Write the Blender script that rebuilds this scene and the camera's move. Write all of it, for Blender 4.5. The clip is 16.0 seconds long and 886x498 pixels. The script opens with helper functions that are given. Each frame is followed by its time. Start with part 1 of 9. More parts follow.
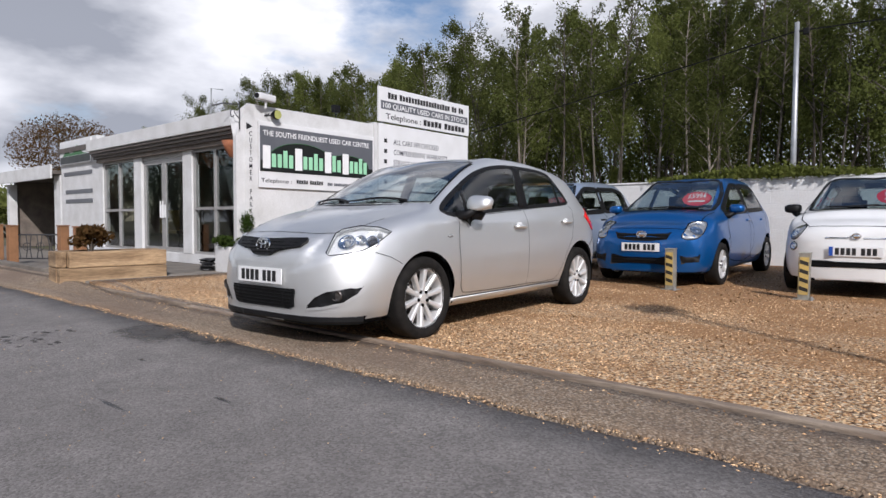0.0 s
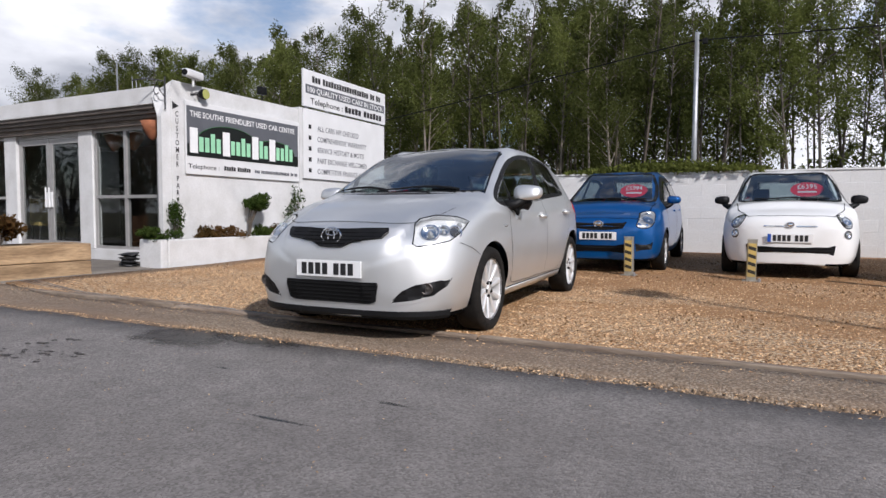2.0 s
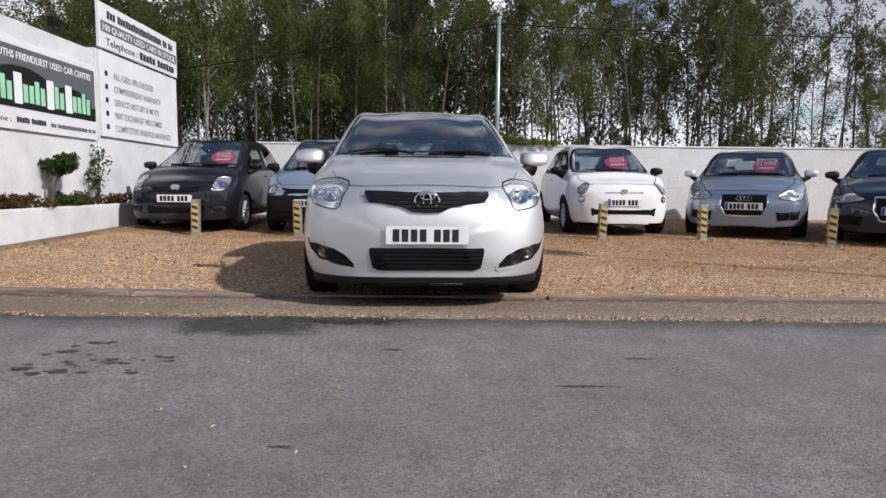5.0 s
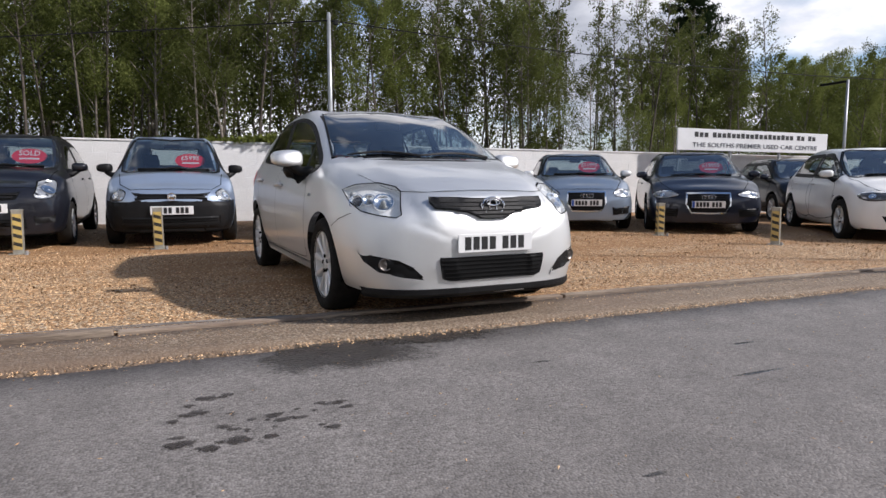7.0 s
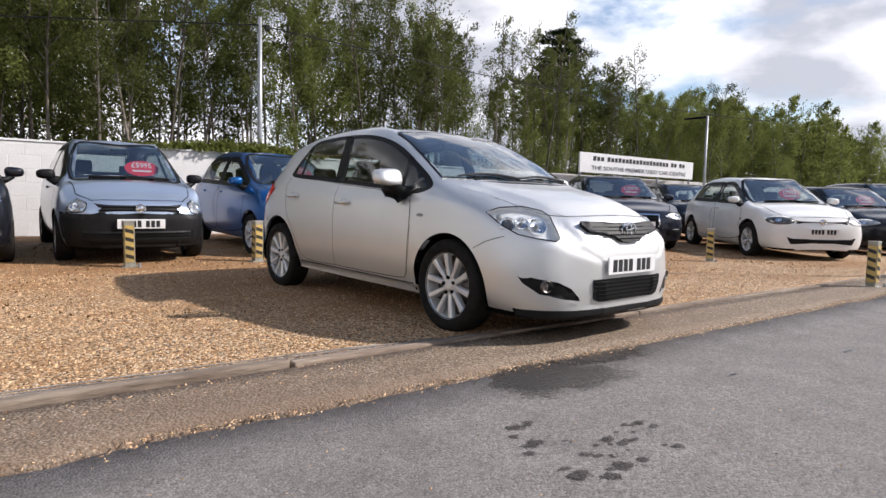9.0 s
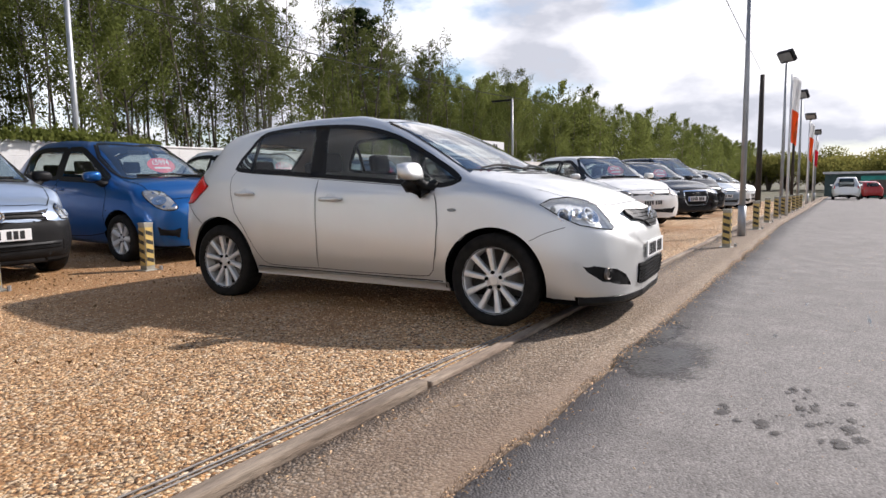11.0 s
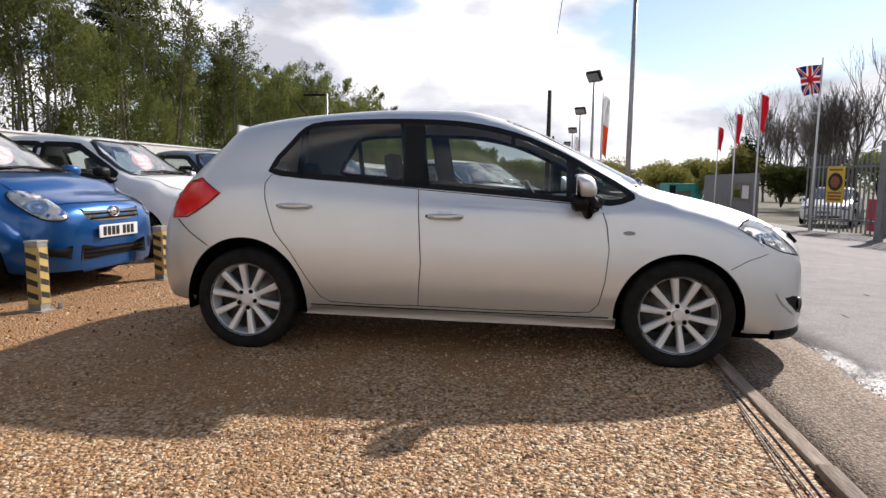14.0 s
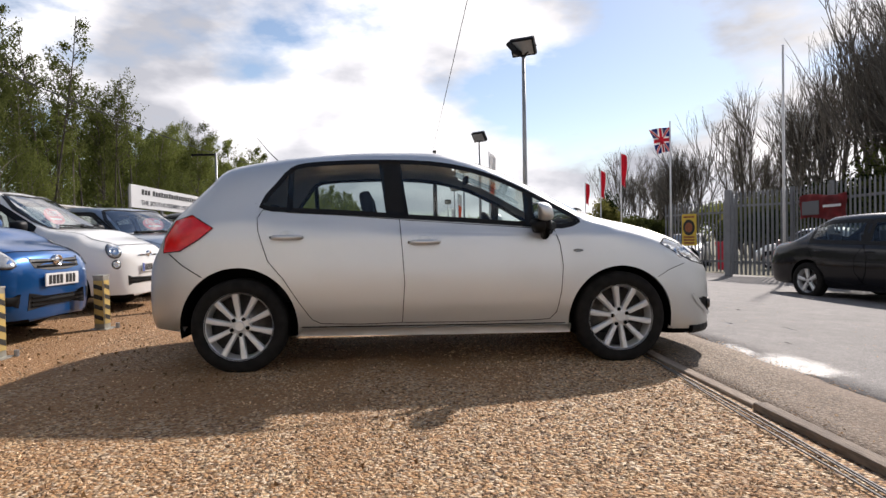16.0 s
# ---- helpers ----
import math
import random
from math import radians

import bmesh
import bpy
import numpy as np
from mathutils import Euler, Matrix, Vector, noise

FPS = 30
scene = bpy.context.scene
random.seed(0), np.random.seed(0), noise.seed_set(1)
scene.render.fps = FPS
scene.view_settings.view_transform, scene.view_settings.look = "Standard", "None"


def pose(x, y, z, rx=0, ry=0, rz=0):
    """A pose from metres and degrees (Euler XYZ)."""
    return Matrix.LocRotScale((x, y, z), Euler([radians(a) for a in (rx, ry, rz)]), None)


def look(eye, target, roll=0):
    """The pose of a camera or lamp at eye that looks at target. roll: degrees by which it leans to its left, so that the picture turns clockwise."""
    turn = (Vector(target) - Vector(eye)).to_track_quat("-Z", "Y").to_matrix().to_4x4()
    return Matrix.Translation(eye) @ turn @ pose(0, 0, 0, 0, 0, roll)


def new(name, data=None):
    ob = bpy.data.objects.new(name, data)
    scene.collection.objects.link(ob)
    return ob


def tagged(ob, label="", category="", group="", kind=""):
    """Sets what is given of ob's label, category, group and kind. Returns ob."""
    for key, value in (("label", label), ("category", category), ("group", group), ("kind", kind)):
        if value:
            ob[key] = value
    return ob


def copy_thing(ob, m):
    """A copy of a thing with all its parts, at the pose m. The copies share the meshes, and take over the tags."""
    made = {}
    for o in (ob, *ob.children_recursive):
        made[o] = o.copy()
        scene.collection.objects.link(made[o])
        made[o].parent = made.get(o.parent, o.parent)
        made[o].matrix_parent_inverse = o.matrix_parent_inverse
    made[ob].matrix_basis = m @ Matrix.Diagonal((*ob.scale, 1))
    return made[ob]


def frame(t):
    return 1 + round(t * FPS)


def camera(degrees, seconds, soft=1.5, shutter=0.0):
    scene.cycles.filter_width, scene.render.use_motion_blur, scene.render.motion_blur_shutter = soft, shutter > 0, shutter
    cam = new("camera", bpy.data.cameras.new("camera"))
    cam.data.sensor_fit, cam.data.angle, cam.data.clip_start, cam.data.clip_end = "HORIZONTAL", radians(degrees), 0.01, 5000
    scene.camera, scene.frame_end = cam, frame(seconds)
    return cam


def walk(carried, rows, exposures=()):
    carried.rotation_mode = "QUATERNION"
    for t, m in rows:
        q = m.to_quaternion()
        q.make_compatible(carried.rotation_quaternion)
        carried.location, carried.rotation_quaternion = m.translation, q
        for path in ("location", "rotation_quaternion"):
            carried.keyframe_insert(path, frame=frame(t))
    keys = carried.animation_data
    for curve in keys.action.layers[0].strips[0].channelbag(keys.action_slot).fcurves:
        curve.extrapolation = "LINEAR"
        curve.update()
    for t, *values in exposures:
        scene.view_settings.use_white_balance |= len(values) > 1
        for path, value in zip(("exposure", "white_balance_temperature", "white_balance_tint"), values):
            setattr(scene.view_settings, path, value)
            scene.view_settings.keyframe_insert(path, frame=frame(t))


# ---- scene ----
cam = camera(71.0, 16.0)
METRES, EYE, TILT, LEAN, TURN = 13.6, 0.965, 0.0, 0.0, 40.7
PATH = [
    (0, (0.036, 0.101, 0.884), (-1.272, 1.611, 0.799), 0.3),
    (0.5, (-0.283, -0.136, 0.87), (-1.482, 1.459, 0.736), -0.7),
    (1, (-0.619, -0.392, 0.858), (-1.634, 1.327, 0.734), -0.3),
    (1.5, (-1.007, -0.563, 0.853), (-1.947, 1.2, 0.764), -1.1),
    (2, (-1.373, -0.719, 0.865), (-2.279, 1.061, 0.753), 0.3),
    (2.5, (-1.737, -0.859, 0.864), (-2.544, 0.967, 0.754), 0.0),
    (3, (-2.149, -0.937, 0.84), (-2.842, 0.932, 0.67), 1.9),
    (5.5, (-4.371, -1.261, 0.802), (-4.14, 0.715, 0.605), 0.4),
    (6, (-4.855, -1.139, 0.8), (-4.411, 0.806, 0.652), 1.0),
    (6.5, (-5.273, -0.969, 0.82), (-4.642, 0.917, 0.602), 0.8),
    (7, (-5.75, -0.705, 0.836), (-4.969, 1.125, 0.635), -0.1),
    (7.5, (-6.152, -0.461, 0.832), (-5.252, 1.315, 0.64), -0.0),
    (8, (-6.57, -0.264, 0.841), (-5.569, 1.46, 0.678), 1.1),
    (8.5, (-6.996, -0.065, 0.859), (-5.971, 1.646, 0.706), 0.3),
    (9, (-7.402, 0.177, 0.885), (-6.198, 1.766, 0.729), 1.3),
    (11.5, (-8.533, 2.025, 1.009), (-6.771, 2.945, 0.79), -1.1),
    (12, (-8.526, 2.509, 1.038), (-6.692, 3.277, 0.823), -0.1),
    (12.5, (-8.469, 2.953, 1.002), (-6.616, 3.659, 0.749), 1.5),
    (13, (-8.481, 3.437, 1.077), (-6.551, 3.903, 0.84), 1.4),
    (13.5, (-8.478, 3.859, 1.052), (-6.533, 4.261, 0.819), -0.2),
    (14, (-8.523, 4.258, 1.073), (-6.563, 4.584, 0.848), 0.8),
    (14.5, (-8.645, 4.612, 1.055), (-6.676, 4.78, 0.747), -0.2),
    (15, (-8.714, 4.86, 1.013), (-6.721, 4.908, 0.847), -1.2),
    (15.5, (-8.926, 4.926, 0.986), (-6.935, 4.745, 0.944), -1.0),
    (16, (-9.123, 4.856, 0.868), (-7.124, 4.794, 0.837), -0.9),
]
walk(cam, [(t, look(eye, target, roll)) for t, eye, target, roll in PATH], exposures=[(0, 0.12, 6250, 15), (3, 0.15, 6250, 15), (7, 0.30, 6380, 15), (9, 0.57, 6530, 15), (12, 0.61, 6610, 15), (14, 0.56, 6710, 15), (15, 0.62, 6800, 15), (16, 0.42, 6800, 15)])

# ---- world and sun ----
SUN_AZ, SUN_EL = (0.835, -0.55), 36.0
world = bpy.data.worlds.new("sky")
scene.world = world
world.use_nodes = True
wn, wl = world.node_tree.nodes, world.node_tree.links
wn.clear()
w_out = wn.new("ShaderNodeOutputWorld")
w_bg = wn.new("ShaderNodeBackground")
w_sky = wn.new("ShaderNodeTexSky")
w_sky.sky_type, w_sky.sun_disc = "NISHITA", False
w_sky.sun_elevation, w_sky.sun_rotation = radians(SUN_EL), math.atan2(SUN_AZ[0], SUN_AZ[1])
w_sky.air_density, w_sky.dust_density = 1.0, 0.25
w_co = wn.new("ShaderNodeTexCoord")
w_map = wn.new("ShaderNodeMapping")
w_map.inputs["Scale"].default_value = (1.0, 1.0, 2.4)
w_map.inputs["Location"].default_value = (0.35, 0.1, 0.0)
w_n1 = wn.new("ShaderNodeTexNoise")
w_n1.inputs["Scale"].default_value, w_n1.inputs["Detail"].default_value = 2.3, 7
w_n1.inputs["Roughness"].default_value = 0.55
w_r1 = wn.new("ShaderNodeValToRGB")
w_r1.color_ramp.elements[0].position, w_r1.color_ramp.elements[1].position = 0.375, 0.48
w_n2 = wn.new("ShaderNodeTexNoise")
w_n2.inputs["Scale"].default_value, w_n2.inputs["Detail"].default_value = 3.1, 6
w_r2 = wn.new("ShaderNodeValToRGB")
w_r2.color_ramp.elements[0].position, w_r2.color_ramp.elements[0].color = 0.40, (5.0, 5.35, 6.0, 1)
w_r2.color_ramp.elements[1].position, w_r2.color_ramp.elements[1].color = 0.65, (15.0, 15.2, 15.4, 1)
w_mix = wn.new("ShaderNodeMixRGB")
w_bg.inputs["Strength"].default_value = 0.096
wl.new(w_co.outputs["Generated"], w_map.inputs["Vector"])
wl.new(w_map.outputs[0], w_n1.inputs["Vector"])
wl.new(w_map.outputs[0], w_n2.inputs["Vector"])
w_gap, w_thin, w_pos = wn.new("ShaderNodeMapRange"), wn.new("ShaderNodeMath"), wn.new("ShaderNodeSeparateXYZ")
w_gap.inputs["From Min"].default_value, w_gap.inputs["From Max"].default_value = 0.44, 0.78
w_gap.inputs["To Min"].default_value, w_gap.inputs["To Max"].default_value = 0.0, 0.21
w_thin.operation = "SUBTRACT"
wl.new(w_co.outputs["Generated"], w_pos.inputs[0])
wl.new(w_pos.outputs["Z"], w_gap.inputs["Value"])
wl.new(w_n1.outputs["Fac"], w_thin.inputs[0])
wl.new(w_gap.outputs[0], w_thin.inputs[1])
# the cloud breaks open low over the road
w_brk, w_open, w_thin2 = wn.new("ShaderNodeVectorMath"), wn.new("ShaderNodeMapRange"), wn.new("ShaderNodeMath")
w_brk.operation, w_brk.inputs[1].default_value = "DOT_PRODUCT", (0.946, -0.250, 0.196)
w_open.inputs["From Min"].default_value, w_open.inputs["From Max"].default_value = 0.975, 0.9985
w_open.inputs["To Min"].default_value, w_open.inputs["To Max"].default_value = 0.0, 0.20
w_thin2.operation = "SUBTRACT"
wl.new(w_co.outputs["Generated"], w_brk.inputs[0])
wl.new(w_brk.outputs["Value"], w_open.inputs["Value"])
wl.new(w_thin.outputs[0], w_thin2.inputs[0])
wl.new(w_open.outputs[0], w_thin2.inputs[1])
wl.new(w_thin2.outputs[0], w_r1.inputs["Fac"])
wl.new(w_n2.outputs["Fac"], w_r2.inputs["Fac"])
wl.new(w_r1.outputs["Color"], w_mix.inputs["Fac"])
wl.new(w_sky.outputs[0], w_mix.inputs["Color1"])
# clouds are brightest round the sun
_ce = math.cos(radians(SUN_EL))
w_dot = wn.new("ShaderNodeVectorMath")
w_dot.operation = "DOT_PRODUCT"
w_dot.inputs[1].default_value = (SUN_AZ[0] * _ce, SUN_AZ[1] * _ce, math.sin(radians(SUN_EL)))
w_rng = wn.new("ShaderNodeMapRange")
w_rng.inputs["From Min"].default_value, w_rng.inputs["From Max"].default_value = -0.45, 0.75
w_rng.inputs["To Min"].default_value, w_rng.inputs["To Max"].default_value = 0.74, 0.90
w_mul = wn.new("ShaderNodeMixRGB")
w_mul.blend_type, w_mul.inputs["Fac"].default_value = "MULTIPLY", 1.0
wl.new(w_co.outputs["Generated"], w_dot.inputs[0])
wl.new(w_dot.outputs["Value"], w_rng.inputs["Value"])
wl.new(w_r2.outputs["Color"], w_mul.inputs["Color1"])
# and their undersides grow darker overhead
w_xyz, w_up, w_two = wn.new("ShaderNodeSeparateXYZ"), wn.new("ShaderNodeMapRange"), wn.new("ShaderNodeMath")
w_up.inputs["From Min"].default_value, w_up.inputs["From Max"].default_value = 0.25, 0.85
w_up.inputs["To Min"].default_value, w_up.inputs["To Max"].default_value = 1.0, 0.58
w_two.operation = "MULTIPLY"
wl.new(w_co.outputs["Generated"], w_xyz.inputs[0])
wl.new(w_xyz.outputs["Z"], w_up.inputs["Value"])
wl.new(w_rng.outputs[0], w_two.inputs[0])
wl.new(w_up.outputs[0], w_two.inputs[1])
# one broad grey cloud stands beside the break
w_gry, w_band, w_three = wn.new("ShaderNodeVectorMath"), wn.new("ShaderNodeMapRange"), wn.new("ShaderNodeMath")
w_gry.operation, w_gry.inputs[1].default_value = "DOT_PRODUCT", (0.845, -0.425, 0.325)
w_band.inputs["From Min"].default_value, w_band.inputs["From Max"].default_value = 0.965, 0.995
w_band.inputs["To Min"].default_value, w_band.inputs["To Max"].default_value = 1.0, 0.56
w_three.operation = "MULTIPLY"
wl.new(w_co.outputs["Generated"], w_gry.inputs[0])
wl.new(w_gry.outputs["Value"], w_band.inputs["Value"])
wl.new(w_two.outputs[0], w_three.inputs[0])
wl.new(w_band.outputs[0], w_three.inputs[1])
wl.new(w_three.outputs[0], w_mul.inputs["Color2"])
wl.new(w_mul.outputs[0], w_mix.inputs["Color2"])
wl.new(w_mix.outputs[0], w_bg.inputs["Color"])
wl.new(w_bg.outputs[0], w_out.inputs["Surface"])
sun_data = bpy.data.lights.new("sun", "SUN")
sun_data.energy, sun_data.angle, sun_data.color = 3.9, radians(1.4), (1.0, 0.965, 0.92)
sun = new("sun", sun_data)
_c = math.cos(radians(SUN_EL))
sun.matrix_world = look((SUN_AZ[0] * _c * 50, SUN_AZ[1] * _c * 50, 50 * math.sin(radians(SUN_EL))), (0, 0, 0))

# ---- materials ----
def mat_new(name):
    m = bpy.data.materials.new(name)
    m.use_nodes = True
    return m, m.node_tree.nodes, m.node_tree.links, m.node_tree.nodes["Principled BSDF"]


def surf(name, col, rough=0.6, metal=0.0, var=0.12, scale=6.0, bump=0.0, bscale=60.0, col2=None, rvar=0.08, coat=0.0, per_object=0.0, per_island=0.0, fine=0.0, fscale=150.0, spec=0.5, grain=0.0):
    """A plain surface with mottling at two scales, roughness variation and fine relief."""
    m, n, l, b = mat_new(name)
    co = n.new("ShaderNodeTexCoord")
    n1 = n.new("ShaderNodeTexNoise")
    n1.inputs["Scale"].default_value, n1.inputs["Detail"].default_value = scale, 6
    at = co.outputs["Object"]
    if grain:
        # drawn out along the timber's length
        mp = n.new("ShaderNodeMapping")
        mp.inputs["Scale"].default_value = (1.0, grain, grain)
        l.new(at, mp.inputs["Vector"])
        at = mp.outputs[0]
    l.new(at, n1.inputs["Vector"])
    ramp = n.new("ShaderNodeValToRGB")
    c2 = col2 or tuple(c * (1 - 2 * var) for c in col)
    ramp.color_ramp.elements[0].position, ramp.color_ramp.elements[0].color = 0.3, (*c2, 1)
    ramp.color_ramp.elements[1].position, ramp.color_ramp.elements[1].color = 0.68, (*col, 1)
    l.new(n1.outputs["Fac"], ramp.inputs["Fac"])
    out = ramp.outputs["Color"]
    if fine:
        n3 = n.new("ShaderNodeTexNoise")
        n3.inputs["Scale"].default_value, n3.inputs["Detail"].default_value = fscale, 3
        l.new(at, n3.inputs["Vector"])
        mr = n.new("ShaderNodeMapRange")
        mr.inputs["From Min"].default_value, mr.inputs["From Max"].default_value = 0.3, 0.7
        mr.inputs["To Min"].default_value, mr.inputs["To Max"].default_value = 1 - fine, 1 + fine
        l.new(n3.outputs["Fac"], mr.inputs["Value"])
        mx = n.new("ShaderNodeMixRGB")
        mx.blend_type = "MULTIPLY"
        mx.inputs["Fac"].default_value = 1
        l.new(out, mx.inputs["Color1"])
        l.new(mr.outputs[0], mx.inputs["Color2"])
        out = mx.outputs[0]
    if per_object or per_island:
        src = n.new("ShaderNodeObjectInfo").outputs["Random"] if per_object else n.new("ShaderNodeNewGeometry").outputs["Random Per Island"]
        a = per_object or per_island
        mr = n.new("ShaderNodeMapRange")
        mr.inputs["To Min"].default_value, mr.inputs["To Max"].default_value = 1 - a, 1 + a
        l.new(src, mr.inputs["Value"])
        mx = n.new("ShaderNodeMixRGB")
        mx.blend_type = "MULTIPLY"
        mx.inputs["Fac"].default_value = 1
        l.new(out, mx.inputs["Color1"])
        l.new(mr.outputs[0], mx.inputs["Color2"])
        out = mx.outputs[0]
    l.new(out, b.inputs["Base Color"])
    rr = n.new("ShaderNodeMapRange")
    rr.inputs["To Min"].default_value, rr.inputs["To Max"].default_value = max(0.02, rough - rvar), min(1, rough + rvar)
    l.new(n1.outputs["Fac"], rr.inputs["Value"])
    l.new(rr.outputs[0], b.inputs["Roughness"])
    b.inputs["Metallic"].default_value = metal
    b.inputs["Specular IOR Level"].default_value = spec
    b.inputs["Coat Weight"].default_value = coat
    b.inputs["Coat Roughness"].default_value = 0.04
    if bump:
        n2 = n.new("ShaderNodeTexNoise")
        n2.inputs["Scale"].default_value, n2.inputs["Detail"].default_value = bscale, 4
        l.new(at, n2.inputs["Vector"])
        bp = n.new("ShaderNodeBump")
        bp.inputs["Strength"].default_value, bp.inputs["Distance"].default_value = bump, 0.01
        l.new(n2.outputs["Fac"], bp.inputs["Height"])
        l.new(bp.outputs[0], b.inputs["Normal"])
    return m


def paint(name, col, metal=0.0, rough=0.3, dust=0.12, coat=0.7):
    """Car paint: flake base under a clear coat, with a thin film of road dust."""
    m, n, l, b = mat_new(name)
    co = n.new("ShaderNodeTexCoord")
    nz = n.new("ShaderNodeTexNoise")
    nz.inputs["Scale"].default_value, nz.inputs["Detail"].default_value = 3.5, 7
    l.new(co.outputs["Object"], nz.inputs["Vector"])
    mx = n.new("ShaderNodeMixRGB")
    mr = n.new("ShaderNodeMapRange")
    mr.inputs["From Min"].default_value, mr.inputs["From Max"].default_value = 0.45, 0.8
    mr.inputs["To Min"].default_value, mr.inputs["To Max"].default_value = 0.0, dust
    l.new(nz.outputs["Fac"], mr.inputs["Value"])
    l.new(mr.outputs[0], mx.inputs["Fac"])
    mx.inputs["Color1"].default_value = (*col, 1)
    mx.inputs["Color2"].default_value = (0.34, 0.29, 0.23, 1)
    l.new(mx.outputs[0], b.inputs["Base Color"])
    b.inputs["Metallic"].default_value = metal
    b.inputs["Roughness"].default_value = rough
    b.inputs["Coat Weight"].default_value = coat
    b.inputs["Coat Roughness"].default_value = 0.06
    b.inputs["Specular IOR Level"].default_value = 0.25
    if metal:
        fl = n.new("ShaderNodeTexNoise")
        fl.inputs["Scale"].default_value = 900
        l.new(co.outputs["Object"], fl.inputs["Vector"])
        bp = n.new("ShaderNodeBump")
        bp.inputs["Strength"].default_value, bp.inputs["Distance"].default_value = 0.05, 0.002
        l.new(fl.outputs["Fac"], bp.inputs["Height"])
        l.new(bp.outputs[0], b.inputs["Normal"])
    return m


def glass(name, tint, gloss=(1, 1, 1), ior=1.5, sheen=2.2):
    """Thin pane: clear with a tint, and a mirror gloss that grows towards grazing."""
    m = bpy.data.materials.new(name)
    m.use_nodes = True
    n, l = m.node_tree.nodes, m.node_tree.links
    n.clear()
    out, mix = n.new("ShaderNodeOutputMaterial"), n.new("ShaderNodeMixShader")
    tr, gl, fr = n.new("ShaderNodeBsdfTransparent"), n.new("ShaderNodeBsdfGlossy"), n.new("ShaderNodeLayerWeight")
    fr.inputs["Blend"].default_value = 0.5
    pw, mr = n.new("ShaderNodeMath"), n.new("ShaderNodeMapRange")
    pw.operation, pw.inputs[1].default_value = "POWER", 4.0
    l.new(fr.outputs["Facing"], pw.inputs[0])
    l.new(pw.outputs[0], mr.inputs["Value"])
    mr.inputs["To Min"].default_value = sheen * ((ior - 1) / (ior + 1)) ** 2
    tr.inputs["Color"].default_value = (*tint, 1)
    gl.inputs["Color"].default_value = (*gloss, 1)
    gl.inputs["Roughness"].default_value = 0.015
    l.new(mr.outputs[0], mix.inputs[0])
    l.new(tr.outputs[0], mix.inputs[1])
    l.new(gl.outputs[0], mix.inputs[2])
    l.new(mix.outputs[0], out.inputs["Surface"])
    return m


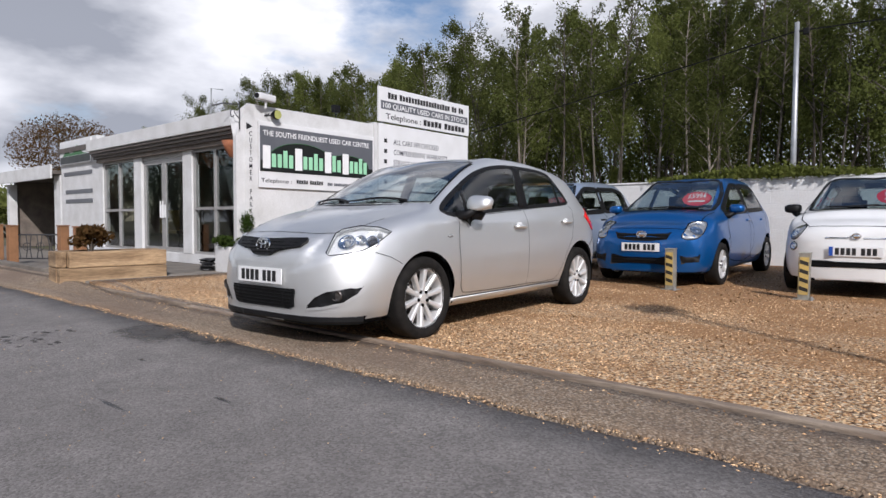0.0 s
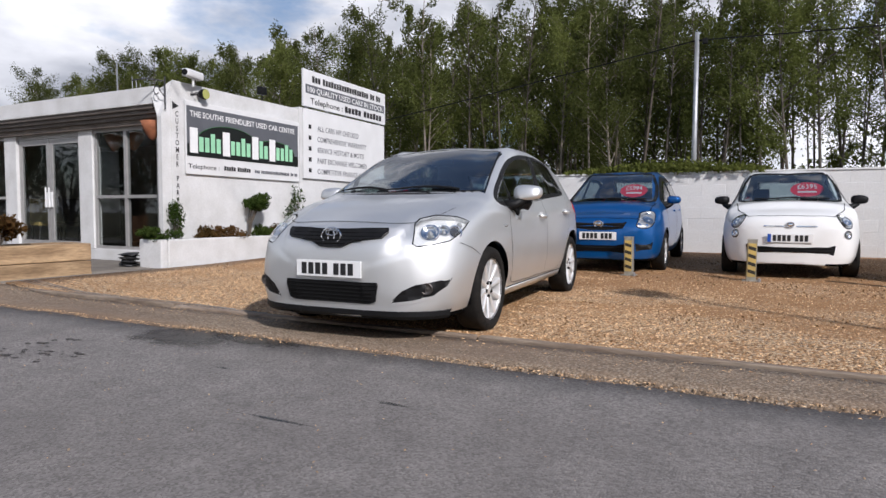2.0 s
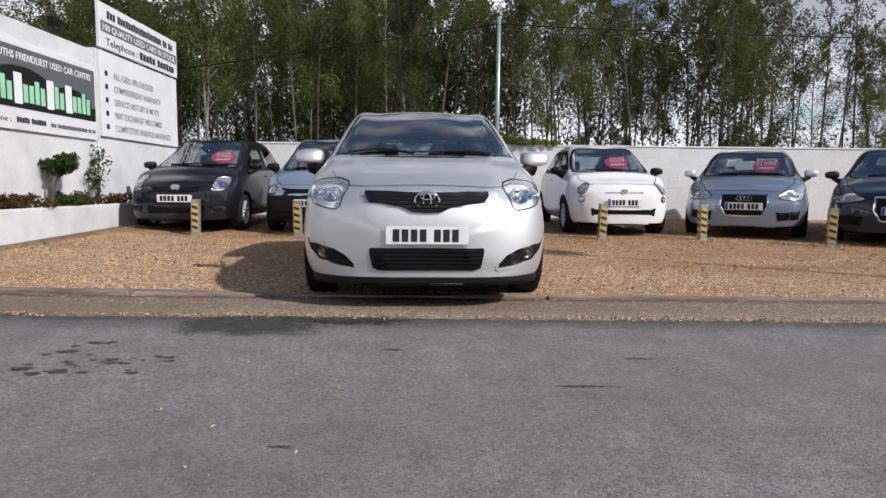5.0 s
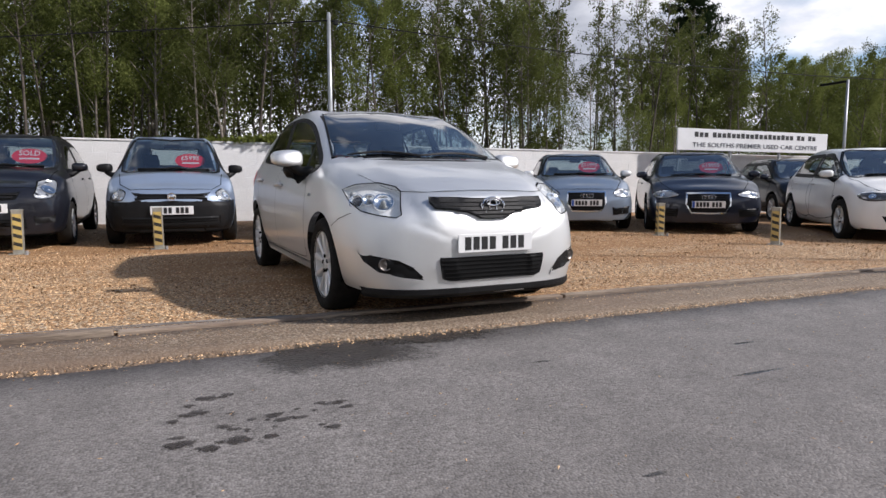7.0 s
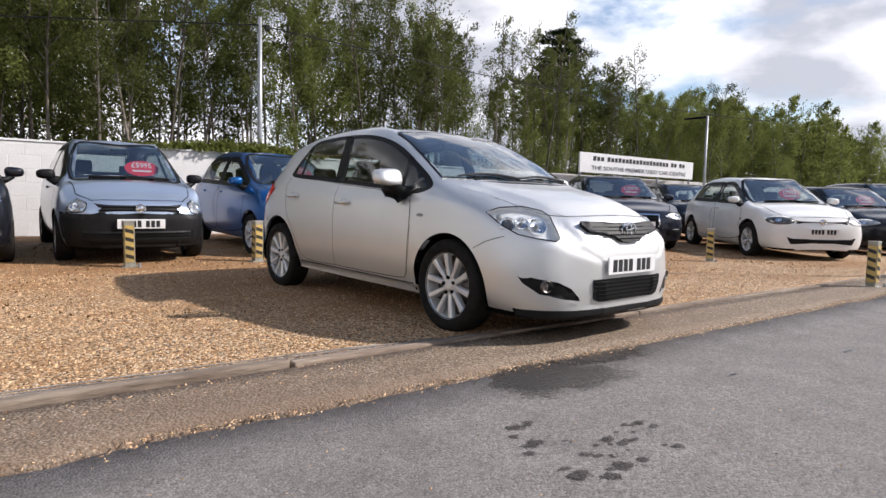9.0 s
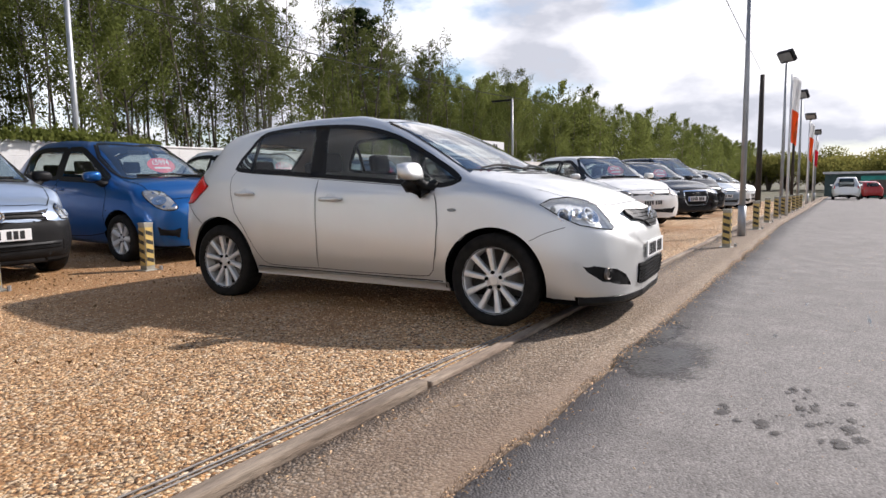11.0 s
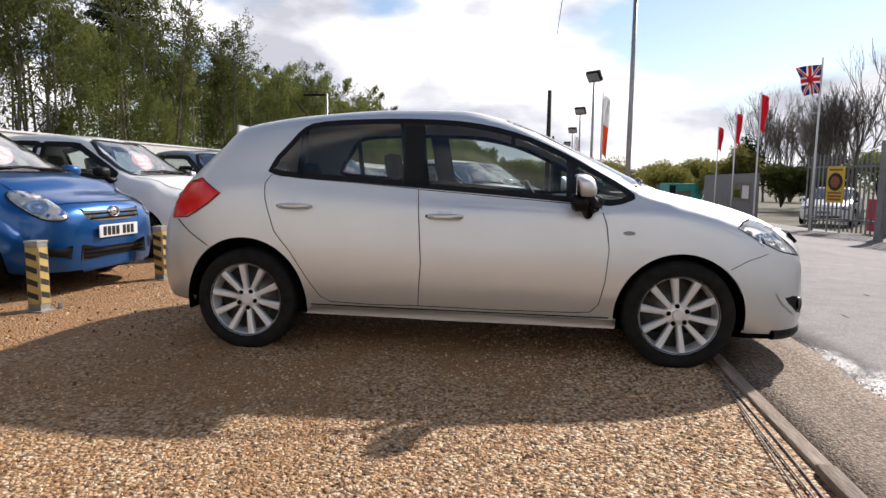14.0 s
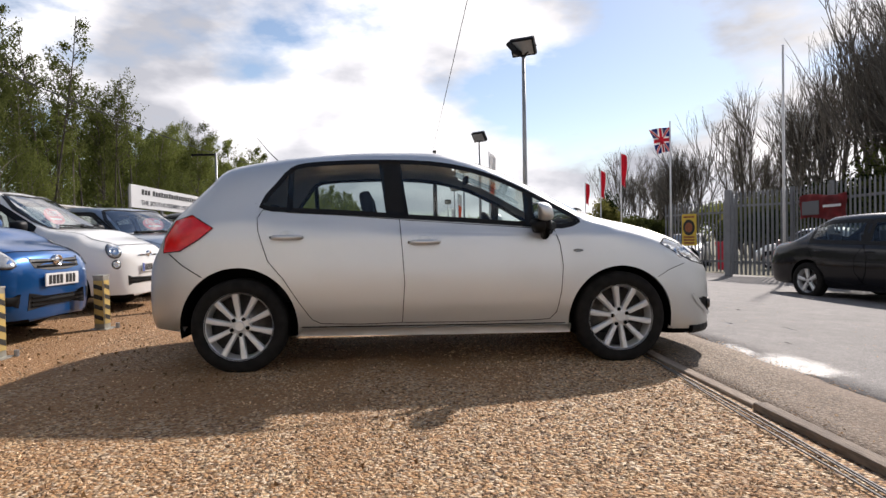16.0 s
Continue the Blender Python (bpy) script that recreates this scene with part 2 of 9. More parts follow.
def stones(name, cols, scale, bump=0.6, dirt=(0.20, 0.14, 0.085), rough=0.85, patch=0.7, muddy=None):
    """Loose small stone: cells of mixed colour, dark gaps and wide dirt patches."""
    m, n, l, b = mat_new(name)
    co = n.new("ShaderNodeTexCoord")
    vo = n.new("ShaderNodeTexVoronoi")
    vo.inputs["Scale"].default_value = scale
    # bent cells: chips of uneven shape
    bend, off, mv = n.new("ShaderNodeTexNoise"), n.new("ShaderNodeVectorMath"), n.new("ShaderNodeVectorMath")
    bend.inputs["Scale"].default_value, bend.inputs["Detail"].default_value = scale * 0.8, 2
    off.operation, off.inputs[3].default_value = "SCALE", 1.1 / scale
    l.new(co.outputs["Object"], bend.inputs["Vector"])
    l.new(bend.outputs["Color"], off.inputs[0])
    l.new(co.outputs["Object"], mv.inputs[0])
    l.new(off.outputs[0], mv.inputs[1])
    l.new(mv.outputs[0], vo.inputs["Vector"])
    sep = n.new("ShaderNodeSeparateColor")
    l.new(vo.outputs["Color"], sep.inputs[0])
    ramp = n.new("ShaderNodeValToRGB")
    ramp.color_ramp.interpolation = "CONSTANT"
    while len(ramp.color_ramp.elements) < len(cols):
        ramp.color_ramp.elements.new(0.5)
    for i, c in enumerate(cols):
        ramp.color_ramp.elements[i].position = i / len(cols)
        ramp.color_ramp.elements[i].color = (*c, 1)
    l.new(sep.outputs[0], ramp.inputs["Fac"])
    gap = n.new("ShaderNodeMapRange")
    gap.inputs["From Min"].default_value, gap.inputs["From Max"].default_value = 0.35, 0.75
    gap.inputs["To Min"].default_value, gap.inputs["To Max"].default_value = 1.0, 0.45
    l.new(vo.outputs["Distance"], gap.inputs["Value"])
    mx = n.new("ShaderNodeMixRGB")
    mx.blend_type, mx.inputs["Fac"].default_value = "MULTIPLY", 1
    l.new(ramp.outputs[0], mx.inputs["Color1"])
    l.new(gap.outputs[0], mx.inputs["Color2"])
    nz = n.new("ShaderNodeTexNoise")
    nz.inputs["Scale"].default_value, nz.inputs["Detail"].default_value = 0.75, 9
    nz.inputs["Roughness"].default_value = 0.62
    st = n.new("ShaderNodeMapping")
    st.inputs["Scale"].default_value = (0.5, 1.0, 1.0)
    l.new(co.outputs["Object"], st.inputs["Vector"])
    l.new(st.outputs[0], nz.inputs["Vector"])
    pr = n.new("ShaderNodeMapRange")
    pr.inputs["From Min"].default_value, pr.inputs["From Max"].default_value = 0.47, 0.62
    pr.inputs["To Min"].default_value, pr.inputs["To Max"].default_value = 0.0, patch
    fac = nz.outputs["Fac"]
    if muddy:
        # the stone thins out and the soil shows where wheels have driven
        xyz, way, ad = n.new("ShaderNodeSeparateXYZ"), n.new("ShaderNodeMapRange"), n.new("ShaderNodeMath")
        l.new(co.outputs["Object"], xyz.inputs[0])
        l.new(xyz.outputs["Y"], way.inputs["Value"])
        way.inputs["From Min"].default_value, way.inputs["From Max"].default_value = muddy
        way.inputs["To Min"].default_value, way.inputs["To Max"].default_value = -0.02, 0.17
        side, both = n.new("ShaderNodeMapRange"), n.new("ShaderNodeMath")
        l.new(xyz.outputs["X"], side.inputs["Value"])
        side.inputs["From Min"].default_value, side.inputs["From Max"].default_value = -7.2, -5.4
        side.inputs["To Min"].default_value, side.inputs["To Max"].default_value = 0.35, 1.0
        both.operation = "MULTIPLY"
        l.new(way.outputs[0], both.inputs[0])
        l.new(side.outputs[0], both.inputs[1])
        l.new(fac, ad.inputs[0])
        l.new(both.outputs[0], ad.inputs[1])
        fac = ad.outputs[0]
    l.new(fac, pr.inputs["Value"])
    m2 = n.new("ShaderNodeMixRGB")
    l.new(pr.outputs[0], m2.inputs["Fac"])
    l.new(mx.outputs[0], m2.inputs["Color1"])
    m2.inputs["Color2"].default_value = (*dirt, 1)
    l.new(m2.outputs[0], b.inputs["Base Color"])
    b.inputs["Roughness"].default_value = rough
    bp = n.new("ShaderNodeBump")
    bp.invert = True
    bp.inputs["Strength"].default_value, bp.inputs["Distance"].default_value = bump, 0.012
    l.new(vo.outputs["Distance"], bp.inputs["Height"])
    l.new(bp.outputs[0], b.inputs["Normal"])
    return m


def tarmac(name, base, light, stain, sscale=0.5):
    """Worn asphalt: pale chippings in a darker binder, with wide patches and fine cracks."""
    m, n, l, b = mat_new(name)
    co = n.new("ShaderNodeTexCoord")
    vo = n.new("ShaderNodeTexVoronoi")
    vo.inputs["Scale"].default_value = 100
    l.new(co.outputs["Object"], vo.inputs["Vector"])
    sep = n.new("ShaderNodeSeparateColor")
    l.new(vo.outputs["Color"], sep.inputs[0])
    r1 = n.new("ShaderNodeValToRGB")
    r1.color_ramp.elements[0].position, r1.color_ramp.elements[0].color = 0.0, (*base, 1)
    r1.color_ramp.elements[1].position, r1.color_ramp.elements[1].color = 1.0, (*light, 1)
    l.new(sep.outputs[0], r1.inputs["Fac"])
    nz = n.new("ShaderNodeTexNoise")
    nz.inputs["Scale"].default_value, nz.inputs["Detail"].default_value = sscale, 8
    l.new(co.outputs["Object"], nz.inputs["Vector"])
    pr = n.new("ShaderNodeMapRange")
    pr.inputs["From Min"].default_value, pr.inputs["From Max"].default_value = 0.4, 0.75
    pr.inputs["To Min"].default_value, pr.inputs["To Max"].default_value = 0.0, 0.55
    l.new(nz.outputs["Fac"], pr.inputs["Value"])
    m2 = n.new("ShaderNodeMixRGB")
    l.new(pr.outputs[0], m2.inputs["Fac"])
    l.new(r1.outputs[0], m2.inputs["Color1"])
    m2.inputs["Color2"].default_value = (*stain, 1)
    nm, mm, m3 = n.new("ShaderNodeTexNoise"), n.new("ShaderNodeMapRange"), n.new("ShaderNodeMixRGB")
    nm.inputs["Scale"].default_value, nm.inputs["Detail"].default_value = 4.5, 6
    l.new(co.outputs["Object"], nm.inputs["Vector"])
    mm.inputs["From Min"].default_value, mm.inputs["From Max"].default_value = 0.32, 0.68
    mm.inputs["To Min"].default_value, mm.inputs["To Max"].default_value = 0.86, 1.12
    l.new(nm.outputs["Fac"], mm.inputs["Value"])
    m3.blend_type, m3.inputs["Fac"].default_value = "MULTIPLY", 1.0
    l.new(m2.outputs[0], m3.inputs["Color1"])
    l.new(mm.outputs[0], m3.inputs["Color2"])
    l.new(m3.outputs[0], b.inputs["Base Color"])
    b.inputs["Roughness"].default_value = 0.8
    bp = n.new("ShaderNodeBump")
    bp.invert = True
    bp.inputs["Strength"].default_value, bp.inputs["Distance"].default_value = 0.5, 0.006
    l.new(vo.outputs["Distance"], bp.inputs["Height"])
    l.new(bp.outputs[0], b.inputs["Normal"])
    return m


def leafy(name, col, col2):
    """Leaves: mixed greens, some light through them."""
    m = bpy.data.materials.new(name)
    m.use_nodes = True
    n, l = m.node_tree.nodes, m.node_tree.links
    n.clear()
    out, mix = n.new("ShaderNodeOutputMaterial"), n.new("ShaderNodeMixShader")
    df, tl = n.new("ShaderNodeBsdfDiffuse"), n.new("ShaderNodeBsdfTranslucent")
    geo, ob = n.new("ShaderNodeNewGeometry"), n.new("ShaderNodeObjectInfo")
    add = n.new("ShaderNodeMath")
    add.operation = "MULTIPLY_ADD"
    add.inputs[1].default_value = 0.5
    l.new(ob.outputs["Random"], add.inputs[0])
    half = n.new("ShaderNodeMath")
    half.operation = "MULTIPLY"
    half.inputs[1].default_value = 0.5
    l.new(geo.outputs["Random Per Island"], half.inputs[0])
    l.new(half.outputs[0], add.inputs[2])
    ramp = n.new("ShaderNodeValToRGB")
    ramp.color_ramp.elements[0].color, ramp.color_ramp.elements[1].color = (*col, 1), (*col2, 1)
    l.new(add.outputs[0], ramp.inputs["Fac"])
    l.new(ramp.outputs[0], df.inputs["Color"])
    l.new(ramp.outputs[0], tl.inputs["Color"])
    mix.inputs[0].default_value = 0.55
    l.new(df.outputs[0], mix.inputs[1])
    l.new(tl.outputs[0], mix.inputs[2])
    l.new(mix.outputs[0], out.inputs["Surface"])
    return m


M_SILVER = paint("silver_paint", (0.74, 0.745, 0.735), 0.88, 0.52, 0.05, coat=0.60)
M_BLUE = paint("blue_paint", (0.004, 0.085, 0.28), 0.45, 0.28, 0.02)
M_WHITE_CAR = paint("white_paint", (0.78, 0.78, 0.76), 0.0, 0.3)
M_GREY_CAR = paint("dark_grey_paint", (0.012, 0.013, 0.019), 0.35, 0.3, 0.02)
M_NAVY = paint("navy_paint", (0.012, 0.015, 0.028), 0.4, 0.28, 0.015)
M_PALE_BLUE = paint("pale_blue_paint", (0.38, 0.46, 0.58), 0.6, 0.3)
M_STEEL = paint("steel_blue_paint", (0.26, 0.32, 0.40), 0.6, 0.3)
M_BLACK_CAR = paint("black_paint", (0.005, 0.005, 0.007), 0.1, 0.25, 0.005, coat=0.45)
M_RED_CAR = paint("red_paint", (0.40, 0.02, 0.02), 0.1, 0.3)
M_GLASS = glass("car_glass", (0.70, 0.76, 0.75), ior=1.5, sheen=1.3)
M_SCREEN = glass("windscreen_glass", (0.50, 0.60, 0.62), ior=1.6, sheen=3.7)
M_CLEAR = glass("clear_lens", (0.95, 0.96, 0.96), sheen=1.0)
M_PANE = glass("window_pane", (0.74, 0.77, 0.77), ior=1.4, sheen=0.8)
M_RED_LENS = surf("red_lens", (0.82, 0.012, 0.014), 0.22, 0.0, 0.08, 30, coat=0.45)
M_ORANGE = surf("amber_lens", (0.7, 0.25, 0.03), 0.15, 0, 0.1, 30, coat=0.6)
M_PLASTIC = surf("black_plastic", (0.009, 0.009, 0.0095), 0.5, 0, 0.15, 12, 0.15, 300, spec=0.2)
M_SEAM = surf("panel_gap", (0.008, 0.008, 0.008), 0.8, spec=0.08)
M_TYRE = surf("tyre_rubber", (0.010, 0.0095, 0.009), 0.8, 0, 0.2, 14, 0.3, 120, col2=(0.020, 0.018, 0.016), spec=0.15)
M_ALLOY = surf("alloy", (0.82, 0.82, 0.81), 0.38, 0.5, 0.05, 9)
M_CHROME = surf("chrome", (0.82, 0.83, 0.84), 0.08, 1.0, 0.03, 10, rvar=0.03)
M_LAMP = surf("lamp_reflector", (0.86, 0.87, 0.87), 0.25, 0.12, 0.10, 14)
M_LAMPGREY = surf("lamp_inside", (0.46, 0.47, 0.48), 0.25, 0.5, 0.2, 14)
M_PROJECTOR = surf("lamp_projector", (0.05, 0.05, 0.055), 0.08, 0.0, 0.1, 10, coat=1.0)
M_DISC = surf("brake_disc", (0.20, 0.18, 0.165), 0.4, 0.9, 0.2, 20)
M_UNDER = surf("underbody", (0.005, 0.005, 0.005), 0.95, spec=0.05)
M_CLOTH = surf("seat_cloth", (0.028, 0.028, 0.032), 0.9, 0, 0.2, 10, 0.3, 200)
M_DASH = surf("dashboard_plastic", (0.016, 0.016, 0.018), 0.7, 0, 0.15, 10, spec=0.15)
M_PLATE = surf("plate_white", (0.80, 0.80, 0.79), 0.35, 0, 0.03, 8)
M_INK = surf("black_print", (0.015, 0.015, 0.016), 0.55, 0, 0.1, 20)
M_EUBLUE = surf("blue_band", (0.02, 0.09, 0.42), 0.4, 0, 0.05, 20)
M_PRICE = surf("red_price_card", (0.80, 0.03, 0.05), 0.35, 0, 0.06, 12)
M_WHITE = surf("white_render", (0.66, 0.66, 0.655), 0.75, 0, 0.06, 2.5, 0.25, 90, col2=(0.53, 0.525, 0.51), fine=0.04, fscale=40)
M_BLOCK = surf("painted_block", (0.76, 0.755, 0.74), 0.85, 0, 0.06, 1.2, 0.5, 70, col2=(0.62, 0.605, 0.575), per_object=0.03, fine=0.05, fscale=30)
M_JOINT = surf("painted_joint", (0.73, 0.725, 0.71), 0.9, 0, 0.08, 5, 0.3, 80)
M_BOARD = surf("white_board", (0.72, 0.72, 0.72), 0.4, 0, 0.03, 3, col2=(0.66, 0.66, 0.655))
M_SLATE = surf("grey_print", (0.115, 0.12, 0.135), 0.4, 0, 0.05, 5)
M_SIGNBLACK = surf("black_band", (0.010, 0.012, 0.011), 0.4, 0, 0.05, 5)
M_SIGNGREEN = surf("pale_green_print", (0.33, 0.66, 0.42), 0.4, 0, 0.05, 5)
M_HILLGREEN = surf("hill_green_print", (0.02, 0.16, 0.03), 0.4, 0, 0.15, 8)
M_DARKBOX = surf("soffit_brown", (0.20, 0.165, 0.135), 0.7, 0, 0.15, 4, col2=(0.11, 0.09, 0.075))
M_CANOPY = surf("canopy_brown", (0.125, 0.105, 0.09), 0.6, 0, 0.12, 5, col2=(0.075, 0.062, 0.052))
M_FRAME = surf("window_aluminium", (0.42, 0.41, 0.40), 0.45, 0.4, 0.08, 8)
# the room's dimness is put into this dark wall and ceiling colour
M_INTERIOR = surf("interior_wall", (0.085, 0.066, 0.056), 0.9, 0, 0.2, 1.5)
M_WOOD = surf("sleeper_wood", (0.42, 0.290, 0.165), 0.8, 0, 0.2, 1.6, 0.5, 14, col2=(0.15, 0.090, 0.045), per_object=0.18, fine=0.25, fscale=9, grain=7.0)
M_POSTWOOD = surf("brown_stained_post", (0.30, 0.145, 0.065), 0.75, 0, 0.18, 6, 0.3, 50, per_object=0.1)
M_KERBWOOD = surf("weathered_timber", (0.32, 0.255, 0.192), 0.85, 0, 0.25, 1.6, 0.6, 14, col2=(0.15, 0.105, 0.075), per_object=0.22, fine=0.25, fscale=10, grain=7.0)
M_CABLE = surf("cable_sheath", (0.27, 0.25, 0.23), 0.6, 0, 0.2, 8)
M_IRON = surf("painted_iron", (0.06, 0.06, 0.062), 0.5, 0.3, 0.15, 12)
M_BOLLARD = surf("galvanised_bollard", (0.42, 0.41, 0.36), 0.5, 0.45, 0.15, 9, 0.15, 40, col2=(0.24, 0.22, 0.17))
M_HAZYEL = surf("hazard_yellow", (0.60, 0.43, 0.12), 0.5, 0, 0.15, 14, col2=(0.44, 0.32, 0.12))
M_HAZBLK = surf("hazard_black", (0.03, 0.028, 0.024), 0.55, 0, 0.2, 14)
M_GALV = surf("galvanised_steel", (0.40, 0.41, 0.42), 0.45, 0.55, 0.1, 5, col2=(0.30, 0.31, 0.32), per_object=0.1)
M_PALISADE = surf("palisade_grey", (0.22, 0.23, 0.245), 0.55, 0.3, 0.12, 5, per_object=0.15)
M_HOARD = surf("grey_hoarding", (0.17, 0.175, 0.19), 0.6, 0.2, 0.12, 1.5)
M_TARPOLE = surf("tarred_pole", (0.045, 0.036, 0.03), 0.85, 0, 0.25, 8)
M_TEAL = surf("teal_steel", (0.03, 0.33, 0.28), 0.55, 0.1, 0.15, 2)
M_DARKSHED = surf("dark_shed_cladding", (0.06, 0.10, 0.10), 0.7, 0, 0.2, 1.5)
M_FLAGRED = surf("red_flag", (0.62, 0.03, 0.06), 0.8, 0, 0.1, 6)
M_FLAGORG = surf("orange_flag", (0.75, 0.16, 0.03), 0.8, 0, 0.1, 6)
M_BANNER = surf("faded_banner", (0.26, 0.03, 0.035), 0.8, 0, 0.25, 5)
M_FLAGWHT = surf("white_flag", (0.75, 0.75, 0.75), 0.8, 0, 0.08, 6)
M_FLAGBLU = surf("navy_flag", (0.02, 0.04, 0.22), 0.8, 0, 0.1, 6)
M_YELSIGN = surf("yellow_sign", (0.72, 0.50, 0.05), 0.5, 0, 0.1, 6)
M_TERRA = surf("terracotta", (0.36, 0.13, 0.06), 0.85, 0, 0.2, 10, 0.3, 60)
M_SOIL = surf("soil", (0.085, 0.055, 0.035), 0.95, 0, 0.3, 10, 0.8, 40)
M_LENS = surf("floodlight_glass", (0.30, 0.31, 0.31), 0.15, 0, 0.1, 12)
M_BARK = surf("birch_bark", (0.215, 0.185, 0.150), 0.85, 0, 0.3, 3.5, 0.5, 30, col2=(0.065, 0.052, 0.040), per_object=0.6)
M_BARKGREY = surf("grey_bark", (0.185, 0.165, 0.140), 0.9, 0, 0.3, 6, 0.5, 30, per_object=0.4)
M_BARKDARK = surf("dark_bark", (0.118, 0.096, 0.075), 0.9, 0, 0.3, 6, 0.5, 30)
M_LEAF = leafy("birch_leaf", (0.128, 0.152, 0.044), (0.206, 0.230, 0.070))
# darker birch leaf: the dense wood's shade put into colour; dark bushes share it
M_LEAFDEEP = leafy("shaded_dark_leaf", (0.070, 0.083, 0.026), (0.127, 0.143, 0.047))
M_LEAFDARK = leafy("pine_needle", (0.011, 0.020, 0.010), (0.028, 0.042, 0.017))
M_IVY = leafy("ivy_leaf", (0.10, 0.12, 0.030), (0.23, 0.25, 0.07))
M_SHRUB = leafy("shrub_leaf", (0.036, 0.066, 0.016), (0.085, 0.118, 0.03))
M_BRONZE = leafy("bronze_leaf", (0.07, 0.05, 0.018), (0.16, 0.085, 0.035))
M_FARLEAF = leafy("far_wood_leaf", (0.11, 0.12, 0.035), (0.25, 0.225, 0.065))
M_GRAVEL = stones("gravel", [(0.57, 0.356, 0.176), (0.73, 0.520, 0.302), (0.36, 0.186, 0.078), (0.79, 0.612, 0.415), (0.48, 0.262, 0.112), (0.13, 0.068, 0.033), (0.60, 0.345, 0.158), (0.66, 0.480, 0.298)], 58, 1.0, (0.320, 0.158, 0.056), patch=0.80, muddy=(3.6, 7.6))
M_PEBBLE = surf("pebble", (0.62, 0.435, 0.248), 0.6, 0, 0.15, 22, col2=(0.33, 0.170, 0.070), per_island=0.65)
M_APRON = stones("apron_concrete", [(0.290, 0.212, 0.142), (0.335, 0.252, 0.174), (0.250, 0.176, 0.116), (0.390, 0.312, 0.232), (0.210, 0.150, 0.098)], 75, 0.5, (0.170, 0.116, 0.080), patch=0.8)
M_ROAD = tarmac("road_asphalt", (0.120, 0.108, 0.099), (0.258, 0.238, 0.221), (0.126, 0.113, 0.103))
M_EARTH = surf("rough_ground", (0.15, 0.125, 0.08), 0.95, 0, 0.3, 0.6, 0.6, 12, col2=(0.06, 0.07, 0.028))


def worn(name, col, rough, scale, lo, hi, fine=60.0, relief=0.0):
    """A stain that breaks up into flecks where it thins out."""
    m, n, l, b = mat_new(name)
    co, nz, nf = n.new("ShaderNodeTexCoord"), n.new("ShaderNodeTexNoise"), n.new("ShaderNodeTexNoise")
    nz.inputs["Scale"].default_value, nz.inputs["Detail"].default_value = scale, 8
    nz.inputs["Roughness"].default_value = 0.65
    nf.inputs["Scale"].default_value = fine
    l.new(co.outputs["Object"], nz.inputs["Vector"])
    l.new(co.outputs["Object"], nf.inputs["Vector"])
    av = n.new("ShaderNodeMath")
    av.operation = "MULTIPLY_ADD"
    av.inputs[1].default_value = 0.35
    l.new(nf.outputs["Fac"], av.inputs[0])
    sc = n.new("ShaderNodeMath")
    sc.operation = "MULTIPLY"
    sc.inputs[1].default_value = 0.65
    l.new(nz.outputs["Fac"], sc.inputs[0])
    l.new(sc.outputs[0], av.inputs[2])
    mr = n.new("ShaderNodeMapRange")
    mr.inputs["From Min"].default_value, mr.inputs["From Max"].default_value = lo, hi
    mr.inputs["To Max"].default_value = 0.85
    # thinner towards its rim
    flat, dist, rim, sm = n.new("ShaderNodeMapping"), n.new("ShaderNodeVectorMath"), n.new("ShaderNodeMapRange"), n.new("ShaderNodeMath")
    flat.inputs["Scale"].default_value = (1, 1, 0)
    dist.operation, dist.inputs[1].default_value = "DISTANCE", (0.5, 0.5, 0.0)
    l.new(co.outputs["Generated"], flat.inputs["Vector"])
    l.new(flat.outputs[0], dist.inputs[0])
    l.new(dist.outputs["Value"], rim.inputs["Value"])
    rim.inputs["From Min"].default_value, rim.inputs["From Max"].default_value = 0.16, 0.48
    rim.inputs["To Min"].default_value, rim.inputs["To Max"].default_value = 0.07, -0.17
    l.new(av.outputs[0], sm.inputs[0])
    l.new(rim.outputs[0], sm.inputs[1])
    l.new(sm.outputs[0], mr.inputs["Value"])
    l.new(mr.outputs[0], b.inputs["Alpha"])
    b.inputs["Base Color"].default_value = (*col, 1)
    b.inputs["Roughness"].default_value = rough
    if relief:
        bp = n.new("ShaderNodeBump")
        bp.inputs["Strength"].default_value, bp.inputs["Distance"].default_value = 1.0, relief
        l.new(nf.outputs["Fac"], bp.inputs["Height"])
        l.new(bp.outputs[0], b.inputs["Normal"])
    return m


M_WET = worn("wet_asphalt", (0.050, 0.045, 0.041), 0.38, 5.0, 0.30, 0.54, 55.0, 0.007)
M_STAIN = worn("oil_stain", (0.022, 0.021, 0.020), 0.13, 4.0, 0.36, 0.60)
M_DRIP = worn("drip_stain", (0.052, 0.044, 0.039), 0.6, 26.0, 0.47, 0.56, 150.0)
M_DRYLEAF = leafy("dead_leaf", (0.09, 0.050, 0.024), (0.30, 0.18, 0.09))
M_PAVING = surf("forecourt_concrete", (0.20, 0.175, 0.145), 0.85, 0, 0.2, 3, 0.4, 60)

# ---- mesh helpers ----
from mathutils.bvhtree import BVHTree
from mathutils.geometry import delaunay_2d_cdt


def mesh_of(name, bm, mats, smooth=True):
    me = bpy.data.meshes.new(name)
    bm.to_mesh(me)
    bm.free()
    for m in mats if isinstance(mats, (list, tuple)) else [mats]:
        me.materials.append(m)
    if smooth:
        me.polygons.foreach_set("use_smooth", [True] * len(me.polygons))
    return me


def part(name, bm, material, parent, label="", smooth=False):
    """Links a bmesh, or a finished mesh, as one mesh object under a thing or a part."""
    me = bm if isinstance(bm, bpy.types.Mesh) else mesh_of(name, bm, material, smooth)
    ob = new(name, me)
    ob.parent = parent
    if label:
        ob["label"] = label
    return ob


